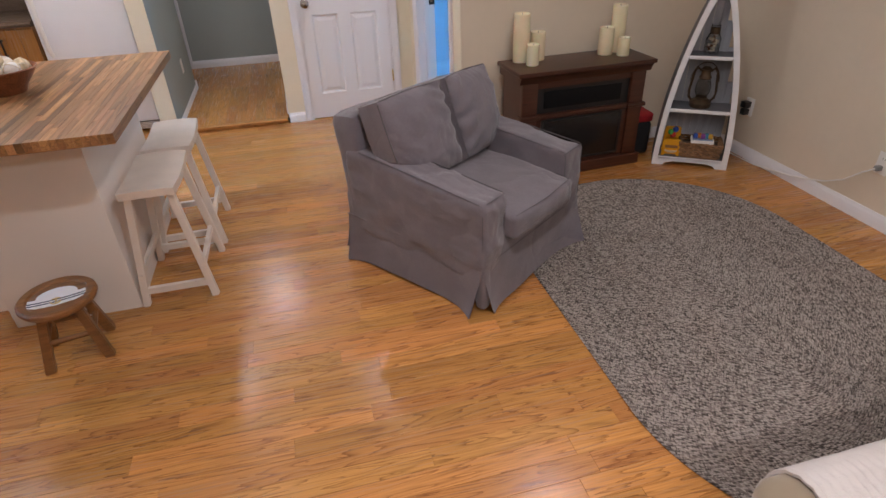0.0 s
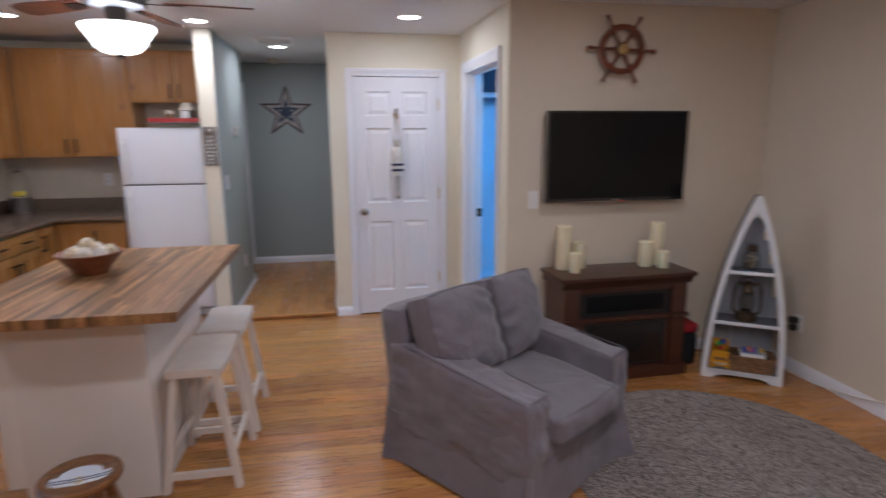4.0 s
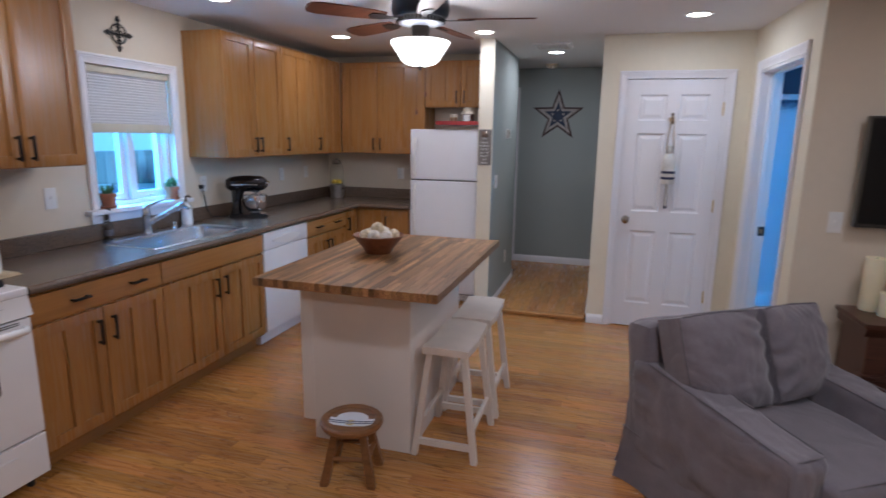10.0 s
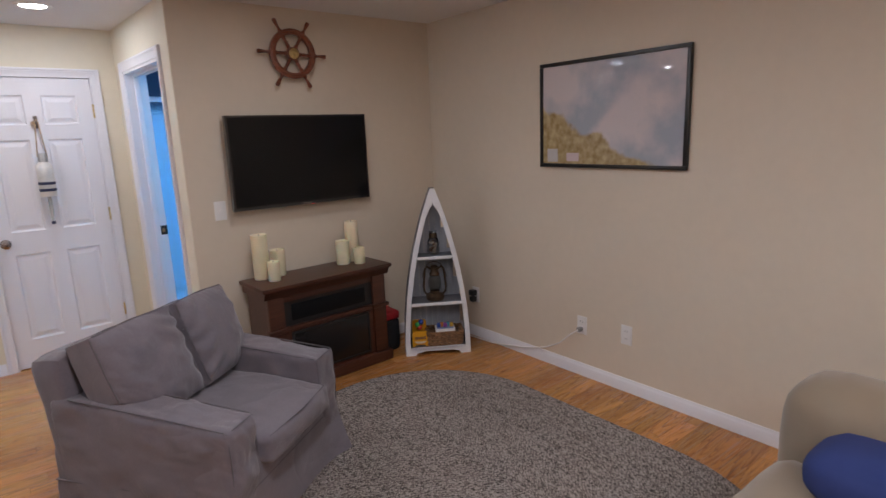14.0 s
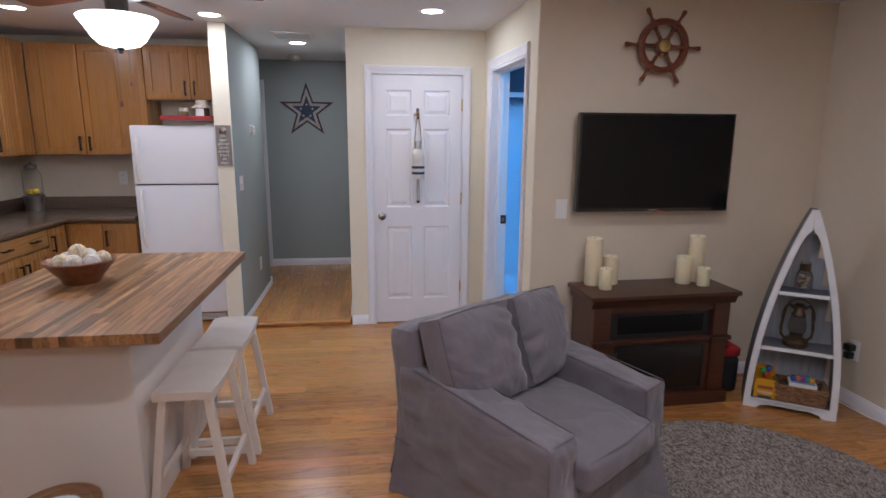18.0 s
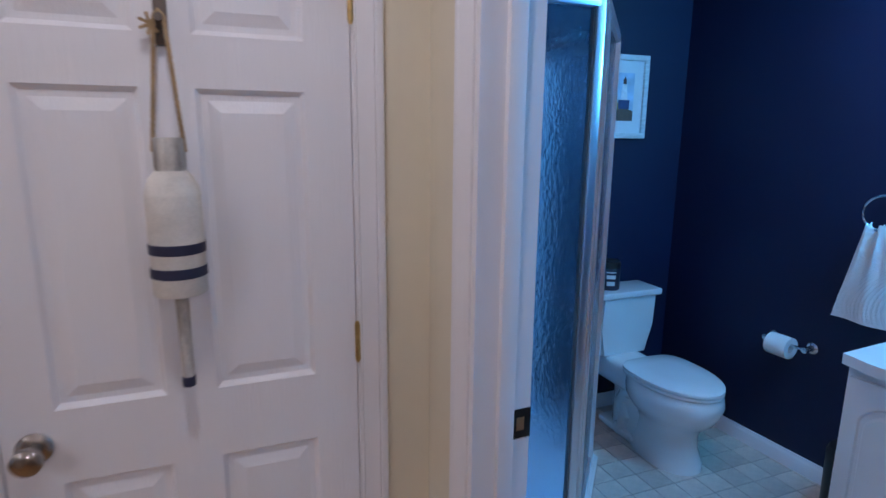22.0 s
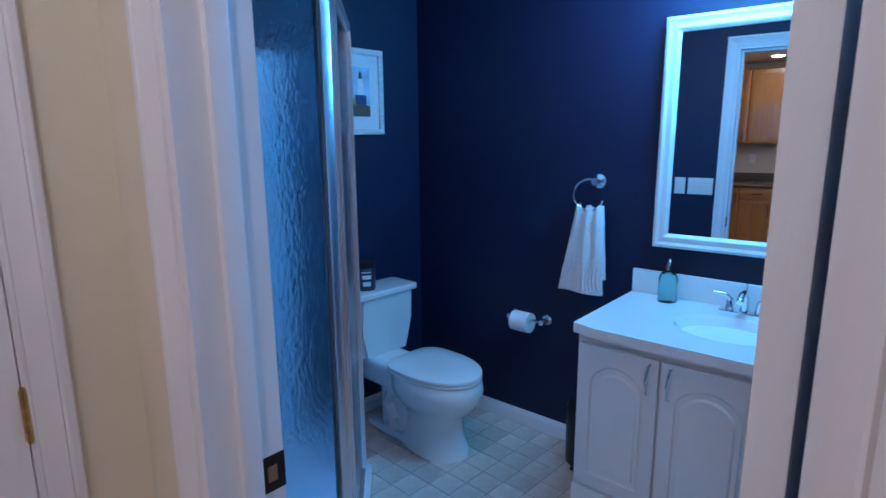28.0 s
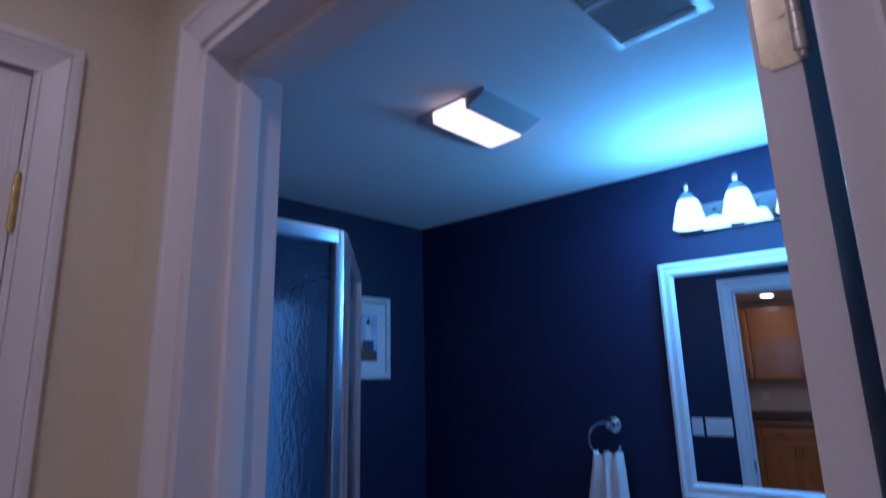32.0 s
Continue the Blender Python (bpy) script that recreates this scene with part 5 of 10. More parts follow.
# white saddle stools
def saddle_stool(x, y):
    t = thing("bar_stool", "white painted saddle-seat bar stool beside the island", "stool", "stools at the island", at=(x, y, 0), local=True)
    bm = bmesh.new()
    N, M = 18, 6
    top, bot = [], []
    for j in range(M + 1):
        ru, rl = [], []
        for i in range(N + 1):
            u, v = 2 * i / N - 1, 2 * j / M - 1
            xx, yy = 0.118 * v * (1 - 0.03 * u * u), 0.228 * u * (1 - 0.03 * v * v)
            z = 0.574 + 0.018 * u * u - 0.006 * (abs(v) ** 4 + abs(u) ** 8)
            ru.append(bm.verts.new((xx, yy, z)))
            rl.append(bm.verts.new((xx * 0.98, yy * 0.985, z - 0.036 + 0.010 * u * u * 0)))
        top.append(ru), bot.append(rl)
    for j in range(M):
        for i in range(N):
            bm.faces.new((top[j][i], top[j][i + 1], top[j + 1][i + 1], top[j + 1][i]))
            bm.faces.new((bot[j][i], bot[j + 1][i], bot[j + 1][i + 1], bot[j][i + 1]))
    for i in range(N):
        bm.faces.new((top[0][i], bot[0][i], bot[0][i + 1], top[0][i + 1])), bm.faces.new((top[M][i], top[M][i + 1], bot[M][i + 1], bot[M][i]))
    for j in range(M):
        bm.faces.new((top[j][0], top[j + 1][0], bot[j + 1][0], bot[j][0])), bm.faces.new((top[j][N], bot[j][N], bot[j + 1][N], top[j + 1][N]))
    part("seat", bm, STOOLP, t, smooth=50)
    P = {}
    for sx in (-1, 1):
        for sy in (-1, 1):
            a, b = Vector((sx * 0.155, sy * 0.205, 0)), Vector((sx * 0.085, sy * 0.175, 0.548))
            P[sx, sy] = (a, b)
            bm = bmesh.new()
            vs = []
            for p in (a, b):
                vs.append([bm.verts.new(p + Vector((dx * 0.0155, dy * 0.018, 0))) for dx, dy in ((-1, -1), (1, -1), (1, 1), (-1, 1))])
            bm.faces.new(vs[0][::-1]), bm.faces.new(vs[1])
            for i in range(4):
                bm.faces.new((vs[0][i], vs[0][(i + 1) % 4], vs[1][(i + 1) % 4], vs[1][i]))
            bmesh.ops.bevel(bm, geom=bm.edges[:], offset=0.003, segments=2, affect="EDGES")
            lg = part("leg", bm, STOOLP, t)
            pl = a.lerp(b, 0.30)
            part("plug", lathe(bmesh.new(), [(0.008, 0), (0.007, 0.003), (0, 0.004)], m=Matrix.Translation(pl + Vector((0, sy * 0.018, 0))) @ Euler((radians(-90 * sy), 0, 0)).to_matrix().to_4x4(), seg=12), STOOLP, lg)

    def rail(p, q, hh):
        bm = bmesh.new()
        d = (q - p).normalized()
        w = Vector((-d.y, d.x, 0)) * 0.010
        up = Vector((0, 0, hh))
        vs = [[bm.verts.new(c + sx * w + sz * up) for sx, sz in ((-1, -1), (1, -1), (1, 1), (-1, 1))] for c in (p, q)]
        bm.faces.new(vs[0][::-1]), bm.faces.new(vs[1])
        for i in range(4):
            bm.faces.new((vs[0][i], vs[0][(i + 1) % 4], vs[1][(i + 1) % 4], vs[1][i]))
        part("rail", bm, STOOLP, t)

    for sy in (-1, 1):
        rail(P[-1, sy][0].lerp(P[-1, sy][1], 0.14), P[1, sy][0].lerp(P[1, sy][1], 0.14), 0.016)
    for sx in (-1, 1):
        rail(P[sx, -1][0].lerp(P[sx, -1][1], 0.30), P[sx, 1][0].lerp(P[sx, 1][1], 0.30), 0.013)
    return t


s1 = saddle_stool(-0.088, 2.665)
copy_thing(s1, pose(-0.083, 3.16, 0, 0, 0, 1.0))

# little round stool with a sailor hat painted on its seat
ks = thing("step_stool", "small round brown wooden stool by the island", "stool", at=(-0.460, 2.203, 0), rz=12, local=True)
part("seat", lathe(bmesh.new(), [(0, 0.282), (0.105, 0.283), (0.112, 0.290), (0.135, 0.292), (0.143, 0.286), (0.145, 0.274), (0.138, 0.260), (0.0, 0.256)], seg=48), STOOLW, ks)
for k in range(4):
    a = radians(45 + 90 * k)
    p, q = Vector((0.155 * math.cos(a), 0.135 * math.sin(a), 0)), Vector((0.085 * math.cos(a), 0.085 * math.sin(a), 0.262))
    bm = bmesh.new()
    vs = [[bm.verts.new(c + Vector((dx * w, dy * w, 0))) for dx, dy in ((-1, -1), (1, -1), (1, 1), (-1, 1))] for c, w in ((p, 0.019), (q, 0.017))]
    bm.faces.new(vs[0][::-1]), bm.faces.new(vs[1])
    for i in range(4):
        bm.faces.new((vs[0][i], vs[0][(i + 1) % 4], vs[1][(i + 1) % 4], vs[1][i]))
    bmesh.ops.bevel(bm, geom=bm.edges[:], offset=0.004, segments=2, affect="EDGES")
    part("leg", bm, STOOLW, ks)
for k in range(4):
    a, b = radians(45 + 90 * k), radians(135 + 90 * k)
    f = 0.48
    pa = Vector((0.155 * math.cos(a), 0.135 * math.sin(a), 0)).lerp(Vector((0.085 * math.cos(a), 0.085 * math.sin(a), 0.262)), f)
    pb = Vector((0.155 * math.cos(b), 0.135 * math.sin(b), 0)).lerp(Vector((0.085 * math.cos(b), 0.085 * math.sin(b), 0.262)), f)
    part("stretcher", tube(bmesh.new(), [pa, pb], 0.012, 8), STOOLW, ks)
HATW, HATB = mat("hat_white", (0.78, 0.77, 0.75), 0.6, var=0.03), mat("hat_navy", (0.02, 0.025, 0.06), 0.6)
hat = [(-0.105, -0.035), (-0.07, -0.058), (0, -0.066), (0.07, -0.058), (0.105, -0.035), (0.102, 0.012), (0.075, 0.006)] + [(0.075 * math.cos(k * math.pi / 10), 0.012 + 0.055 * math.sin(k * math.pi / 10)) for k in range(1, 10)] + [(-0.075, 0.006), (-0.102, 0.012)]
hp = part("painted_hat", prism(bmesh.new(), hat, 0.2826, 0.2846), HATW, ks, "white sailor hat painted on the seat")
for yy in (-0.034, -0.018):
    bm = bmesh.new()
    prism(bm, [(0.104 * (2 * i / 10 - 1), yy - 0.010 * (1 - (2 * i / 10 - 1) ** 2)) for i in range(11)] + [(0.104 * (1 - 2 * i / 10), yy + 0.007 - 0.010 * (1 - (1 - 2 * i / 10) ** 2)) for i in range(11)], 0.2845, 0.2852)
    part("stripe", bm, HATB, hp, "navy stripe")
bm = bmesh.new()
tube(bm, [(0.0, -0.055, 0.286), (0.0, -0.012, 0.286)], 0.003, 6), tube(bm, [(-0.014, -0.02, 0.286), (0.014, -0.02, 0.286)], 0.003, 6)
tube(bm, [(-0.018, -0.042, 0.286), (-0.01, -0.055, 0.286), (0, -0.058, 0.286), (0.01, -0.055, 0.286), (0.018, -0.042, 0.286)], 0.003, 6)
part("anchor", bm, BRASS, hp, "gold anchor")

# television on a wall mount
tv = thing("television", "black flat television on a wall mount", "television", at=(2.36, 3.53, 1.13))
part("screen", B(1.892, 2.838, 3.5065, 3.510, 1.152, 1.702), SCREEN, tv, "dark glossy screen")
bm = bmesh.new()
box(bm, 1.876, 2.850, 3.509, 3.545, 1.132, 1.714, 0.006, 2)
for x0, x1, z0, z1 in ((1.876, 1.892, 1.132, 1.714), (2.838, 2.850, 1.132, 1.714), (1.892, 2.838, 1.132, 1.152), (1.892, 2.838, 1.702, 1.714)):
    box(bm, x0, x1, 3.502, 3.511, z0, z1)
part("bezel", bm, BLACKG, tv)
part("back_shell", B(1.98, 2.75, 3.543, 3.575, 1.18, 1.62, 0.02), BLACKP, tv)
bm = bmesh.new()
box(bm, 2.15, 2.60, 3.585, 3.599, 1.28, 1.55), box(bm, 2.2, 2.26, 3.57, 3.587, 1.39, 1.43), box(bm, 2.48, 2.54, 3.57, 3.587, 1.39, 1.43)
part("mount", bm, BLACKP, tv)
part("logo_plate", B(2.335, 2.395, 3.5005, 3.503, 1.137, 1.145), NICKEL, tv, "small grey brand plate")
part("standby_light", B(2.40, 2.41, 3.5, 3.503, 1.131, 1.134), glow("red_led", (1, 0.05, 0.03), 3), tv, "red standby light")

# ship's wheel
WX, WZ, WY = 2.368, 2.095, 3.54
sw_ = thing("ship_wheel", "red-brown wooden ship's wheel with a brass hub on the wall", "wall decoration", at=(WX, YTV, WZ))
RM = Matrix.Translation((WX, WY, WZ)) @ Euler((radians(90), 0, 0)).to_matrix().to_4x4() @ Matrix.Scale(0.967, 4)
part("rim", lathe(bmesh.new(), [(0.122, -0.014), (0.158, -0.014), (0.160, 0.0), (0.158, 0.016), (0.148, 0.018), (0.145, 0.022), (0.134, 0.022), (0.131, 0.018), (0.122, 0.016), (0.120, 0.0), (0.122, -0.014)], m=RM, seg=64), WHEELW, sw_)
for k in range(6):
    q_ = RM @ Euler((0, 0, radians(60 * k - 2))).to_matrix().to_4x4() @ Euler((0, radians(90), 0)).to_matrix().to_4x4()
    part("spoke", lathe(bmesh.new(), [(0, 0.02), (0.012, 0.022), (0.012, 0.05), (0.015, 0.055), (0.010, 0.065), (0.013, 0.08), (0.009, 0.095), (0.014, 0.112), (0.014, 0.165), (0.009, 0.172), (0.008, 0.18), (0.010, 0.20), (0.014, 0.225), (0.013, 0.238), (0.0, 0.245)], m=q_, seg=14), WHEELW, sw_)
part("hub", lathe(bmesh.new(), [(0.042, -0.02), (0.042, 0.02), (0.02, 0.024), (0, 0.024)], m=RM, seg=32), WHEELW, sw_)
part("hub_plate", lathe(bmesh.new(), [(0.034, 0.022), (0.034, 0.028), (0.016, 0.032), (0.012, 0.028), (0, 0.028)], m=RM, seg=32), BRASS, sw_, "polished brass hub plate")
part("hanger", B(WX - 0.02, WX + 0.02, WY + 0.012, YTV, WZ - 0.02, WZ + 0.02), WHEELW, sw_)

# electric fireplace
fp = thing("electric_fireplace", "dark mahogany mantel with an electric fireplace", "fireplace", at=(2.325, 3.36, 0), rz=2.5, local=True)
FW = 0.455
TZ = 0.70
part("mantel_top", B(-FW - 0.01, FW + 0.01, -0.195, 0.165, TZ - 0.026, TZ, 0.007, 3), MAHOG, fp)
bm = bmesh.new()
prism(bm, [(-0.185, TZ - 0.026), (-0.17, TZ - 0.05), (-0.16, TZ - 0.075), (0.155, TZ - 0.075), (0.155, TZ - 0.026)], -FW + 0.005, FW - 0.005, YZ)
part("cornice", bm, MAHOG, fp)
for s in (-1, 1):
    part("side_panel", B(min(s * 0.40, s * 0.425), max(s * 0.40, s * 0.425), -0.12, 0.15, 0.05, TZ - 0.075), MAHOG, fp)
    part("pilaster", B(min(s * 0.325, s * 0.425), max(s * 0.325, s * 0.425), -0.155, -0.115, 0.07, TZ - 0.075, 0.004), MAHOG, fp)
    part("bracket", B(min(s * 0.31, s * 0.44), max(s * 0.31, s * 0.44), -0.175, -0.11, 0.40, 0.425, 0.006, 3), MAHOG, fp)
part("shelf_rail", B(-0.32, 0.32, -0.16, -0.11, 0.40, 0.425, 0.005, 3), MAHOG, fp)
part("plinth", B(-0.45, 0.45, -0.175, 0.15, 0.0, 0.075, 0.008, 3), MAHOG, fp)
part("top_rail", B(-0.325, 0.325, -0.145, -0.115, 0.585, TZ - 0.07, 0.003), MAHOG, fp)
part("media_niche", B(-0.325, 0.325, -0.13, 0.14, 0.425, 0.59), BLACKP, fp, "black open niche front")
part("heater_vent", B(-0.27, 0.27, -0.136, -0.128, 0.455, 0.56, 0.003), mat("matt_black_vent", (0.006, 0.006, 0.007), 0.5, var=0.1, spec=0.15), fp, "dark gloss control strip")
part("firebox_frame", B(-0.325, 0.325, -0.14, 0.14, 0.075, 0.40, 0.003), MAHOG, fp)
fbg = part("firebox_glass", B(-0.275, 0.275, -0.148, -0.138, 0.105, 0.375, 0.002), mat("dull_firebox_glass", (0.012, 0.010, 0.010), 0.22, var=0.1, spec=0.4), fp, "black firebox glass")
bm = bmesh.new()
for z in (0.10, 0.378):
    box(bm, -0.285, 0.285, -0.152, -0.14, z - 0.007, z + 0.007, 0.002)
for x in (-0.28, 0.28):
    box(bm, x - 0.007, x + 0.007, -0.152, -0.14, 0.10, 0.378, 0.002)
part("glass_trim", bm, BLACKP, fbg)
part("back_board", B(-0.42, 0.42, 0.15, 0.158, 0.05, TZ - 0.075), MAHOG, fp)


def candle(x, y, r, h, label):
    t = thing("pillar_candle", label, "candle", "candles on the mantel", at=(x, y, TZ))
    part("wax", lathe(bmesh.new(), [(0, 0), (r - 0.002, 0), (r, 0.003), (r, h - 0.004), (r - 0.003, h), (r - 0.008, h - 0.001), (r - 0.012, h - 0.009), (0, h - 0.011)], (x, y, TZ), 28), WAX, t)
    part("wick", cyl(bmesh.new(), (x, y, TZ + h - 0.012), (x + 0.001, y, TZ + h + 0.002), 0.0015, seg=6), BLACKP, t)


for cx, cy, cr, ch, lb in ((1.985, 3.44, 0.050, 0.285, "tall ivory pillar candle on the mantel"), (2.10, 3.45, 0.047, 0.17, "medium ivory pillar candle on the mantel"), (2.02, 3.33, 0.038, 0.125, "short ivory pillar candle on the mantel"),
                           (2.655, 3.46, 0.047, 0.285, "tall ivory pillar candle on the mantel"), (2.555, 3.42, 0.047, 0.165, "medium ivory pillar candle on the mantel"), (2.645, 3.35, 0.038, 0.11, "short ivory pillar candle on the mantel")):
    candle(cx, cy, cr, ch, lb)

# red and black bag between fireplace and shelf
bg_ = thing("tool_bag", "red and black soft bag on the floor", "bag", at=(2.86, 3.42, 0))
part("body", softbox(bmesh.new(), (2.86, 3.42, 0.12), (0.075, 0.10, 0.12), 0.03, 7, 0.01, 0.006, 3), mat("black_nylon", (0.012, 0.012, 0.014), 0.7, var=0.2, scale=30), bg_)
part("lid", softbox(bmesh.new(), (2.86, 3.42, 0.265), (0.078, 0.10, 0.035), 0.02, 7, 0.008, 0.006, 4), mat("red_nylon", (0.35, 0.012, 0.018), 0.7, var=0.15, scale=30), bg_, "red lid")
part("strap", tube(bmesh.new(), [(2.82, 3.36, 0.29), (2.82, 3.36, 0.33), (2.84, 3.42, 0.345), (2.85, 3.47, 0.33), (2.85, 3.47, 0.29)], 0.01), BLACKP, bg_)

# boat-shaped shelf
bs = thing("boat_shelf", "white and grey boat-shaped corner bookshelf", "bookshelf", at=(3.06, 3.035, 0), rz=-33, local=True)
GREYIN = mat("grey_shelf_interior", (0.13, 0.13, 0.145), 0.6, var=0.12, scale=6, bump=0.1, bscale=40, stretch=(6, 6, 0.6))
BSW = mat("white_shelf_paint", (0.76, 0.76, 0.78), 0.5, var=0.05, scale=12, bump=0.04)
BH = 1.195
hw = lambda z: 0.231 * max(0.0, 1 - (z / (BH + 0.03)) ** 2) ** 0.96 + 0.003
dp = lambda z: 0.235 - 0.13 * (z / BH) ** 1.6
NZ = 52
zs = [BH * i / NZ for i in range(NZ + 1)]
for s in (-1, 1):
    bm = bmesh.new()
    prev = None
    for z in zs:
        w = hw(z)
        i_ = max(0.0005, (w - 0.034) * max(0.0, 1 - max(0.0, (z - 0.99) / 0.092) ** 2.4) ** 0.5)
        r_ = [bm.verts.new((s * w, -0.004, z)), bm.verts.new((s * i_, -0.004, z)), bm.verts.new((s * i_, 0.016, z)), bm.verts.new((s * w, 0.016, z))]
        if prev:
            for i in range(4):
                bm.faces.new((prev[i], prev[(i + 1) % 4], r_[(i + 1) % 4], r_[i]))
        else:
            bm.faces.new(r_)
        prev = r_
    bm.faces.new(prev[::-1])
    part("front_stile", bm, BSW, bs)
    bm = bmesh.new()
    prev = None
    for z in zs:
        w = hw(z)
        r_ = [bm.verts.new((s * w, 0.016, z)), bm.verts.new((s * max(0.001, w - 0.014), 0.016, z)), bm.verts.new((s * max(0.001, w - 0.014), dp(z), z)), bm.verts.new((s * w, dp(z), z))]
        if prev:
            for i in range(4):
                bm.faces.new((prev[i], prev[(i + 1) % 4], r_[(i + 1) % 4], r_[i]))
        else:
            bm.faces.new(r_)
        prev = r_
    bm.faces.new(prev[::-1])
    part("hull_side", bm, GREYIN, bs, "dark grey painted hull side")
for x0, x1 in [(-0.23 + 0.46 * i / 11, -0.23 + 0.46 * (i + 1) / 11) for i in range(11)]:
    bm = bmesh.new()
    zt = BH
    xm = max(abs(x0), abs(x1))
    while zt > 0.1 and hw(zt) < xm + 0.004:
        zt -= 0.01
    for dx0, dx1 in ((x0 + 0.001, x1 - 0.001),):
        vs = [bm.verts.new((x, y_, z)) for z in (0.05, zt) for x, y_ in ((dx0, dp(z) - 0.012), (dx1, dp(z) - 0.012), (dx1, dp(z) - 0.002), (dx0, dp(z) - 0.002))]
        for f_ in ((0, 1, 2, 3), (7, 6, 5, 4), (0, 4, 5, 1), (1, 5, 6, 2), (2, 6, 7, 3), (3, 7, 4, 0)):
            bm.faces.new([vs[i] for i in f_])
    part("back_board", bm, mat("light_grey_back_board", (0.36, 0.37, 0.40), 0.6, var=0.15, scale=7, stretch=(4, 4, 0.5)) if "light_grey_back_board" not in MATS else MATS["light_grey_back_board"], bs, smooth=0)
for z in (0.055, 0.385, 0.72):
    w = hw(z) - 0.015
    sh = part("shelf", B(-w, w, 0.012, dp(z) - 0.013, z - 0.016, z), GREYIN, bs, "dark grey shelf board")
    part("shelf_edge", B(-w + 0.02, w - 0.02, -0.003, 0.013, z - 0.018, z + 0.002, 0.002), BSW, sh, "white shelf edge")
bm = bmesh.new()
prism(bm, [(-0.2, 0.055), (-0.2, 0.0), (-0.165, 0.0), (-0.15, 0.018), (-0.10, 0.03), (0.10, 0.03), (0.15, 0.018), (0.165, 0.0), (0.2, 0.0), (0.2, 0.055)], -0.014, 0.003, XZ)
part("plinth_board", bm, BSW, bs)


def on_shelf(name, label, cat, x, y, z):
    p = pose(3.06, 3.035, 0, 0, 0, -33) @ Vector((x, y, z))
    return thing(name, label, cat, at=tuple(p), rz=-33, local=True)


# lantern
ln_ = on_shelf("hurricane_lantern", "rusty metal hurricane lantern on the shelf", "lantern", 0.0, 0.10, 0.385)
RUST = mat("dark_brass_rust", (0.085, 0.055, 0.032), 0.5, 0.6, var=0.35, scale=25, bump=0.1)
part("tank", lathe(bmesh.new(), [(0, 0), (0.062, 0), (0.066, 0.01), (0.066, 0.03), (0.052, 0.045), (0.034, 0.05), (0.034, 0.065), (0, 0.066)], seg=32), RUST, ln_)
part("globe", lathe(bmesh.new(), [(0.03, 0.066), (0.044, 0.09), (0.048, 0.12), (0.042, 0.155), (0.03, 0.18), (0.028, 0.18), (0.040, 0.155), (0.046, 0.12), (0.042, 0.09), (0.028, 0.066)], seg=28), glass("lantern_glass", (0.85, 0.85, 0.82), 0.12), ln_, "smoky glass globe")
part("cap", lathe(bmesh.new(), [(0.036, 0.18), (0.038, 0.19), (0.028, 0.205), (0.026, 0.235), (0.032, 0.24), (0.02, 0.252), (0, 0.255)], seg=24), RUST, ln_)
for s in (-1, 1):
    part("side_tube", tube(bmesh.new(), [(s * 0.05, 0, 0.03), (s * 0.075, 0, 0.06), (s * 0.08, 0, 0.10), (s * 0.068, 0, 0.22), (s * 0.05, 0, 0.245), (s * 0.028, 0, 0.225)], 0.008), RUST, ln_)
part("bail", tube(bmesh.new(), [(0.085 * math.cos(k * math.pi / 10), 0.004, 0.16 + 0.12 * math.sin(k * math.pi / 10)) for k in range(11)], 0.0025, 6), RUST, ln_)
# jar of shells
jr = on_shelf("shell_jar", "glass bottle filled with sea shells", "jar", 0.0, 0.09, 0.72)
part("glass", lathe(bmesh.new(), [(0.04, 0), (0.043, 0.006), (0.043, 0.09), (0.03, 0.115), (0.024, 0.125), (0.026, 0.165), (0.028, 0.17), (0.023, 0.168), (0.021, 0.125), (0.040, 0.088), (0.040, 0.008), (0, 0.006)], seg=28), glass("clear_jar_glass", (0.92, 0.93, 0.93), 0.02), jr)
rq = random.Random(8)
for k in range(22):
    bm = bmesh.new()
    a_ = rq.uniform(0, 6.28)
    r_ = rq.uniform(0.004, 0.027)
    z_ = 0.018 + 0.0035 * k
    bmesh.ops.create_icosphere(bm, subdivisions=1, radius=rq.uniform(0.008, 0.013), matrix=Matrix.Translation((r_ * math.cos(a_), r_ * math.sin(a_), z_)) @ Matrix.Diagonal((1, 0.7, 0.8, 1)))
    part("shell", bm, MATS["cream_ball"] if k % 3 else mat("brown_shell", (0.28, 0.14, 0.09), 0.5) if "brown_shell" not in MATS else MATS["brown_shell"], jr)
part("cork_wrap", lathe(bmesh.new(), [(0.0275, 0.12), (0.029, 0.125), (0.0285, 0.15), (0.0275, 0.155)], seg=24), RUST, jr)
# yellow toy
YEL = mat("yellow_plastic", (0.70, 0.33, 0.015), 0.4, var=0.05)
ty = on_shelf("toy_workbench", "yellow plastic ball-drop toy on the bottom shelf", "toy", -0.125, 0.075, 0.055)
bm = bmesh.new()
prism(bm, [(-0.058, 0), (-0.04, 0), (-0.035, 0.012), (0.035, 0.012), (0.04, 0), (0.058, 0), (0.056, 0.10), (0.045, 0.115), (-0.045, 0.115), (-0.056, 0.10)], 0.0, 0.012, XZ @ Matrix.Translation((0, 0, 0.03)))
part("front", bm, YEL, ty)
bm = bmesh.new()
prism(bm, [(-0.058, 0), (0.058, 0), (0.05, 0.16), (0.04, 0.17), (-0.04, 0.17), (-0.05, 0.16)], 0.0, 0.012, XZ @ Matrix.Translation((0, 0, -0.07)))
part("back", bm, YEL, ty)
part("slot", B(-0.04, 0.04, -0.044, -0.042, 0.055, 0.075, 0.001), mat("brown_wood_slot", (0.25, 0.12, 0.05), 0.5), ty, "wooden slot")
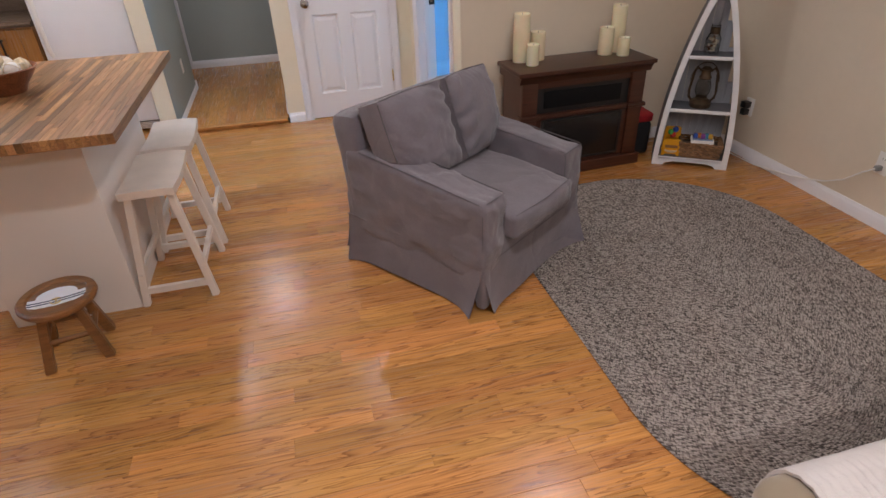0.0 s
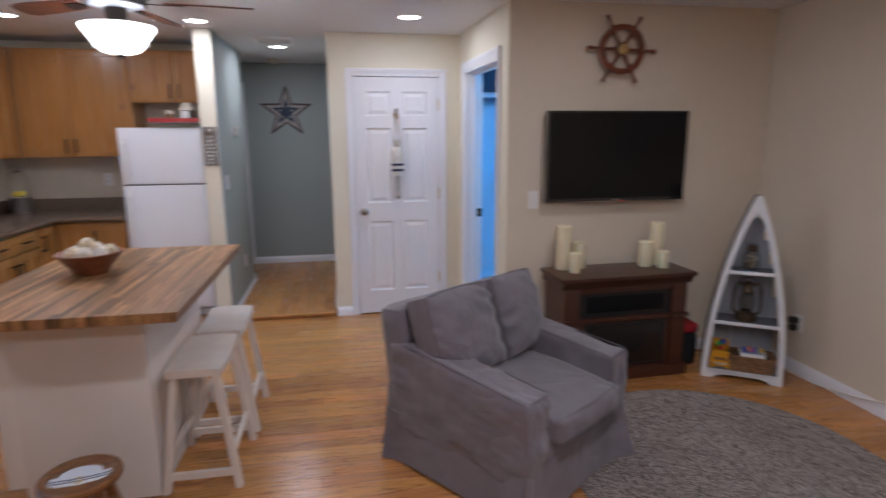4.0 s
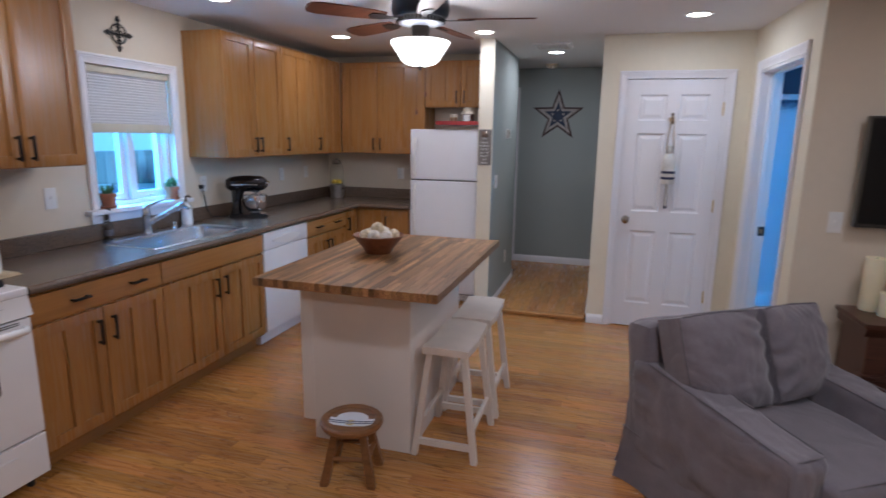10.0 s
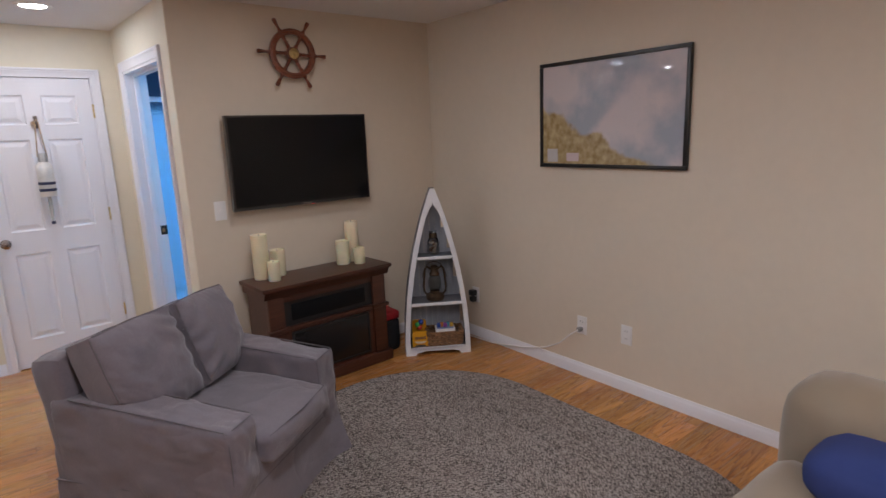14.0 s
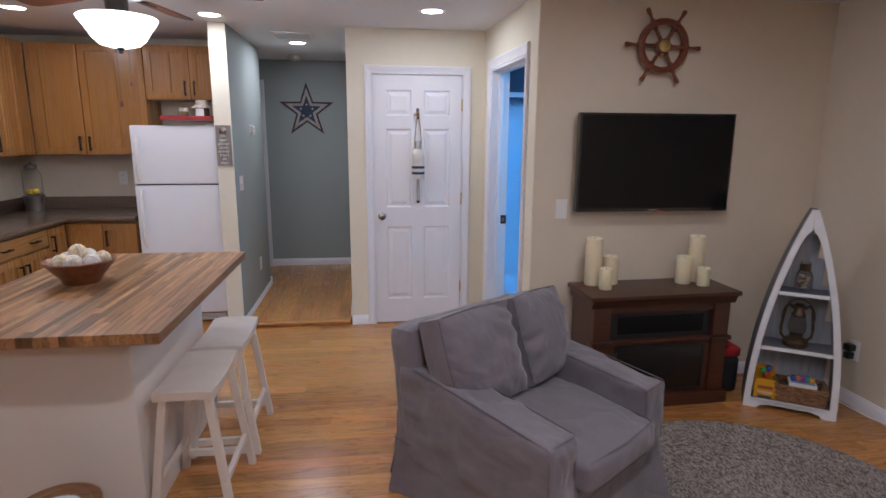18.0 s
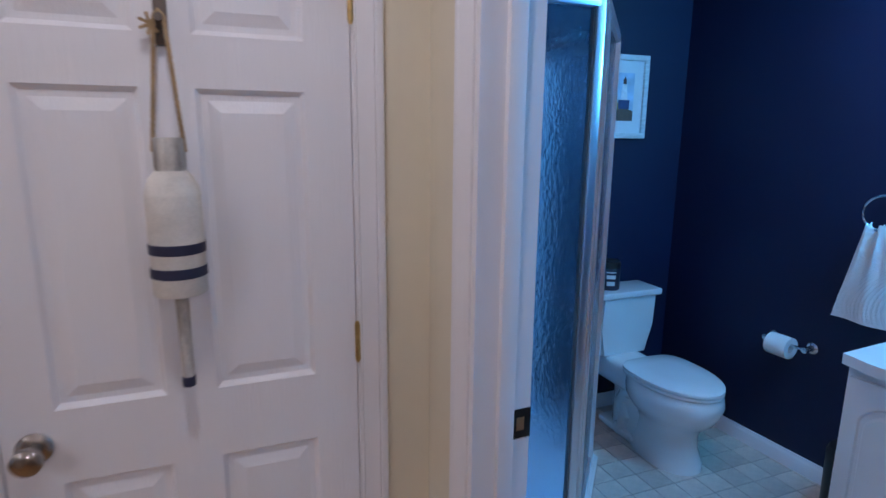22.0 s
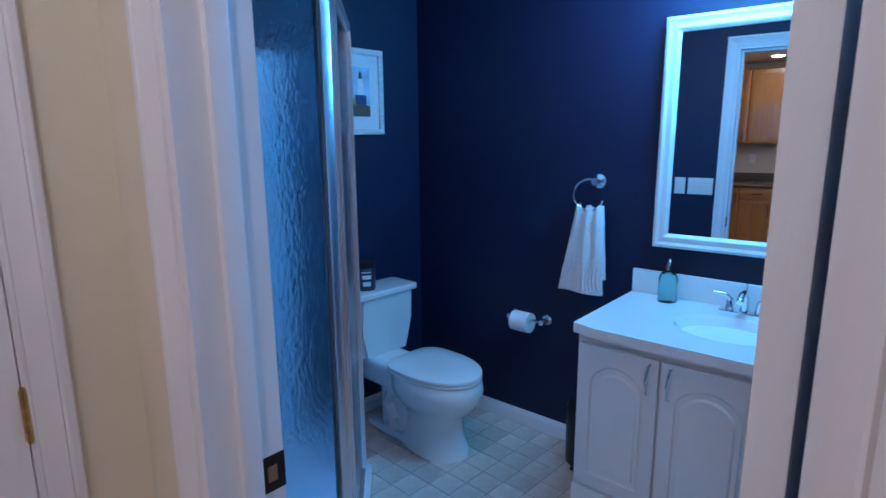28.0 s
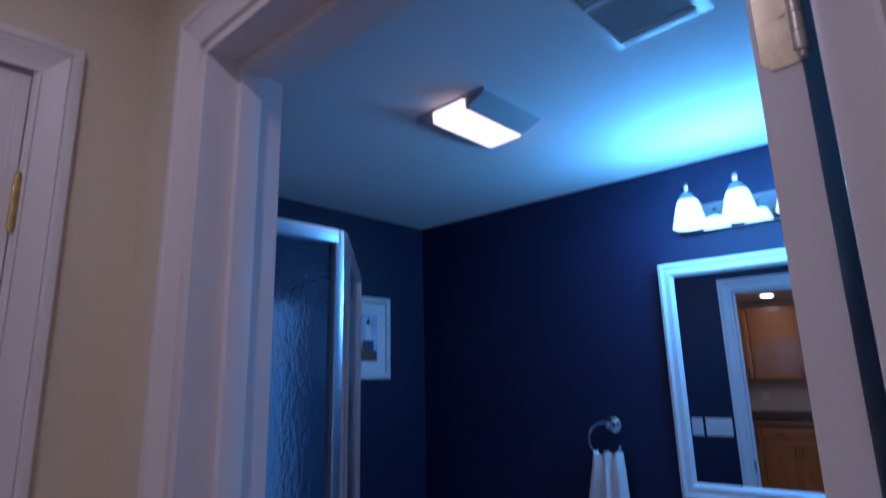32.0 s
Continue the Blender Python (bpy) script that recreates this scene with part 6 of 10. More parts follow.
part("tray", lathe(bmesh.new(), [(0, 0.03), (0.04, 0.032), (0.042, 0.045), (0.036, 0.04), (0, 0.038)], (0, -0.03, 0.0), 20), mat("cream_plastic", (0.65, 0.55, 0.42), 0.4), ty)
for cx_, cz_, cc in ((0, 0.125, (0.55, 0.05, 0.03)), (-0.015, 0.145, (0.05, 0.35, 0.06)), (0.012, 0.165, (0.03, 0.08, 0.4))):
    bm = bmesh.new()
    bmesh.ops.create_icosphere(bm, subdivisions=2, radius=0.02, matrix=Matrix.Translation((cx_, 0.02, cz_)))
    part("ball", bm, mat("toy_ball", cc, 0.4), ty, "coloured ball")
# wicker basket with toys
WICK = wood("brown_wicker", (0.12, 0.055, 0.022), (0.30, 0.16, 0.075), 0, 0.6, 2.0, 0.35, island=True)
bk = on_shelf("wicker_basket", "brown woven wicker basket on the bottom shelf", "basket", 0.055, 0.095, 0.055)
part("floor_mat", B(-0.115, 0.115, -0.07, 0.07, 0.0, 0.008), WICK, bk)
bm = bmesh.new()
for r_ in range(6):
    z = 0.014 + 0.017 * r_
    pts = []
    for i in range(56):
        u = i / 56 * 4
        e, f_ = int(u), u % 1
        hx, hy = 0.117 + 0.002 * r_, 0.072 + 0.002 * r_
        c4 = [(-hx, -hy), (hx, -hy), (hx, hy), (-hx, hy)]
        p = Vector(c4[e]).lerp(Vector(c4[(e + 1) % 4]), f_)
        wv_ = 0.004 * (1 if (i + r_) % 2 else -1)
        pts.append((p.x * (1 + wv_ / 0.117), p.y * (1 + wv_ / 0.07), z))
    tube(bm, pts, 0.0085, 6, True)
part("weave", bm, WICK, bk)
part("inner_wall", B(-0.11, 0.11, -0.064, 0.064, 0.008, 0.075), mat("basket_fill", (0.10, 0.06, 0.04), 0.8), bk, "dark basket filling")
pb = on_shelf("picture_book", "white cardboard picture book in the basket", "book", 0.06, 0.08, 0.155)
part("cover", B(-0.07, 0.07, -0.05, 0.05, 0.0, 0.022, 0.002), PLASTW, pb)
part("print", B(-0.06, 0.06, -0.045, 0.045, 0.022, 0.0235), mat("book_print", (0.25, 0.30, 0.45), 0.5, var=0.5, scale=30), pb, "coloured cover print")
rq = random.Random(2)
for k, cc in enumerate(((0.03, 0.08, 0.35), (0.55, 0.18, 0.03), (0.25, 0.06, 0.30), (0.05, 0.25, 0.35), (0.6, 0.35, 0.05))):
    tb = on_shelf("toy_block", "small coloured plastic toy in the basket", "toy", 0.015 + 0.023 * k, 0.075 + 0.012 * (k % 2), 0.1775)
    part("body", softbox(bmesh.new(), (0, 0, 0.016), (0.014, 0.016, 0.016), 0.008, 3), mat("toy_plastic", cc, 0.4), tb)

# framed chart on the east wall
MY0, MY1, MZB, MZT = 1.472, 2.448, 1.328, 1.952
mpf = thing("framed_chart", "framed nautical chart under glass in a thin black frame", "picture", at=(XR, 1.96, 1.64))
for nm, y0, y1, z0, z1 in (("frame_rail", MY0, MY1, MZB, MZB + 0.022), ("frame_rail", MY0, MY1, MZT - 0.022, MZT), ("frame_stile", MY0, MY0 + 0.022, MZB + 0.022, MZT - 0.022), ("frame_stile", MY1 - 0.022, MY1, MZB + 0.022, MZT - 0.022)):
    part(nm, B(XR - 0.025, XR - 0.001, y0, y1, z0, z1, 0.003), mat("black_frame", (0.012, 0.011, 0.011), 0.35) if "black_frame" not in MATS else MATS["black_frame"], mpf)
cm = bpy.data.materials.new("chart_paper")
cm.use_nodes = True
t = cm.node_tree
b = t.nodes["Principled BSDF"]
co = t.nodes.new("ShaderNodeTexCoord")
sep = t.nodes.new("ShaderNodeSeparateXYZ")
t.links.new(co.outputs["Object"], sep.inputs[0])
nz = t.nodes.new("ShaderNodeTexNoise")
nz.inputs["Scale"].default_value, nz.inputs["Detail"].default_value = 5.0, 8
t.links.new(co.outputs["Object"], nz.inputs["Vector"])


def mnode(op, a, bb=None, cc=None):
    n_ = t.nodes.new("ShaderNodeMath")
    n_.operation = op
    for i_, v_ in enumerate((a, bb, cc)):
        if v_ is None:
            continue
        if isinstance(v_, (int, float)):
            n_.inputs[i_].default_value = v_
        else:
            t.links.new(v_, n_.inputs[i_])
    return n_.outputs[0]


# coast: land in the lower north part, running down towards the south
h_ = mnode("MULTIPLY_ADD", sep.outputs["Y"], 0.47, -0.15)
h_ = mnode("SUBTRACT", h_, sep.outputs["Z"])
h_ = mnode("ADD", h_, mnode("MULTIPLY_ADD", nz.outputs["Fac"], 0.24, -0.12))
land = t.nodes.new("ShaderNodeMapRange")
land.inputs["From Min"].default_value, land.inputs["From Max"].default_value = 0.0, 0.03
t.links.new(h_, land.inputs["Value"])
rp = t.nodes.new("ShaderNodeValToRGB")
rp.color_ramp.elements[0].position, rp.color_ramp.elements[0].color = 0.42, (0.36, 0.39, 0.45, 1)
rp.color_ramp.elements[1].position, rp.color_ramp.elements[1].color = 0.58, (0.62, 0.55, 0.55, 1)
nz2 = t.nodes.new("ShaderNodeTexNoise")
nz2.inputs["Scale"].default_value, nz2.inputs["Detail"].default_value = 2.6, 5
t.links.new(co.outputs["Object"], nz2.inputs["Vector"])
t.links.new(nz2.outputs["Fac"], rp.inputs["Fac"])
rl_ = t.nodes.new("ShaderNodeValToRGB")
rl_.color_ramp.elements[0].position, rl_.color_ramp.elements[0].color = 0.35, (0.30, 0.20, 0.07, 1)
rl_.color_ramp.elements[1].position, rl_.color_ramp.elements[1].color = 0.65, (0.52, 0.41, 0.22, 1)
nz3 = t.nodes.new("ShaderNodeTexNoise")
nz3.inputs["Scale"].default_value, nz3.inputs["Detail"].default_value = 22, 6
t.links.new(co.outputs["Object"], nz3.inputs["Vector"])
t.links.new(nz3.outputs["Fac"], rl_.inputs["Fac"])
mx = t.nodes.new("ShaderNodeMix")
mx.data_type = "RGBA"
t.links.new(land.outputs[0], mx.inputs["Factor"]), t.links.new(rp.outputs[0], mx.inputs["A"]), t.links.new(rl_.outputs[0], mx.inputs["B"])
t.links.new(mx.outputs["Result"], b.inputs["Base Color"])
b.inputs["Roughness"].default_value = 0.6
b.inputs["Coat Weight"].default_value, b.inputs["Coat Roughness"].default_value = 1.0, 0.02
bm = B(-0.004, 0.0, MY0 + 0.022 - 1.96, MY1 - 0.022 - 1.96, MZB + 0.022 - 1.64, MZT - 0.022 - 1.64)
ch_ = part("chart", bm, cm, mpf, "tan land and grey-blue sea under glass", smooth=0)
ch_.matrix_parent_inverse = Matrix.Identity(4)
ch_.location = (-0.012, 0, 0)
for y0, y1, z0, z1, cc in ((2.31, 2.39, 1.36, 1.44, (0.55, 0.53, 0.52)), (2.15, 2.24, 1.365, 1.415, (0.60, 0.50, 0.52))):
    part("inset_label", B(XR - 0.0185, XR - 0.0165, y0, y1, z0, z1), mat("chart_inset", cc, 0.5, coat=1.0), ch_).matrix_parent_inverse = Matrix.Translation((-XR + 0.012, -1.96, -1.64))

# outlets, switches
def plate(axis, face, a, z, kind, label, w=0.072, h=0.118):
    """Wall plate facing -x ('X'), +x ('x'), or -y ('y')."""
    t_ = thing("wall_outlet" if kind == "outlet" else "light_switch", label, "outlet" if kind == "outlet" else "light switch", at=((face, a, z) if axis in "xX" else (a, face, z)))
    s = -1 if axis == "X" else 1

    def bx(a0, a1, d0, d1, z0, z1, bev=0.0):
        if axis in "xX":
            return B(min(face + s * d0, face + s * d1), max(face + s * d0, face + s * d1), a0, a1, z0, z1, bev)
        return B(a0, a1, face - d1, face - d0, z0, z1, bev)

    part("plate", bx(a - w / 2, a + w / 2, 0.0, 0.006, z - h / 2, z + h / 2, 0.002), PLASTW, t_)
    if kind == "outlet":
        for dz in (-0.022, 0.022):
            soc = part("socket", bx(a - 0.017, a + 0.017, 0.005, 0.008, z + dz - 0.015, z + dz + 0.015, 0.002), PLASTW, t_)
            for da in (-0.007, 0.007):
                part("slot", bx(a + da - 0.0012, a + da + 0.0012, 0.0075, 0.0085, z + dz - 0.002, z + dz + 0.008), BLACKP, soc)
    else:
        n_ = max(1, round(w / 0.075))
        for k in range(n_):
            c_ = a + (k - (n_ - 1) / 2) * 0.046
            part("toggle", bx(c_ - 0.005, c_ + 0.005, 0.005, 0.014, z - 0.004, z + 0.012, 0.002), PLASTW, t_)
    return t_


plate("X", XR, 1.80, 0.352, "outlet", "white outlet on the beige wall")
ob = plate("X", XR, 2.12, 0.335, "outlet", "white outlet with a white cord plugged in")
plate("X", XR, 3.12, 0.336, "outlet", "white outlet with a black adapter behind the boat shelf")
plate("y", YTV, 1.822, 1.14, "switch", "white wall switch beside the television")
plate("y", YTV, 2.0, 0.30, "outlet", "white outlet behind the armchair")
plate("x", -0.39, 5.08, 1.18, "switch", "white double switch on the hall wall", 0.115)
plate("x", -0.39, 5.68, 0.37, "outlet", "white outlet low on the hall wall")
plate("x", XL, 2.41, 1.20, "switch", "white switch beside the kitchen window")
plate("x", XL, 1.80, 1.19, "outlet", "white outlet behind the utensil crock")
plate("x", XL, 3.66, 1.19, "outlet", "white outlet behind the mixer")
plate("x", XL, 4.75, 1.20, "outlet", "white outlet above the worktop")
plate("x", XL, 5.20, 1.20, "outlet", "white outlet above the worktop")
plate("y", YK, -1.55, 1.18, "outlet", "white outlet on the kitchen end wall")
ad = thing("power_adapter", "black power adapter plugged in behind the shelf", "adapter", at=(XR - 0.01, 3.12, 0.336))
part("block", B(XR - 0.055, XR - 0.0085, 3.10, 3.15, 0.335, 0.375, 0.006), BLACKP, ad)
part("second_block", B(XR - 0.05, XR - 0.0085, 3.105, 3.145, 0.285, 0.325, 0.006), BLACKP, ad)
cord = thing("extension_cord", "thin white cord drooping along the baseboard", "cord", at=(XR - 0.02, 2.12, 0.31))
part("plug", B(XR - 0.045, XR - 0.0085, 2.107, 2.133, 0.30, 0.326, 0.005), mat("grey_plug", (0.25, 0.25, 0.25), 0.5), cord)
part("cable", tube(bmesh.new(), [(XR - 0.045, 2.12, 0.313), (XR - 0.07, 2.16, 0.28), (XR - 0.06, 2.26, 0.19), (XR - 0.04, 2.38, 0.125), (XR - 0.035, 2.50, 0.085), (XR - 0.035, 2.62, 0.055), (XR - 0.035, 2.76, 0.03), (XR - 0.035, 2.92, 0.006), (XR - 0.05, 3.2, 0.005), (XR - 0.06, 3.5, 0.005)], 0.0045, 8), PLASTW, cord)

# braided oval rug
RXC, RYC, RA, RB_ = 2.35, 1.75, 0.765, 1.255
rug = thing("rug", "grey braided oval rug on the oak floor", "rug", at=(RXC, RYC, 0))
part("backing", prism(bmesh.new(), [(RXC + (RA - 0.004) * math.cos(k * math.pi / 48), RYC + math.copysign(RB_ - RA, 47.5 - k) + (RA - 0.004) * math.sin(k * math.pi / 48)) for k in range(96)], 0.0005, 0.0075), mat("rug_backing", (0.10, 0.09, 0.085), 0.95), rug)
BRAID = [mat("braid_cream", (0.46, 0.40, 0.36), 0.95, var=0.2, scale=120, fine=0.15), mat("braid_grey", (0.25, 0.208, 0.188), 0.95, var=0.25, scale=120, fine=0.15), mat("braid_dark", (0.085, 0.070, 0.062), 0.95, var=0.25, scale=120, fine=0.15)]
Mi = []
V, Fc = [], []
rr = random.Random(21)
BWD = RA / 49
k = 0
while RA - (k + 0.5) * BWD > 0.002:
    o = (k + 0.5) * BWD
    a_, hs = RA - o, RB_ - RA
    ph_ = rr.randrange(4)
    per = 2 * math.pi * a_ + 4 * hs
    n_ = 4 * max(2, int(per / 0.0048 / 4))
    tone = rr.choice((0, 0, 1, 2))
    for i in range(n_):
        d_ = per * i / n_
        if d_ < 2 * hs:
            cx, cy, tx, ty_ = RXC + a_, RYC - hs + d_, 0.0, 1.0
        elif d_ < 2 * hs + math.pi * a_:
            th = (d_ - 2 * hs) / a_
            cx, cy, tx, ty_ = RXC + a_ * math.cos(th), RYC + hs + a_ * math.sin(th), -math.sin(th), math.cos(th)
        elif d_ < 4 * hs + math.pi * a_:
            cx, cy, tx, ty_ = RXC - a_, RYC + hs - (d_ - 2 * hs - math.pi * a_), 0.0, -1.0
        else:
            th = math.pi + (d_ - 4 * hs - math.pi * a_) / a_
            cx, cy, tx, ty_ = RXC + a_ * math.cos(th), RYC - hs + a_ * math.sin(th), -math.sin(th), math.cos(th)
        nx, ny = ty_, -tx
        for s in (-1, 1):
            z1 = 0.0125 + rr.uniform(-0.001, 0.0012)
            n0 = len(V)
            L_, sl = 0.0026, 0.0056
            for (u, v, z) in ((-1, 0.0, 0.006), (1, 0.0, 0.006), (1, 1, 0.006), (-1, 1, 0.006), (-0.55, 0.12, z1), (0.55, 0.12, z1), (0.5, 0.86, z1 - 0.0015), (-0.5, 0.86, z1 - 0.0015)):
                q1, q2 = u * L_ + sl * (0.5 - v) * 2, s * v * BWD * 0.5
                V.append((cx + tx * q1 + nx * q2, cy + ty_ * q1 + ny * q2, z))
            Mi += [((0, 0, 1, 2), (0, 2, 0, 1), (0, 1, 2, 2))[tone][(i + (s > 0) + ph_) % 4] if rr.random() > 0.6 else rr.choice((0, 0, 1, 1, 2))] * 5
            Fc += [(n0 + 4, n0 + 5, n0 + 6, n0 + 7)] + [(n0 + i_, n0 + (i_ + 1) % 4, n0 + 4 + (i_ + 1) % 4, n0 + 4 + i_) for i_ in range(4)]
    k += 1
me = bpy.data.meshes.new("braid")
me.from_pydata(V, [], Fc)
for m_ in BRAID:
    me.materials.append(m_)
me.polygons.foreach_set("material_index", Mi)
br = new("braid", me)
br.parent, br.matrix_parent_inverse = rug, INV[rug]
br["kind"] = "stuff"

# sofa end with a throw
SUEDE = mat("tan_microsuede", (0.25, 0.19, 0.13), 0.85, var=0.08, scale=5, bump=0.06, bscale=300, sheen=0.4)
sf = thing("sofa", "tan microsuede sofa with a white throw on its seat", "sofa", at=(2.25, 0.2, 0))
part("base", softbox(bmesh.new(), (2.25, 0.14, 0.18), (0.80, 0.48, 0.13), 0.04, 8), SUEDE, sf)
for cx_ in (1.815, 2.415):
    part("seat_cushion", softbox(bmesh.new(), (cx_, 0.25, 0.365), (0.30 if cx_ > 2 else 0.345, 0.43, 0.085), 0.07, 12, 0.012, 0.006, 2), SUEDE, sf)
part("back", softbox(bmesh.new(), (2.25, -0.30, 0.52), (0.80, 0.14, 0.38), 0.09, 10, 0.01), SUEDE, sf)
for cx_ in (1.86, 2.55):
    part("back_cushion", softbox(bmesh.new(), (cx_, -0.13, 0.62), (0.34, 0.12, 0.24), 0.09, 10, 0.03, 0.008, 3), SUEDE, sf)
part("arm", softbox(bmesh.new(), (2.89, 0.16, 0.37), (0.155, 0.55, 0.32), 0.13, 12, 0.015, 0.006, 4), SUEDE, sf)
part("arm", softbox(bmesh.new(), (1.37, -0.22, 0.36), (0.12, 0.22, 0.30), 0.10, 10, 0.01, 0.006, 5), SUEDE, sf)
for fx in (1.55, 2.95):
    for fy in (-0.28, 0.6):
        part("foot", cyl(bmesh.new(), (fx, fy, 0), (fx, fy, 0.06), 0.025, 0.03, 12), BLACKP, sf)
THROW = mat("white_waffle_cotton", (0.56, 0.51, 0.49), 0.9, var=0.04, scale=8, bump=0.3, bscale=150)
bm = bmesh.new()
N, K = 112, 84
grid = []
for j in range(K + 1):
    row = []
    for i in range(N + 1):
        x = 1.56 + 0.62 * i / N + 0.008 * math.sin(j * 0.24)
        s_ = j / K * 0.95
        if s_ < 0.62:
            y_, z_ = -0.03 + s_, 0.462
        else:
            a_ = min(1.0, (s_ - 0.62) / 0.14)
            y_ = 0.59 + 0.105 * math.sin(a_ * math.pi / 2)
            z_ = 0.462 - 0.10 * (1 - math.cos(a_ * math.pi / 2)) - max(0, s_ - 0.76)
        e_ = abs(2 * i / N - 1)
        z_ += 0.005 * max(abs(math.sin(i * 0.75)), abs(math.sin(j * 1.0))) ** 6 + 0.010 * noise.noise(Vector((x * 6, s_ * 6, 0))) + 0.006
        row.append(bm.verts.new((x, y_, z_)))
    grid.append(row)
for j in range(K):
    for i in range(N):
        bm.faces.new((grid[j][i], grid[j][i + 1], grid[j + 1][i + 1], grid[j + 1][i]))
shell(bm, 0.008)
solid("throw_blanket", bm, THROW, "white waffle-weave throw spread over the sofa seat", "blanket")
bp_ = thing("throw_pillow", "navy blue throw pillow on the sofa", "pillow", at=(2.60, 0.36, 0.46))
part("cover", softbox(bmesh.new(), (2.60, 0.33, 0.52), (0.14, 0.20, 0.075), 0.06, 8, 0.02, 0.004, 2), mat("navy_cotton", (0.02, 0.035, 0.14), 0.9, var=0.1), bp_)

# ---- doors ----
def panel_door(t, axis_m, w, h, th, cols, rows, material):
    """A moulded panel door in local (x along, y depth, z up), face at y=0 towards -y."""
    bm = grid_frame([0] + [v for c in cols for v in c] + [w], [0] + [v for r in rows for v in r] + [h], [(2 * i + 1, 2 * j + 1) for i in range(len(cols)) for j in range(len(rows))], 0, th, lambda a_, d_, z_: (a_, d_, z_))
    bmesh.ops.transform(bm, matrix=axis_m, verts=bm.verts)
    slab = part("slab", bm, material, t, smooth=0)
    for c0, c1 in cols:
        for r0, r1 in rows:
            bm = bmesh.new()
            rings = []
            for ins, d in ((0, 0.0), (0.010, 0.011), (0.022, 0.011), (0.046, 0.003)):
                rings.append([bm.verts.new((x, d, z)) for x, z in ((c0 + ins, r0 + ins), (c1 - ins, r0 + ins), (c1 - ins, r1 - ins), (c0 + ins, r1 - ins))])
            for a, b in zip(rings, rings[1:]):
                for i in range(4):
                    bm.faces.new((a[i], a[(i + 1) % 4], b[(i + 1) % 4], b[i]))
            bm.faces.new(rings[-1])
            bk_ = [bm.verts.new((x, th - 0.002, z)) for x, z in ((c0, r0), (c1, r0), (c1, r1), (c0, r1))]
            bm.faces.new(bk_)
            for i in range(4):
                bm.faces.new((rings[0][i], rings[0][(i + 1) % 4], bk_[(i + 1) % 4], bk_[i]))
            bmesh.ops.transform(bm, matrix=axis_m, verts=bm.verts)
            part("raised_panel", bm, material, slab, smooth=0)
    return slab


def hinge(parent, x, y, z, metal=None):
    bm = bmesh.new()
    for k in range(5):
        cyl(bm, (x, y, z - 0.045 + 0.018 * k + 0.0005), (x, y, z - 0.045 + 0.018 * (k + 1) - 0.0005), 0.0062, seg=12)
    cyl(bm, (x, y, z - 0.05), (x, y, z + 0.05), 0.004, seg=10)
    return part("hinge", bm, metal or BRASS, parent, "worn brass hinge" if metal is None else "paint-smeared hinge")


cd = thing("door_closet", "white six-panel closet door, closed", "door", at=(1.05, YD, 0.0), kind="structure")
DM = Matrix.Translation((0.697, YD + 0.004, 0.010))
panel_door(cd, DM, 0.7062, 2.032, 0.034, [(0.095, 0.300), (0.398, 0.610)], [(0.205, 0.825), (0.985, 1.615), (1.715, 1.915)], DOORW)
for z in (0.315, 1.065, 1.815):
    hinge(cd, 1.4045, YD - 0.006, z)
KN = Matrix.Translation((0.752, YD + 0.004, 0.922)) @ Euler((radians(90), 0, 0)).to_matrix().to_4x4()
part("knob", lathe(bmesh.new(), [(0.033, 0), (0.033, 0.004), (0.028, 0.009), (0.014, 0.012), (0.012, 0.028), (0.022, 0.036), (0.028, 0.048), (0.027, 0.060), (0.018, 0.067), (0, 0.068)], m=KN, seg=32), NICKEL, cd, "aged nickel door knob")

# buoy hung from a hook on the closet door
hk = thing("wall_hook", "dark wooden hook on the closet door", "hook", at=(1.045, YD, 1.74))
part("plate", B(1.035, 1.058, YD - 0.014, YD + 0.004, 1.70, 1.785, 0.004), mat("dark_hook_wood", (0.10, 0.075, 0.06), 0.6, var=0.2, scale=20), hk)
part("peg", cyl(bmesh.new(), (1.046, YD - 0.012, 1.735), (1.046, YD - 0.05, 1.745), 0.008), MATS["dark_hook_wood"], hk)
by = thing("lobster_buoy", "white wooden buoy with two navy stripes hanging on a rope", "buoy", at=(1.045, 4.835, 1.23))
bc_ = (1.045, 4.835)
BUOYW = mat("worn_white_paint", (0.68, 0.65, 0.60), 0.75, var=0.16, scale=14, bump=0.10, bscale=110, fine=0.06)
ridge = [(0.0492 + 0.0012 * (i % 2), 1.31 + 0.0042 * i) for i in range(29)]
BUOYG = mat("weathered_grey_paint", (0.44, 0.42, 0.39), 0.8, var=0.45, scale=22, bump=0.25, bscale=60, stretch=(2, 2, 0.5), fine=0.15)
part("float", lathe(bmesh.new(), [(0, 1.232), (0.047, 1.232), (0.0495, 1.236)] + ridge + [(0.047, 1.44), (0.040, 1.457), (0.028, 1.47), (0, 1.472)], (*bc_, 0), 40), BUOYW, by)
part("neck", lathe(bmesh.new(), [(0.027, 1.469), (0.027, 1.475), (0.0285, 1.478), (0.027, 1.527), (0.0255, 1.531), (0, 1.531)], (*bc_, 0), 32), BUOYG, by, "weathered grey neck")
for z in (1.268, 1.314):
    part("stripe", lathe(bmesh.new(), [(0.0503, z), (0.0513, z + 0.001), (0.0513, z + 0.019), (0.0503, z + 0.02)], (*bc_, 0), 40), mat("navy_paint", (0.018, 0.022, 0.06), 0.6, var=0.15, scale=30) if "navy_paint" not in MATS else MATS["navy_paint"], by, "navy painted stripe")
bm = bmesh.new()
cyl(bm, (1.045, 4.835, 1.235), (1.045, 4.838, 1.055), 0.0125, 0.0115, 12)
part("spindle", bm, BUOYG, by, "chipped grey-white spindle")
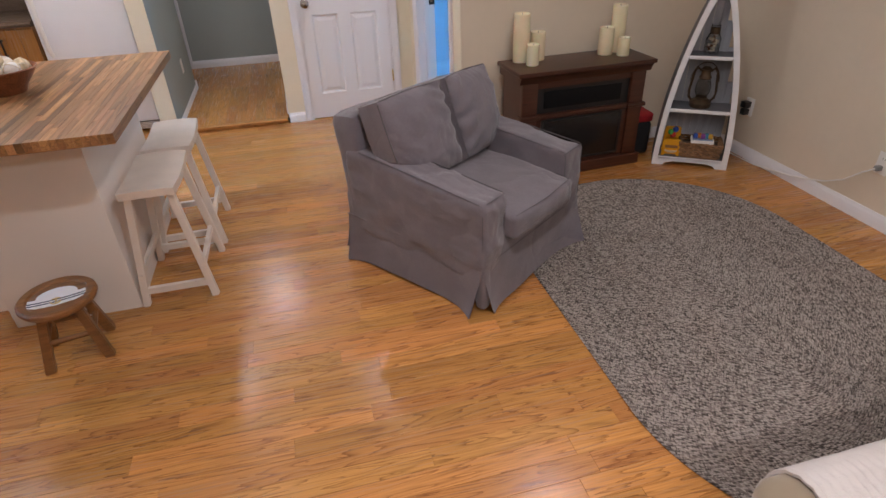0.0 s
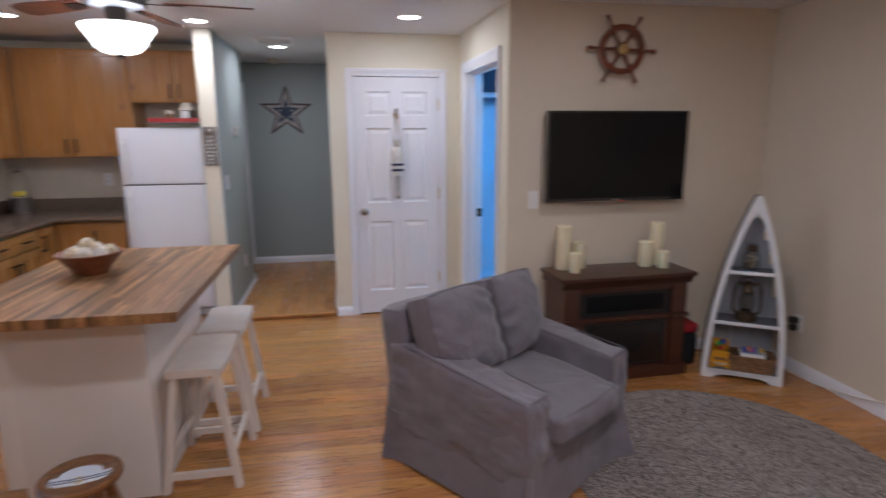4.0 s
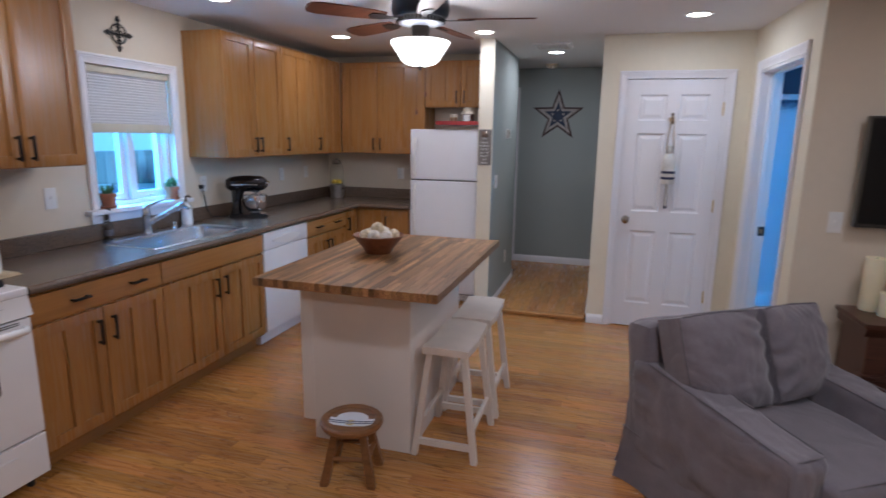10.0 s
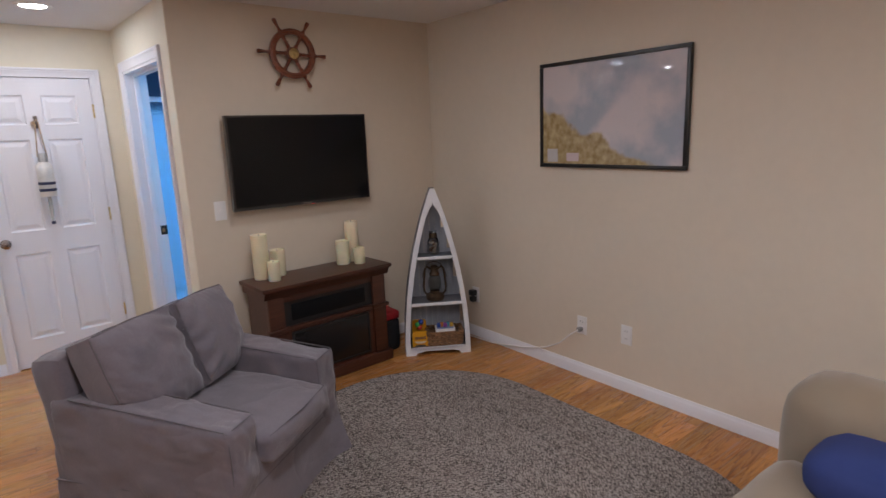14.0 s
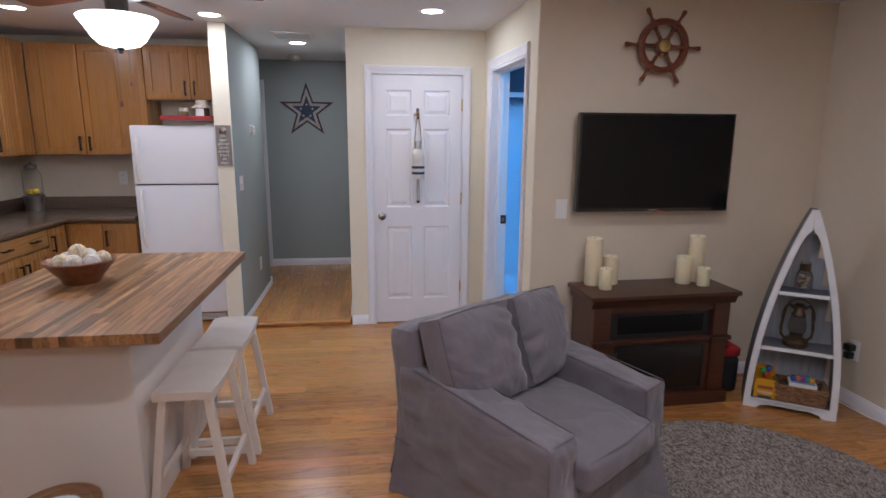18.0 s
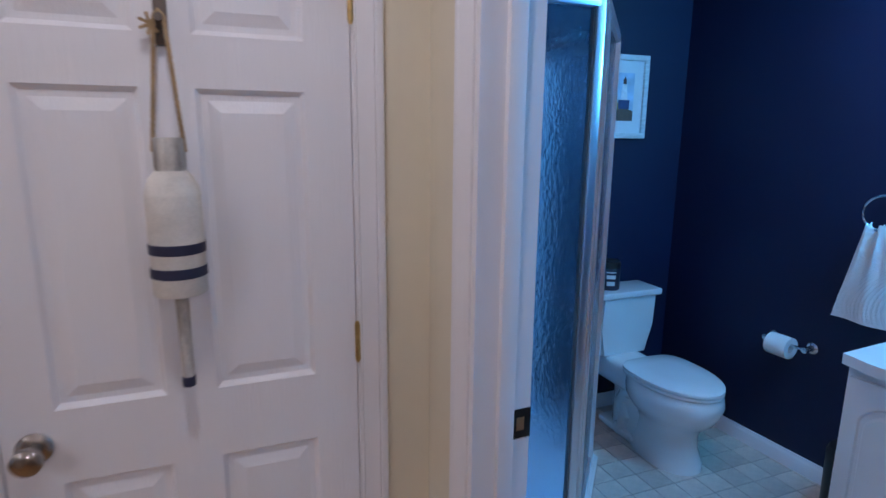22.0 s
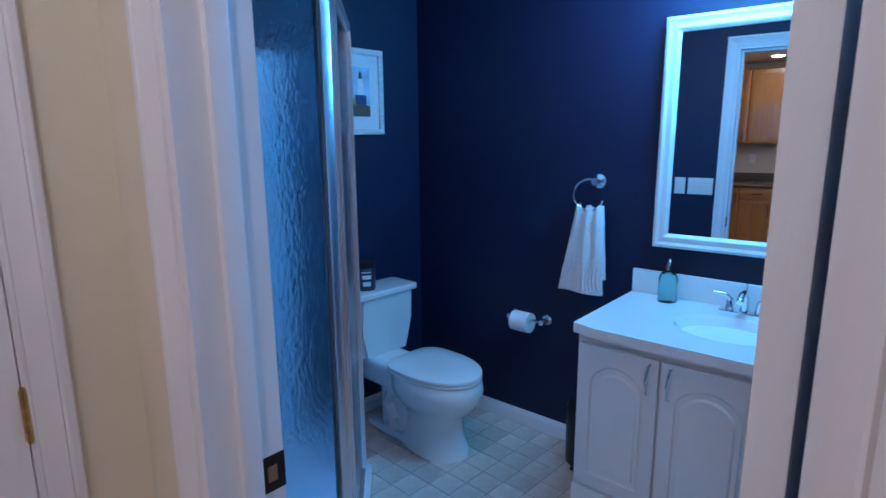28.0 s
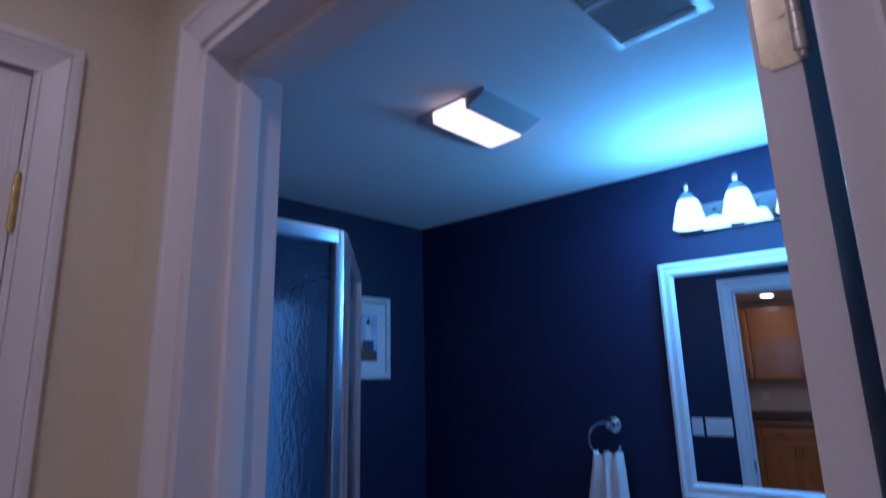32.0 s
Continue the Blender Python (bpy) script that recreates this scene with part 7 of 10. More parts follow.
part("tip", cyl(bmesh.new(), (1.045, 4.838, 1.056), (1.045, 4.8385, 1.035), 0.013, 0.0125, 12), MATS["navy_paint"], by, "navy painted tip")
ROPE = mat("jute_rope", (0.42, 0.29, 0.16), 0.9, var=0.25, scale=40, bump=0.4, bscale=200)
bm = bmesh.new()
for s in (-1, 1):
    a, b = Vector((1.045 + s * 0.0275, 4.835, 1.505)), Vector((1.046 + s * 0.008, 4.848, 1.748))
    for ph in (0, 2.1, 4.2):
        tube(bm, [a.lerp(b, i / 60) + Vector((0.0022 * math.cos(i * 0.75 + ph), 0.0022 * math.sin(i * 0.75 + ph), 0)) for i in range(61)], 0.0022, 5)
tube(bm, [(1.053, 4.848, 1.748), (1.046, 4.848, 1.757), (1.038, 4.848, 1.748)], 0.004, 6)
part("rope", bm, ROPE, by, "twisted jute rope")
bm = bmesh.new()
for k in range(12):
    a_ = k * 0.9
    tube(bm, [(1.03, 4.862, 1.735), (1.03 + 0.02 * math.cos(a_), 4.86, 1.735 + 0.02 * math.sin(a_))], 0.003, 5)
part("knot", bm, ROPE, by, "frayed rope knot")

# bathroom door, open inwards
bd = thing("door_bathroom", "white bathroom door standing open at a right angle", "door", at=(1.79, 3.886, 0), kind="structure")
panel_door(bd, Matrix.Translation((1.788, 3.914, 0.012)) @ Matrix.Diagonal((1, -1, 1, 1)), 0.72, 2.025, 0.035, [(0.10, 0.305), (0.405, 0.62)], [(0.205, 0.825), (0.985, 1.615), (1.715, 1.915)], DOORW)
for z in (0.30, 1.06, 1.832):
    hinge(bd, 1.779, 3.876, z, mat("smeared_hinge_pin", (0.66, 0.62, 0.54), 0.4, 0.5, var=0.2, scale=60) if "smeared_hinge_pin" not in MATS else MATS["smeared_hinge_pin"])
    bm = bmesh.new()
    prism(bm, [(3.877, z - 0.05), (3.901, z - 0.05), (3.909, z - 0.042), (3.909, z + 0.042), (3.901, z + 0.05), (3.877, z + 0.05)], 1.7855, 1.7875, YZ)
    for dz, dy in ((-0.03, 3.898), (0, 3.889), (0.03, 3.898)):
        cyl(bm, (1.7858, dy, z + dz), (1.7845, dy, z + dz), 0.004, seg=10)
    part("hinge_leaf", bm, mat("painted_hinge", (0.86, 0.76, 0.55), 0.25, 0.9, var=0.2, scale=60) if "painted_hinge" not in MATS else MATS["painted_hinge"], bd, "paint-smeared hinge leaf")
# strike plate on the jamb
sp = thing("strike_plate", "dark bronze strike plate on the bathroom jamb", "strike plate", at=(XB + 0.11, BO1 - 0.018, 0.92))
sp.matrix_basis = SKEW @ sp.matrix_basis
INV[sp] = (Matrix.Translation((XB + 0.11, BO1 - 0.018, 0.92))).inverted()
bm = bmesh.new()
box(bm, XB + 0.092, XB + 0.139, BO1 - 0.0205, BO1 - 0.0175, 0.885, 0.955, 0.001)
part("plate", bm, BRONZE, sp)
part("latch_hole", B(XB + 0.103, XB + 0.122, BO1 - 0.0215, BO1 - 0.0203, 0.905, 0.935), mat("raw_wood_hole", (0.25, 0.13, 0.06), 0.8), sp, "latch hole showing raw wood")

# ---- bathroom ----
TILE_B = mat("beige_stone_tile", (0.58, 0.475, 0.41), 0.4, var=0.22, scale=9, bump=0.06, bscale=60, rand=0.16, fine=0.08)
solid("bath_floor_bed", B(XB + 0.06, XR + 0.16, YTV + 0.14, YB, -0.02, -0.003), mat("grey_grout", (0.30, 0.26, 0.24), 0.9, var=0.1), "grey grout bed of the bathroom floor", "floor", kind="structure", smooth=0)
PORC = mat("white_porcelain", (0.80, 0.80, 0.80), 0.08, var=0.01, coat=0.5)
CULT = mat("white_cultured_marble", (0.80, 0.80, 0.80), 0.12, var=0.01, coat=0.4)
VANW = mat("white_vanity_paint", (0.78, 0.78, 0.78), 0.35, var=0.02)

# shower enclosure: three panels of rain glass in a bright frame
P0, P1, P2, P3 = (1.725, 5.075), (2.175, 5.075), (2.648, 5.62), (2.648, 6.118)
RAIN = glass("rain_glass", (0.52, 0.72, 0.90), 0.17, bump=0.30, bscale=50, stretch=(1, 1, 0.55))
SHALU = mat("bright_anodised_aluminium", (0.75, 0.80, 0.86), 0.30, 1.0, var=0.03, scale=8)
GASK = mat("grey_vinyl_gasket", (0.20, 0.22, 0.24), 0.5, var=0)
sh_ = thing("shower_enclosure", "corner shower with rain-glass panels in a bright metal frame", "shower", at=(2.1, 5.6, 0))
part("pan", prism(bmesh.new(), [(1.725, 5.04), (2.19, 5.04), (2.688, 5.605), (2.688, 6.118), (1.725, 6.118)], 0.0, 0.075, None, 0.01), PORC, sh_, "white shower pan")
part("surround", B(1.724, 1.730, 5.12, 6.118, 0.075, 1.88), PORC, sh_, "white wall surround")
part("surround", B(1.73, 2.63, 6.112, 6.119, 0.075, 1.88), PORC, sh_, "white wall surround")
for k, (a, b) in enumerate(((P0, P1), (P1, P2), (P2, P3))):
    a, b = Vector((*a, 0)), Vector((*b, 0))
    ang = math.degrees(math.atan2(b.y - a.y, b.x - a.x))
    L_ = (b - a).length
    m = Matrix.Translation(a) @ Euler((0, 0, radians(ang))).to_matrix().to_4x4()
    pn = part("glass_panel", box(bmesh.new(), 0.02, L_ - 0.02, -0.003, 0.003, 0.10, 1.90, m=m), RAIN, sh_, "rain-textured glass", smooth=0)
    pn.visible_shadow = False
    for z0, z1 in ((1.895, 1.935), (0.075, 0.11)):
        part("rail", box(bmesh.new(), 0.02, L_ - 0.02, -0.016, 0.016, z0, z1, 0.004, m=m), SHALU, pn, "bright metal rail")
    for x in (0.016, L_ - 0.016):
        bm = bmesh.new()
        box(bm, x - 0.015, x + 0.015, -0.015, 0.015, 0.075, 1.935, 0.004, m=m)
        part("gasket", box(bmesh.new(), x - 0.022 if x > 0.1 else x + 0.014, x - 0.014 if x > 0.1 else x + 0.022, -0.010, 0.010, 0.11, 1.895, 0.003, m=m), GASK, pn)
        part("upright", bm, SHALU, pn, "bright metal upright")
    if k == 1:
        for x in (0.05, L_ - 0.075):
            part("door_stile", box(bmesh.new(), x, x + 0.025, -0.02, 0.02, 0.11, 1.9, 0.004, m=m), SHALU, pn, "bright shower door stile")

# toilet
TX, TYB = 3.085, 6.112
to = thing("toilet", "white two-piece toilet with the lid down", "toilet", at=(TX, 5.75, 0))


def tloft(rings, cap=True, n=40, square=1.0):
    """Joins oval rings given as (cx, cy, rx, ry front, ry back, z); square below 1 fills out the back corners."""
    bm = bmesh.new()
    R = []
    for cx, cy, rx, rf, rb, z in rings:
        row = []
        for i in range(n):
            c, q = math.cos(2 * math.pi * i / n), math.sin(2 * math.pi * i / n)
            if q > 0:
                c, q = math.copysign(abs(c) ** square, c), q ** square
            row.append(bm.verts.new((cx + rx * c, cy + (rb if q > 0 else rf) * q, z)))
        R.append(row)
    for a, b in zip(R, R[1:]):
        for i in range(n):
            bm.faces.new((a[i], a[(i + 1) % n], b[(i + 1) % n], b[i]))
    if cap:
        bm.faces.new(R[0][::-1]), bm.faces.new(R[-1])
    return bm


part("bowl", tloft([(TX, 5.57, 0.125, 0.165, 0.27, 0.0), (TX, 5.57, 0.122, 0.163, 0.26, 0.035), (TX, 5.58, 0.108, 0.142, 0.22, 0.10), (TX, 5.58, 0.106, 0.142, 0.20, 0.17), (TX, 5.59, 0.122, 0.175, 0.20, 0.215), (TX, 5.60, 0.160, 0.235, 0.21, 0.255), (TX, 5.61, 0.184, 0.272, 0.22, 0.30), (TX, 5.61, 0.191, 0.283, 0.22, 0.34), (TX, 5.61, 0.187, 0.277, 0.22, 0.375), (TX, 5.61, 0.178, 0.268, 0.22, 0.392)]), PORC, to)
part("trapway", tube(bmesh.new(), [(TX + 0.06, 5.66, 0.24), (TX + 0.068, 5.74, 0.27), (TX + 0.07, 5.82, 0.25), (TX + 0.07, 5.85, 0.18), (TX + 0.07, 5.81, 0.11), (TX + 0.07, 5.83, 0.05), (TX + 0.07, 5.86, 0.02)], [0.03, 0.04, 0.044, 0.046, 0.042, 0.04, 0.04], 14), PORC, to)
part("trapway", tube(bmesh.new(), [(TX - 0.06, 5.66, 0.24), (TX - 0.068, 5.74, 0.27), (TX - 0.07, 5.82, 0.25), (TX - 0.07, 5.85, 0.18), (TX - 0.07, 5.81, 0.11), (TX - 0.07, 5.83, 0.05), (TX - 0.07, 5.86, 0.02)], [0.03, 0.04, 0.044, 0.046, 0.042, 0.04, 0.04], 14), PORC, to)
part("pedestal_back", softbox(bmesh.new(), (TX, 5.92, 0.325), (0.12, 0.16, 0.07), 0.04, 6), PORC, to)
part("foot", softbox(bmesh.new(), (TX, 5.78, 0.022), (0.105, 0.22, 0.022), 0.015, 6), PORC, to)
part("neck", softbox(bmesh.new(), (TX, 5.80, 0.16), (0.085, 0.13, 0.15), 0.04, 6), PORC, to)
part("seat", tloft([(TX, 5.61, 0.178, 0.268, 0.19, 0.393), (TX, 5.61, 0.184, 0.276, 0.195, 0.398), (TX, 5.61, 0.184, 0.276, 0.195, 0.408), (TX, 5.61, 0.178, 0.268, 0.19, 0.413)], square=0.55), PORC, to)
part("lid", tloft([(TX, 5.61, 0.178, 0.268, 0.19, 0.4135), (TX, 5.61, 0.185, 0.277, 0.195, 0.418), (TX, 5.61, 0.184, 0.275, 0.195, 0.428), (TX, 5.61, 0.165, 0.25, 0.18, 0.436), (TX, 5.61, 0.09, 0.14, 0.1, 0.439)], square=0.55), PORC, to)
bm = bmesh.new()
vs = [[bm.verts.new((TX + sx * w, y_, z)) for sx, y_ in ((-1, 5.945 - f), (1, 5.945 - f), (1, 6.105), (-1, 6.105))] for w, z, f in ((0.150, 0.395, 0.0), (0.165, 0.55, 0.008), (0.180, 0.712, 0.018))]
bm.faces.new(vs[0][::-1]), bm.faces.new(vs[-1])
for a, b in zip(vs, vs[1:]):
    for i in range(4):
        bm.faces.new((a[i], a[(i + 1) % 4], b[(i + 1) % 4], b[i]))
bmesh.ops.bevel(bm, geom=[e for e in bm.edges if abs(e.verts[0].co.z - e.verts[1].co.z) > 0.05], offset=0.02, segments=3, affect="EDGES")
part("tank", bm, PORC, to)
part("tank_lid", B(TX - 0.194, TX + 0.194, 5.912, 6.112, 0.712, 0.747, 0.012, 3), PORC, to)
part("bolt_cap", lathe(bmesh.new(), [(0.016, 0), (0.014, 0.012), (0, 0.016)], (TX - 0.098, 5.72, 0.02), 12), PORC, to)
cn = thing("wipes_canister", "dark canister standing on the toilet tank", "canister", at=(TX - 0.08, 6.01, 0.747))
part("body", lathe(bmesh.new(), [(0, 0), (0.050, 0), (0.052, 0.004), (0.052, 0.112), (0.050, 0.115)], (TX - 0.08, 6.01, 0.747), 28), mat("dark_canister", (0.022, 0.028, 0.055), 0.3, var=0.1), cn)
part("cap", lathe(bmesh.new(), [(0.051, 0.115), (0.051, 0.146), (0.042, 0.154), (0, 0.155)], (TX - 0.08, 6.01, 0.747), 28), BLACKP, cn)
for z, w, h_ in ((0.062, 0.45, 0.020), (0.026, 0.4, 0.022), (0.094, 0.5, 0.005)):
    bm = bmesh.new()
    R1 = [[bm.verts.new((TX - 0.08 + 0.0525 * math.cos(a_), 6.01 + 0.0525 * math.sin(a_), 0.747 + z + dz)) for a_ in [radians(-120) + (i / 8 - 0.5) * 2 * w for i in range(9)]] for dz in (0, h_)]
    for i in range(8):
        bm.faces.new((R1[0][i], R1[0][i + 1], R1[1][i + 1], R1[1][i]))
    part("label_bar", bm, PLASTW, cn, "pale unreadable label bar")

# vanity
VX, VY0, VY1 = 2.9485, 4.07, 4.831
va = thing("vanity", "white bathroom vanity with arched doors and a moulded sink top", "vanity", at=(3.3, 4.45, 0))
part("cabinet", B(VX + 0.02, XR - 0.004, VY0, VY1, 0.10, 0.80), VANW, va, smooth=0)
part("toe_board", B(VX + 0.06, XR - 0.004, VY0 + 0.01, VY1 - 0.01, 0.0, 0.10), VANW, va, smooth=0)
part("bottom_panel", B(VX, VX + 0.02, VY0, VY1, 0.02, 0.185, 0.004), VANW, va)
for y0, y1, hy in ((4.21, 4.517, 4.487), (4.527, VY1 - 0.012, 4.557)):
    d = part("door", B(VX, VX + 0.018, y0, y1, 0.20, 0.765, 0.004), VANW, va)
    c_, hw_ = (y0 + y1) / 2, (y1 - y0) / 2 - 0.055
    out = [(c_ - hw_, 0.26), (c_ + hw_, 0.26), (c_ + hw_, 0.63)] + [(c_ + hw_ * math.cos(k * math.pi / 14) * 0.98, 0.635 + 0.06 * math.sin(k * math.pi / 14) ** 1.5) for k in range(1, 14)] + [(c_ - hw_, 0.63)]
    inn = [(c_ + (a_ - c_) * 0.82, 0.46 + (z_ - 0.46) * 0.88) for a_, z_ in out]
    bm = bmesh.new()
    ro = [bm.verts.new((VX - 0.0005, a_, z_)) for a_, z_ in out]
    rm_ = [bm.verts.new((VX + 0.010, c_ + (a_ - c_) * 0.95, 0.46 + (z_ - 0.46) * 0.97)) for a_, z_ in out]
    ri = [bm.verts.new((VX - 0.007, a_, z_)) for a_, z_ in inn]
    r2 = [bm.verts.new((VX + 0.004, a_, z_)) for a_, z_ in out]
    rx_ = [bm.verts.new((VX - 0.007, c_ + (a_ - c_) * 1.045, 0.46 + (z_ - 0.46) * 1.03)) for a_, z_ in out]
    n_ = len(out)
    for a, b in ((r2, rx_), (rx_, ro), (ro, rm_), (rm_, ri)):
        for i in range(n_):
            bm.faces.new((a[i], a[(i + 1) % n_], b[(i + 1) % n_], b[i]))
    bm.faces.new(ri)
    part("arched_panel", bm, VANW, d, smooth=30)
    part("handle", tube(bmesh.new(), [(VX, hy, 0.635), (VX - 0.022, hy, 0.645), (VX - 0.026, hy, 0.69), (VX - 0.022, hy, 0.735), (VX, hy, 0.745)], [0.006, 0.005, 0.007, 0.005, 0.006], 10), CHROME, d, "chrome pull")
tp_ = bmesh.new()
TZ0, TZ1 = 0.80, 0.837
NX_, cxs, cys = 40, 3.22, 4.385
outer = [(VX - 0.025, VY0 - 0.015), (VX - 0.025, VY1 + 0.015), (XR - 0.004, VY1 + 0.015), (XR - 0.004, VY0 - 0.015)]
oval = [(cxs + 0.15 * math.cos(2 * math.pi * i / NX_), cys + 0.185 * math.sin(2 * math.pi * i / NX_)) for i in range(NX_)]


def onrect(x, y_):
    """Pushes a point of the oval out to the slab's outline along its direction."""
    dx, dy = x - cxs, y_ - cys
    k_ = min(((outer[2][0] if dx > 0 else outer[0][0]) - cxs) / dx if abs(dx) > 1e-6 else 9, ((outer[1][1] if dy > 0 else outer[0][1]) - cys) / dy if abs(dy) > 1e-6 else 9)
    return cxs + dx * k_, cys + dy * k_


ringo = [tp_.verts.new((*onrect(x, y_), TZ1)) for x, y_ in oval]
ringl = [tp_.verts.new((*onrect(x, y_), TZ0)) for x, y_ in oval]
rings = [ringl, ringo]
for sc, z in ((1.0, TZ1), (0.95, TZ1 - 0.008), (0.85, TZ1 - 0.05), (0.6, TZ1 - 0.10), (0.25, TZ1 - 0.12)):
    rings.append([tp_.verts.new((cxs + (x - cxs) * sc, cys + (y_ - cys) * sc, z)) for x, y_ in oval])
for a, b in zip(rings, rings[1:]):
    for i in range(NX_):
        tp_.faces.new((a[i], a[(i + 1) % NX_], b[(i + 1) % NX_], b[i]))
tp_.faces.new(rings[-1])
vt = part("sink_top", tp_, CULT, va, "white moulded sink top")
part("splash", B(XR - 0.024, XR - 0.004, VY0 - 0.015, VY1 + 0.015, TZ1, TZ1 + 0.105, 0.006), CULT, vt)
part("drain", lathe(bmesh.new(), [(0.022, 0), (0.022, 0.003), (0, 0.004)], (cxs, cys, TZ1 - 0.1195), 16), CHROME, vt)
BFY = 4.385
bf = thing("basin_faucet", "chrome two-handle basin faucet", "faucet", at=(3.44, BFY, TZ1))
part("base", B(3.415, 3.465, BFY - 0.085, BFY + 0.085, TZ1, TZ1 + 0.012, 0.005), CHROME, bf)
part("spout", tube(bmesh.new(), [(3.44, BFY, TZ1 + 0.01), (3.44, BFY, TZ1 + 0.06), (3.425, BFY, TZ1 + 0.085), (3.38, BFY, TZ1 + 0.085), (3.35, BFY, TZ1 + 0.065)], [0.016, 0.014, 0.013, 0.012, 0.012], 12), CHROME, bf)
part("lift_rod", cyl(bmesh.new(), (3.455, BFY, TZ1 + 0.08), (3.455, BFY, TZ1 + 0.115), 0.004), CHROME, bf)
for s in (-1, 1):
    part("handle", tube(bmesh.new(), [(3.44, BFY + s * 0.052, TZ1 + 0.01), (3.44, BFY + s * 0.052, TZ1 + 0.05), (3.43, BFY + s * 0.066, TZ1 + 0.07), (3.42, BFY + s * 0.108, TZ1 + 0.075)], [0.017, 0.013, 0.009, 0.006], 12), CHROME, bf)
sd = thing("soap_dispenser", "teal glass soap dispenser with a metal pump", "soap dispenser", at=(3.43, 4.672, TZ1))
part("bottle", lathe(bmesh.new(), [(0, 0), (0.036, 0), (0.038, 0.005), (0.038, 0.10), (0.03, 0.118), (0.016, 0.125), (0.016, 0.135), (0, 0.135)], (3.43, 4.672, TZ1), 28), glass("teal_glass", (0.45, 0.86, 0.86), 0.06), sd)
part("pump", tube(bmesh.new(), [(3.43, 4.672, TZ1 + 0.13), (3.43, 4.672, TZ1 + 0.175), (3.405, 4.662, TZ1 + 0.178), (3.385, 4.656, TZ1 + 0.165)], [0.014, 0.007, 0.007, 0.005], 10), NICKEL, sd)

# mirror with a white frame
MR0, MR1, MB, MT = 4.13, 4.764, 1.052, 1.962
mi = thing("mirror", "rectangular bathroom mirror in a white moulded frame", "mirror", at=(XR, 4.45, 1.5))
MPROF = [(0.0, 0.0), (0.014, 0.0), (0.022, 0.012), (0.016, 0.025), (0.020, 0.045), (0.010, 0.058), (0.004, 0.06)]
for nm, p, q, ax in (("frame_side", MR0, MR1, 0), ("frame_rail", MB, MT, 1)):
    for s in (0, 1):
        bm = bmesh.new()
        ends = []
        for e in (0, 1):
            row = []
            for d, w in MPROF:
                if ax == 0:
                    y_ = MR0 + w if s == 0 else MR1 - w
                    z_ = MB + w if e == 0 else MT - w
                else:
                    z_ = MB + w if s == 0 else MT - w
                    y_ = MR0 + w if e == 0 else MR1 - w
                row.append(bm.verts.new((XR - 0.004 - d, y_, z_)))
            ends.append(row)
        for i in range(len(MPROF) - 1):
            bm.faces.new((ends[0][i], ends[0][i + 1], ends[1][i + 1], ends[1][i]))
        part(nm, bm, VANW, mi)
part("mirror_glass", B(XR - 0.010, XR - 0.004, MR0 + 0.05, MR1 - 0.05, MB + 0.05, MT - 0.05), mat("mirror_silver", (0.92, 0.93, 0.93), 0.0, 1.0, var=0), mi, "silvered glass", smooth=0)

# vanity light bar
vl = thing("vanity_light", "chrome vanity light bar with three bell glass shades", "wall light", at=(XR, 4.40, 2.12))
part("back_plate", B(XR - 0.03, XR - 0.002, 4.12, 4.662, 2.075, 2.19, 0.008, 3), CHROME, vl)
BELL = glow("lit_bell_glass", (0.30, 0.78, 1.0), 13)
for y_ in (4.565, 4.39, 4.215):
    ar = part("arm", tube(bmesh.new(), [(XR - 0.03, y_, 2.135), (XR - 0.11, y_, 2.155), (XR - 0.18, y_, 2.195), (XR - 0.20, y_, 2.210)], 0.009), CHROME, vl)
    part("finial", lathe(bmesh.new(), [(0.036, -0.040), (0.033, -0.026), (0.022, -0.014), (0.010, -0.006), (0.007, 0.004), (0.011, 0.010), (0.012, 0.018), (0.008, 0.026), (0, 0.029)], (XR - 0.20, y_, 2.205), 18), CHROME, ar)
    sh2 = part("shade", lathe(bmesh.new(), [(0.026, 2.176), (0.038, 2.160), (0.047, 2.130), (0.055, 2.090), (0.062, 2.062)], (XR - 0.20, y_, 0), 24), BELL, ar, "lit bell glass shade")
    sh2.visible_shadow = False

# towel ring and towel
trg = thing("towel_ring", "brushed metal towel ring on the navy wall", "towel ring", at=(XR, 5.029, 1.32))
part("rosette", lathe(bmesh.new(), [(0.032, 0), (0.032, 0.006), (0.022, 0.012), (0.013, 0.02), (0.012, 0.05), (0.016, 0.056), (0, 0.06)], m=Matrix.Translation((XR - 0.001, 5.029, 1.311)) @ Euler((0, radians(-90), 0)).to_matrix().to_4x4(), seg=24), STEEL, trg)
part("ring", tube(bmesh.new(), [(XR - 0.05, 5.058 + 0.072 * math.cos(radians(a_)), 1.25 + 0.07 * math.sin(radians(a_))) for a_ in range(112, -165, -12)], 0.0055, 8), STEEL, trg)
TOWEL = mat("white_honeycomb_towel", (0.84, 0.84, 0.84), 0.95, var=0.03, bump=0.3, bscale=400, sheen=0.5)
bm = bmesh.new()
N, K = 78, 140
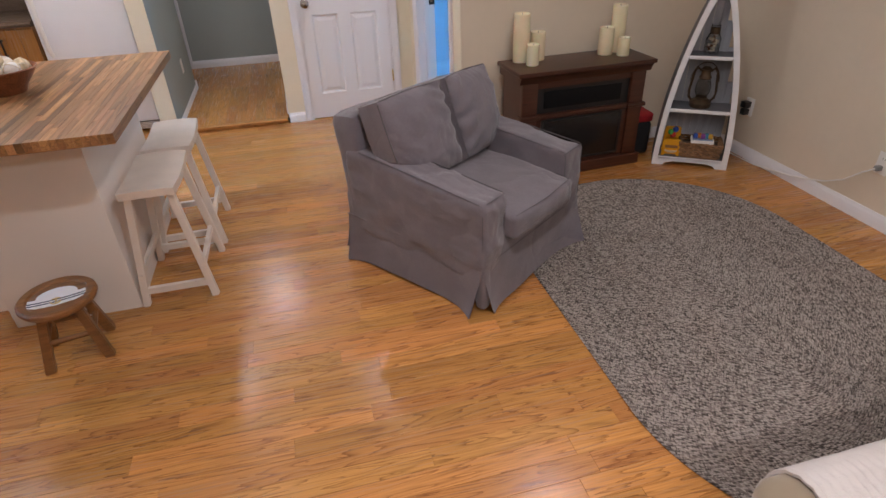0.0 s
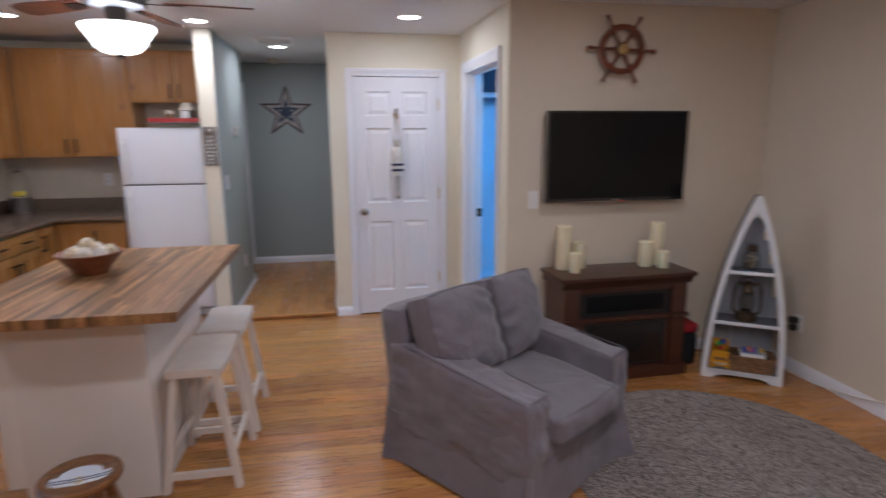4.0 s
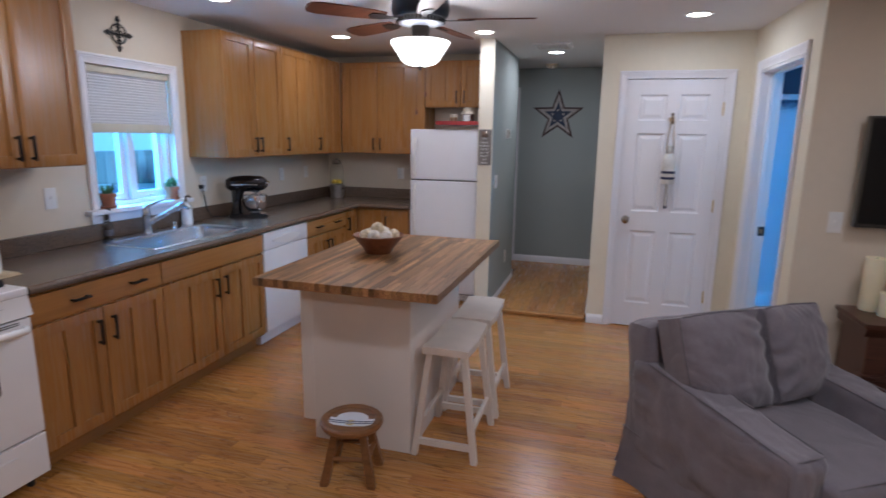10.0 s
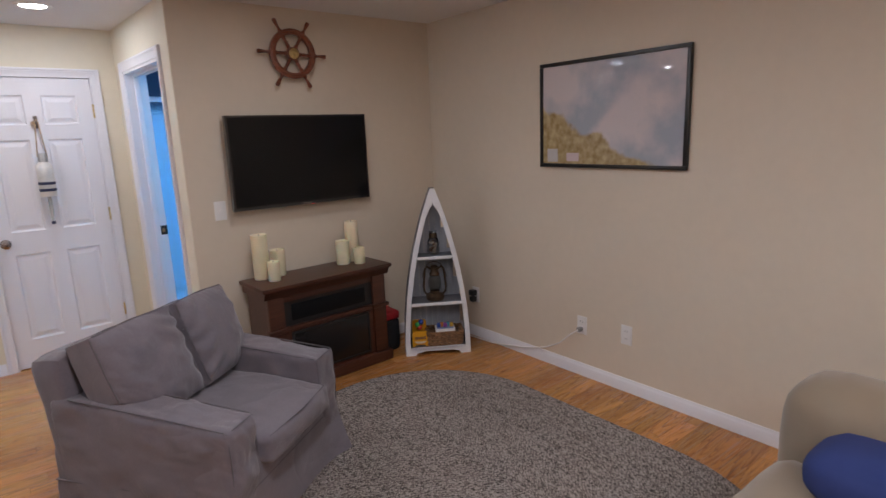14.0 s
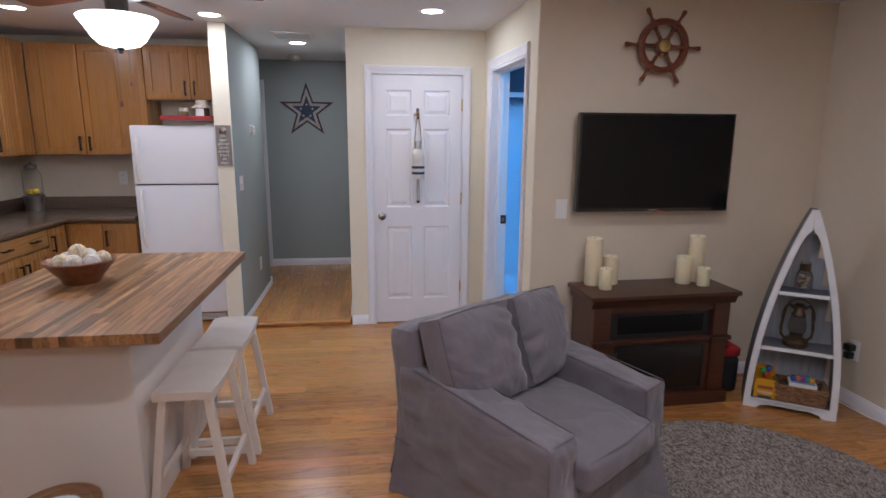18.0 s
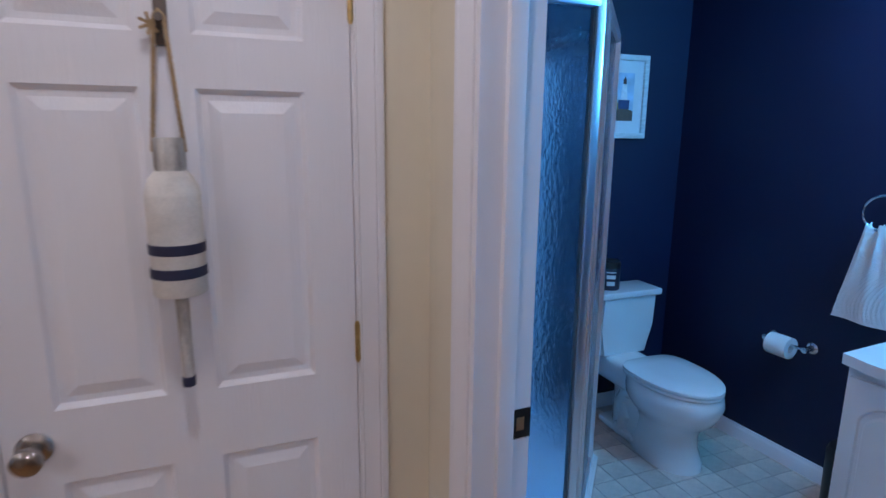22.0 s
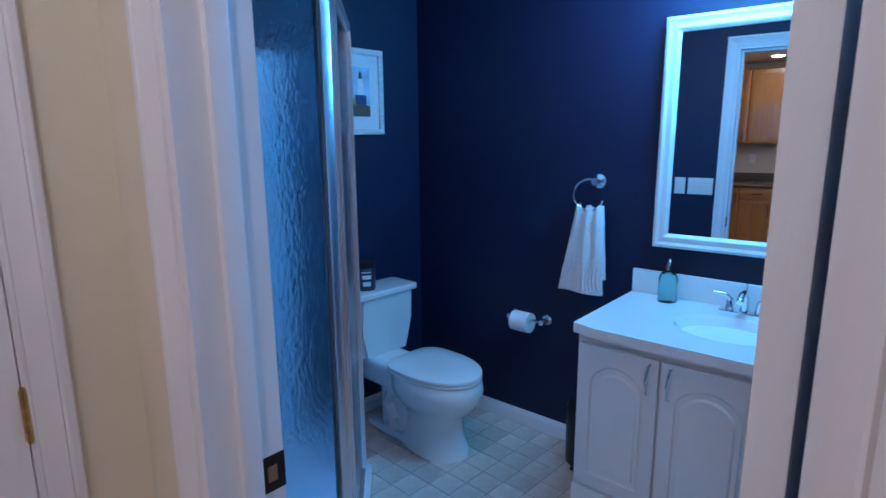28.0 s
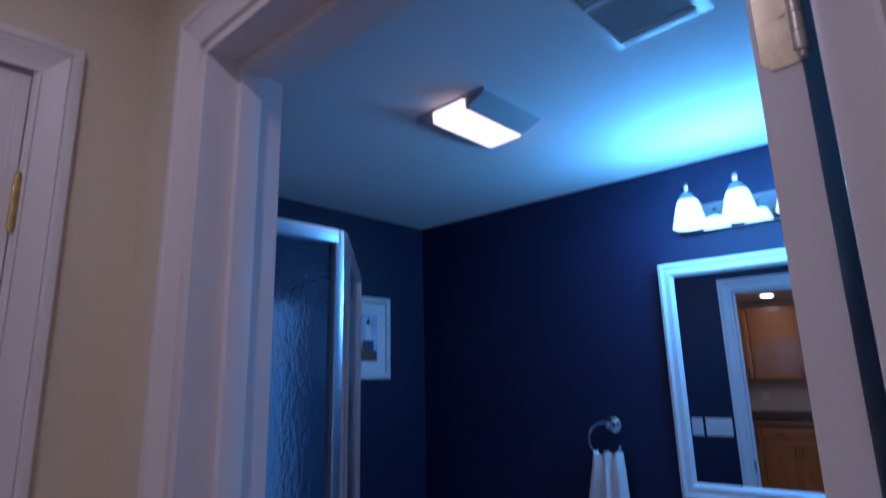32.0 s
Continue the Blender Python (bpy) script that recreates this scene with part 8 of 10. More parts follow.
for side in (0, 1):
    grid = []
    for j in range(K + 1):
        f = j / K
        row = []
        for i in range(N + 1):
            u = 2 * i / N - 1
            w = 0.062 + 0.050 * f
            y_ = 5.048 + u * w + 0.030 * f
            z = 1.198 - (0.40 if side == 0 else 0.33) * f + 0.010 * math.cos(u * 7) * (1 - f) ** 3
            tuft = math.sin(y_ / (1 + 0.5 * f) * 520) * math.sin(z * 560) if 0.01 < f < 0.975 else 0.0
            fold = 0.016 * math.cos(u * 8.5 + side) * (1 - f) ** 1.3 + 0.012 * math.cos(u * 3.2 + 1.0) * f
            x = XR - 0.05 - (0.013 if side == 0 else -0.013) - fold - 0.0026 * tuft
            row.append(bm.verts.new((x, y_, z)))
        grid.append(row)
    for j in range(K):
        for i in range(N):
            bm.faces.new((grid[j][i], grid[j][i + 1], grid[j + 1][i + 1], grid[j + 1][i]))
shell(bm, 0.004)
towel_ob = solid("hand_towel", bm, TOWEL, "white honeycomb hand towel hanging in the ring", "towel")

# paper holder
ph = thing("paper_holder", "brushed metal toilet paper holder on the navy wall", "paper holder", at=(XR, 5.366, 0.608))
for y_ in (5.272, 5.46):
    part("post", lathe(bmesh.new(), [(0.026, 0), (0.026, 0.006), (0.014, 0.012), (0.011, 0.06), (0.014, 0.066), (0, 0.068)], m=Matrix.Translation((XR - 0.001, y_, 0.608)) @ Euler((0, radians(-90), 0)).to_matrix().to_4x4(), seg=20), STEEL, ph)
part("bar", cyl(bmesh.new(), (XR - 0.058, 5.272, 0.608), (XR - 0.058, 5.46, 0.608), 0.007), STEEL, ph)
rl = thing("toilet_roll", "roll of white toilet paper on its holder", "toilet paper", at=(XR - 0.058, 5.385, 0.591))
part("paper", lathe(bmesh.new(), [(0.02, -0.05), (0.05, -0.05), (0.051, 0), (0.05, 0.05), (0.02, 0.05), (0.02, -0.05)], m=Matrix.Translation((XR - 0.058, 5.385, 0.591)) @ Euler((radians(90), 0, 0)).to_matrix().to_4x4(), seg=32), mat("paper_white", (0.78, 0.78, 0.78), 0.95, bump=0.1, bscale=100), rl)

# lighthouse picture
pc = thing("lighthouse_picture", "lighthouse print with a white mat in a whitewashed frame", "picture", at=(3.09, YB, 1.73))
WASH = mat("whitewashed_wood", (0.66, 0.66, 0.66), 0.6, var=0.15, scale=20, bump=0.15, bscale=60, stretch=(1, 1, 6))
X0, X1, Z0, Z1 = 2.935, 3.245, 1.525, 1.945
for nm, a0, a1, b0, b1 in (("frame_rail", X0, X1, Z0, Z0 + 0.028), ("frame_rail", X0, X1, Z1 - 0.028, Z1), ("frame_stile", X0, X0 + 0.028, Z0 + 0.028, Z1 - 0.028), ("frame_stile", X1 - 0.028, X1, Z0 + 0.028, Z1 - 0.028)):
    part(nm, B(a0, a1, YB - 0.022, YB - 0.002, b0, b1, 0.003), WASH, pc)
part("mat_board", B(X0 + 0.028, X1 - 0.028, YB - 0.010, YB - 0.006, Z0 + 0.028, Z1 - 0.028), mat("pale_mat_board", (0.72, 0.74, 0.76), 0.8), pc)
px0, px1, pz0, pz1 = X0 + 0.085, X1 - 0.085, Z0 + 0.09, Z1 - 0.09
pr = part("print", B(px0, px1, YB - 0.013, YB - 0.010, pz0, pz1), mat("print_sky", (0.45, 0.60, 0.75), 0.6, var=0.25, scale=14), pc, "pale sky of the print")
cx_ = (px0 + px1) / 2 + 0.01


def flat(poly, d, col, nm, lb):
    bm = bmesh.new()
    prism(bm, poly, -(YB - 0.013), -(YB - 0.013) + d, XZ)
    part(nm, bm, mat("print_ink", col, 0.6, var=0.2, scale=30), pr, lb)


flat([(px0, pz0), (px1, pz0), (px1, pz0 + 0.05), (px1 - 0.05, pz0 + 0.065), (px0 + 0.03, pz0 + 0.06), (px0, pz0 + 0.05)], 0.0006, (0.12, 0.07, 0.05), "rocks", "dark rocks")
flat([(px0, pz0 + 0.06), (px0 + 0.05, pz0 + 0.055), (px0 + 0.05, pz0 + 0.09), (px0, pz0 + 0.10)], 0.0006, (0.55, 0.38, 0.12), "beach", "ochre beach")
flat([(cx_ - 0.035, pz0 + 0.06), (cx_ + 0.035, pz0 + 0.06), (cx_ + 0.035, pz0 + 0.105), (cx_ - 0.035, pz0 + 0.105)], 0.0010, (0.03, 0.05, 0.14), "gallery", "dark blue lighthouse base")
flat([(cx_ - 0.022, pz0 + 0.105), (cx_ + 0.022, pz0 + 0.105), (cx_ + 0.014, pz0 + 0.185), (cx_ - 0.014, pz0 + 0.185)], 0.0010, (0.75, 0.75, 0.78), "tower", "white lighthouse tower")
flat([(cx_ - 0.010, pz0 + 0.185), (cx_ + 0.010, pz0 + 0.185), (cx_ + 0.010, pz0 + 0.205), (cx_, pz0 + 0.222), (cx_ - 0.010, pz0 + 0.205)], 0.0010, (0.08, 0.03, 0.03), "lantern_room", "dark lantern room")

# bin
bn = thing("waste_bin", "black step bin beside the vanity", "bin", at=(3.38, 5.0, 0))
part("body", lathe(bmesh.new(), [(0, 0), (0.09, 0), (0.092, 0.01), (0.095, 0.27), (0.085, 0.29), (0, 0.30)], (3.40, 4.985, 0.0), 28), BLACKP, bn)
part("pedal", B(3.27, 3.32, 4.97, 5.0, 0.008, 0.02, 0.004), BLACKP, bn)

# ceiling fan light and return vent
fl_ = thing("bath_fan_light", "white ceiling fan with a lit lens between ribbed grilles", "ceiling light", at=(2.625, 4.93, CEIL))
FH = mat("fan_housing_white", (0.55, 0.55, 0.56), 0.5)
part("housing", B(2.475, 2.775, 4.78, 5.08, CEIL - 0.012, CEIL), FH, fl_)
for k in range(9):
    for y_, lo in ((4.782 + 0.0092 * k, k), (5.0785 - 0.0092 * k, k)):
        part("rib", B(2.478, 2.772, y_ - 0.0028, y_ + 0.0028, CEIL - 0.014, CEIL - 0.017 - 0.0035 * lo), FH, fl_, smooth=0)
bm = bmesh.new()
vs = [[bm.verts.new((x, y_, z)) for x, y_ in ((2.472 + i_, 4.865 + j_), (2.778 - i_, 4.865 + j_), (2.778 - i_, 4.995 - j_), (2.472 + i_, 4.995 - j_))] for i_, j_, z in ((0, 0, CEIL - 0.012), (0.004, 0.0, CEIL - 0.045), (0.03, 0.012, CEIL - 0.056))]
for a, b in zip(vs, vs[1:]):
    for i in range(4):
        bm.faces.new((a[i], a[(i + 1) % 4], b[(i + 1) % 4], b[i]))
bm.faces.new(vs[-1])
ls_ = part("lens", bm, glow("fan_lens_glow", (1.0, 0.86, 0.84), 6), fl_, "glowing lens")
ls_.visible_shadow = False
rv = thing("ceiling_vent", "white louvred ceiling vent grille", "vent", at=(2.367, 4.275, CEIL))
bm = bmesh.new()
vx0, vx1, vy0, vy1 = 2.155, 2.58, 4.145, 4.405
for x0, x1, y0, y1 in ((vx0, vx1, vy0, vy0 + 0.032), (vx0, vx1, vy1 - 0.032, vy1), (vx0, vx0 + 0.032, vy0 + 0.032, vy1 - 0.032), (vx1 - 0.032, vx1, vy0 + 0.032, vy1 - 0.032)):
    box(bm, x0, x1, y0, y1, CEIL - 0.012, CEIL - 0.0005, 0.003)
part("frame", bm, PLASTW, rv)
part("center_bar", B(2.359, 2.375, vy0 + 0.03, vy1 - 0.03, CEIL - 0.011, CEIL - 0.002), PLASTW, rv)
# no duct above: the shade between the slats is a dark-coloured sheet
part("backing", B(vx0 + 0.03, vx1 - 0.03, vy0 + 0.03, vy1 - 0.03, CEIL - 0.002, CEIL - 0.0008), mat("duct_shade_sheet", (0.14, 0.14, 0.15), 0.9), rv, "dark sheet for the shade behind the slats")
for i in range(24):
    x = vx0 + 0.040 + 0.0149 * i
    if abs(x - 2.367) < 0.012:
        continue
    m = Matrix.Translation((x, 0, CEIL - 0.0075)) @ Euler((0, radians(-24), 0)).to_matrix().to_4x4()
    part("slat", box(bmesh.new(), -0.0048, 0.0048, vy0 + 0.031, vy1 - 0.031, -0.0007, 0.0007, m=m), PLASTW, rv, smooth=0)

for ob in (va, bf, sd, mi, vl, trg, ph, rl, bn, towel_ob):
    ob.matrix_basis = ESKEW @ ob.matrix_basis

mi.matrix_basis = mi.matrix_basis @ pose(-0.010, 0, 0, 0, 0, 2.5)
# light switches beside the doorway, met in the mirror
for y0, n_, nm in ((4.742, 3, "three-gang white light switch plate on the navy wall"), (4.922, 1, "white light switch plate on the navy wall")):
    w_ = 0.046 * n_ + 0.025
    sw_ = thing("light_switch", nm, "switch", at=(XB + 0.135, y0, 1.16))
    part("plate", B(XB + 0.1335, XB + 0.1385, y0, y0 + w_, 1.10, 1.215, 0.003), PLASTW, sw_)
    for k in range(n_):
        part("toggle", B(XB + 0.138, XB + 0.148, y0 + 0.031 + 0.046 * k, y0 + 0.041 + 0.046 * k, 1.148, 1.167, 0.002), PLASTW, sw_)
    sw_.matrix_basis = SKEW @ sw_.matrix_basis

# ---- ceiling fixtures ----
def letters(name, txt, size, m, material, parent, label="", align="CENTER"):
    """Flat raised lettering; m places its (x right, y up) plane."""
    c = bpy.data.curves.new(name, "FONT")
    c.body, c.size, c.align_x, c.extrude = txt, size, align, 0.0006
    tmp = bpy.data.objects.new(name, c)
    me = bpy.data.meshes.new_from_object(tmp)
    bpy.data.objects.remove(tmp)
    bpy.data.curves.remove(c)
    me.transform(m)
    me.materials.clear()
    me.materials.append(material)
    ob = new(name, me)
    ob.parent = parent
    if INV.get(parent) is not None:
        ob.matrix_parent_inverse = INV[parent]
    if label:
        ob["label"] = label
    return ob


FACE_Y = Matrix(((1, 0, 0, 0), (0, 0, -1, 0), (0, 1, 0, 0), (0, 0, 0, 1)))  # lettering facing -y
FACE_X = Matrix(((0, 0, 1, 0), (1, 0, 0, 0), (0, 1, 0, 0), (0, 0, 0, 1)))  # lettering facing +x

# the added, unseen lights below y=2.5 get a fixture as well
for cx, cy in CANS:
    cl = thing("recessed_light", "lit recessed ceiling light with a white trim ring", "ceiling light", "recessed ceiling lights", at=(cx, cy, CEIL))
    part("trim_ring", lathe(bmesh.new(), [(0.068, 0.0), (0.071, -0.004), (0.082, -0.007), (0.092, -0.005), (0.095, 0.0)], (cx, cy, CEIL), 36), PLASTW, cl)
    ln_ = part("lens", lathe(bmesh.new(), [(0.069, -0.003), (0.04, -0.0045), (0, -0.005)], (cx, cy, CEIL), 32), CANGLOW, cl, "glowing lens")
    ln_.visible_shadow = False

# ceiling fan at rest
FX, FY = -0.50, 3.26
cf = thing("ceiling_fan", "dark bronze ceiling fan with brown blades and a lit glass bowl", "ceiling fan", at=(FX, FY, CEIL))
part("canopy", lathe(bmesh.new(), [(0.10, 0), (0.10, -0.02), (0.07, -0.035)], (FX, FY, CEIL), 32), BRONZE, cf)
part("motor_housing", lathe(bmesh.new(), [(0.0, -0.025), (0.145, -0.028), (0.162, -0.045), (0.166, -0.075), (0.166, -0.11), (0.158, -0.135), (0.145, -0.145), (0.0, -0.146)], (FX, FY, CEIL), 48), mat("fan_bronze", (0.020, 0.024, 0.034), 0.35, 0.6, var=0.1, scale=20), cf, "dark bronze motor housing")
part("vent_ring", lathe(bmesh.new(), [(0.10, -0.146), (0.142, -0.147), (0.128, -0.178), (0.085, -0.19), (0, -0.19)], (FX, FY, CEIL), 48), mat("vent_grey_metal", (0.30, 0.31, 0.34), 0.35, 0.7), cf, "slotted grey vent ring")
for k in range(40):
    a_ = k * math.pi / 20
    m = Matrix.Translation((FX, FY, CEIL)) @ Matrix.Rotation(a_, 4, "Z")
    part("slot", box(bmesh.new(), 0.128, 0.143, -0.003, 0.003, -0.174, -0.150, m=m), BLACKP, cf, smooth=0)
part("switch_cup", lathe(bmesh.new(), [(0.05, -0.19), (0.052, -0.205), (0.045, -0.262), (0.06, -0.272), (0.062, -0.285), (0, -0.285)], (FX, FY, CEIL), 32), BRONZE, cf)
BLADE = wood("fan_blade_wood", (0.075, 0.022, 0.012), (0.17, 0.06, 0.03), 0, 0.35, 0.8, 0.03, ring=4)
for k in range(5):
    m = Matrix.Translation((FX, FY, CEIL - 0.155)) @ Matrix.Rotation(radians(8 + 72 * k), 4, "Z") @ Matrix.Rotation(radians(11), 4, "X")
    poly = [(0.22, -0.045), (0.30, -0.058), (0.45, -0.068), (0.60, -0.070), (0.645, -0.055), (0.66, -0.02), (0.66, 0.02), (0.645, 0.055), (0.60, 0.070), (0.45, 0.068), (0.30, 0.058), (0.22, 0.045)]
    bl_ = part("blade", prism(bmesh.new(), poly, -0.004, 0.004, m), BLADE, cf, "red-brown wooden blade")
    bm = bmesh.new()
    prism(bm, [(0.11, -0.016), (0.20, -0.014), (0.24, -0.036), (0.30, -0.034), (0.315, 0.0), (0.30, 0.034), (0.24, 0.036), (0.20, 0.014), (0.11, 0.016)], -0.010, -0.0045, m)
    part("blade_arm", bm, BRONZE, bl_, "dark bronze blade arm")
sg = part("glass_bowl", lathe(bmesh.new(), [(0.166, -0.272), (0.172, -0.278), (0.168, -0.29), (0.150, -0.315), (0.130, -0.345), (0.112, -0.375), (0.085, -0.398), (0.045, -0.409), (0, -0.411)], (FX, FY, CEIL), 48), SHADEGLOW, cf, "lit frosted bell bowl")
sg.visible_shadow = False
part("finial", lathe(bmesh.new(), [(0.018, -0.409), (0.016, -0.418), (0.009, -0.424), (0.010, -0.432), (0, -0.438)], (FX, FY, CEIL), 18), BRONZE, cf)
for px, zb in ((FX - 0.02, 1.70), (FX + 0.035, 1.80)):
    bm = bmesh.new()
    z = CEIL - 0.41
    while z > zb + 0.03:
        bmesh.ops.create_icosphere(bm, subdivisions=1, radius=0.0022, matrix=Matrix.Translation((px, FY - 0.005, z)))
        z -= 0.0052
    pch = part("pull_chain", bm, BRONZE, cf, "beaded pull chain")
    part("fob", lathe(bmesh.new(), [(0, 0.035), (0.004, 0.033), (0.008, 0.015), (0.007, 0.003), (0, 0)], (px, FY - 0.005, zb), 14), BLADE, pch, "small wooden fob")

# hall ceiling: return vent and smoke detector
hv = thing("ceiling_vent", "white louvred hall ceiling vent", "vent", at=(0.04, 5.34, CEIL))
bm = grid_frame([-0.12, -0.095, 0.175, 0.20], [5.18, 5.205, 5.475, 5.50], [(1, 1)], CEIL - 0.001, CEIL - 0.012, lambda a_, d_, z_: (a_, z_, d_))
part("frame", bm, PLASTW, hv)
# same dark sheet, colouring in the shade of the hall vent
part("backing", B(-0.095, 0.175, 5.205, 5.475, CEIL - 0.002, CEIL - 0.0008), MATS["duct_shade_sheet"], hv, "dark sheet for the shade behind the slats")
for i in range(14):
    m = Matrix.Translation((0, 5.214 + 0.0194 * i, CEIL - 0.0075)) @ Euler((radians(50), 0, 0)).to_matrix().to_4x4()
    part("slat", box(bmesh.new(), -0.095, 0.175, -0.0055, 0.0055, -0.0007, 0.0007, m=m), PLASTW, hv, smooth=0)
sm = thing("smoke_detector", "round white smoke detector on the hall ceiling", "smoke detector", at=(-0.11, 6.66, CEIL))
part("body", lathe(bmesh.new(), [(0.07, 0), (0.07, -0.012), (0.062, -0.018), (0.060, -0.034), (0.050, -0.042), (0, -0.043)], (-0.11, 6.66, CEIL), 32), mat("yellowed_plastic", (0.62, 0.57, 0.45), 0.5), sm)
part("grille", lathe(bmesh.new(), [(0.030, -0.042), (0.028, -0.045), (0.012, -0.046), (0.010, -0.0425)], (-0.11, 6.66, CEIL), 24), PLASTW, sm)

# ---- hall ----
SC = (-0.04, 1.835)


def star_poly(R, r, k=1.0):
    return [(SC[0] + (R if i % 2 == 0 else r) * k * math.sin(i * math.pi / 5), SC[1] + (R if i % 2 == 0 else r) * k * math.cos(i * math.pi / 5)) for i in range(10)]


bs = thing("barn_star", "layered metal star in brown, grey and navy on the hall wall", "star", at=(SC[0], 7.0, SC[1]))
for nm, k, y0, y1, mt, lb in (("outer_star", 1.0, 6.985, 6.994, mat("star_brown", (0.055, 0.030, 0.028), 0.6, var=0.3, scale=12), "dark brown star"), ("middle_star", 0.80, 6.979, 6.985, mat("star_grey", (0.36, 0.33, 0.31), 0.6, var=0.18, scale=14), "pale grey star"), ("inner_star", 0.53, 6.973, 6.979, mat("star_navy", (0.020, 0.034, 0.072), 0.6, var=0.2, scale=20), "navy star")):
    part(nm, prism(bmesh.new(), star_poly(0.315, 0.126, k), -y1, -y0, XZ), mt, bs, lb, smooth=0)
for i in range(5):
    a_ = i * 2 * math.pi / 5
    c0 = (SC[0] + 0.067 * math.sin(a_), SC[1] + 0.067 * math.cos(a_))
    part("small_star", prism(bmesh.new(), [(c0[0] + (0.02 if j % 2 == 0 else 0.008) * math.sin(j * math.pi / 5), c0[1] + (0.02 if j % 2 == 0 else 0.008) * math.cos(j * math.pi / 5)) for j in range(10)], -6.973, -6.971, XZ), MATS["star_grey"], bs, "small pale star")
th2 = thing("thermostat", "white wall thermostat on the hall partition", "thermostat", at=(-0.39, 5.59, 1.61))
part("back_plate", B(-0.39, -0.382, 5.535, 5.645, 1.565, 1.655, 0.003), PLASTW, th2)
part("body", B(-0.382, -0.362, 5.545, 5.635, 1.572, 1.648, 0.006), PLASTW, th2)
part("display", B(-0.362, -0.3608, 5.56, 5.605, 1.605, 1.635), mat("lcd_grey", (0.25, 0.28, 0.25), 0.3), th2, "grey display")
part("dial", B(-0.362, -0.358, 5.575, 5.625, 1.582, 1.594, 0.002), MATS["lcd_grey"], th2)

# ---- beer sign with bottle opener on the partition end ----
bsn = thing("bottle_opener_sign", "weathered grey board listing beers with an iron bottle opener", "sign", at=(-0.45, 4.862, 1.49))
GREYB = wood("weathered_grey_board", (0.10, 0.085, 0.075), (0.24, 0.21, 0.19), 2, 0.7, 1.2, 0.15, ring=4)
for i in range(3):
    part("board", B(-0.5055 + 0.0375 * i, -0.4690 + 0.0375 * i, 4.848, 4.861, 1.335, 1.64, 0.0015, 1), GREYB, bsn)
INKW = mat("white_sign_paint", (0.72, 0.70, 0.66), 0.7, var=0.15, scale=60)
for i, tx in enumerate(("ale", "lager", "pilsner", "stout", "porter", "tripel", "ipa", "lager")):
    letters("lettering", tx, 0.030, Matrix.Translation((-0.45, 4.8472, 1.552 - 0.029 * i)) @ FACE_Y, INKW, bsn, "white painted lettering")
bm = bmesh.new()
box(bm, -0.478, -0.422, 4.842, 4.848, 1.578, 1.626, 0.003)
tube(bm, [(-0.468, 4.846, 1.585), (-0.468, 4.826, 1.592), (-0.45, 4.82, 1.598), (-0.432, 4.826, 1.592), (-0.432, 4.846, 1.585)], 0.005, 8)
part("bottle_opener", bm, NICKEL, bsn, "worn metal bottle opener")

# ---- on the refrigerator ----
FT = 1.675
tr = thing("serving_tray", "red and grey tray lying on the refrigerator", "tray", at=(-0.74, 5.25, FT))
bm = bmesh.new()
prism(bm, [(-0.93, 5.02), (-0.56, 5.02), (-0.54, 5.05), (-0.54, 5.40), (-0.93, 5.40), (-0.95, 5.37), (-0.95, 5.05)], FT, FT + 0.006)
part("base", bm, mat("grey_tray_paint", (0.42, 0.42, 0.45), 0.5, var=0.2, scale=20), tr)
bm = bmesh.new()
for x0, x1, y0, y1 in ((-0.95, -0.54, 5.015, 5.025), (-0.95, -0.54, 5.395, 5.405), (-0.955, -0.945, 5.02, 5.40), (-0.545, -0.535, 5.02, 5.40)):
    box(bm, x0, x1, y0, y1, FT + 0.004, FT + 0.038, 0.003)
part("rim", bm, mat("red_tray_paint", (0.36, 0.03, 0.03), 0.45, var=0.2, scale=20), tr, "red painted rim")
jr = thing("fabric_topped_jar", "dark jar with a gathered cloth top and a white label", "jar", at=(-0.70, 5.25, FT + 0.006))
JZ = FT + 0.006
part("glass", lathe(bmesh.new(), [(0, 0), (0.052, 0), (0.056, 0.006), (0.056, 0.105), (0.045, 0.125), (0.042, 0.135)], (-0.70, 5.25, JZ), 28), mat("jam_dark_glass", (0.08, 0.04, 0.03), 0.12, coat=0.6, var=0.1), jr)
bm = bmesh.new()
R_ = []
for r, z in ((0.0, 0.165), (0.04, 0.162), (0.048, 0.140), (0.046, 0.128), (0.062, 0.112), (0.070, 0.100)):
    R_.append([bm.verts.new((-0.70 + r * (1 + (0.14 * math.sin(i * math.pi / 4) if r > 0.05 else 0)) * math.cos(i * math.pi / 24), 5.25 + r * (1 + (0.14 * math.sin(i * math.pi / 4) if r > 0.05 else 0)) * math.sin(i * math.pi / 24), JZ + z)) for i in range(48)])
for a, b in zip(R_, R_[1:]):
    for i in range(48):
        bm.faces.new((a[i], a[(i + 1) % 48], b[(i + 1) % 48], b[i]))
bm.faces.new(R_[0])
part("cloth_top", bm, mat("cream_print_cloth", (0.62, 0.55, 0.45), 0.9, var=0.35, scale=70), jr, "cream printed cloth top")
part("label", B(-0.735, -0.672, 5.192, 5.1955, JZ + 0.028, JZ + 0.095, 0.001), PLASTW, jr, "white paper label")
sj = thing("spice_jar", "small clear jar with a pale lid on the tray", "jar", at=(-0.83, 5.20, JZ))
part("glass", lathe(bmesh.new(), [(0, 0), (0.036, 0), (0.038, 0.004), (0.038, 0.062), (0.03, 0.072)], (-0.83, 5.20, JZ), 24), mat("amber_glass", (0.20, 0.13, 0.08), 0.1, coat=0.6), sj)
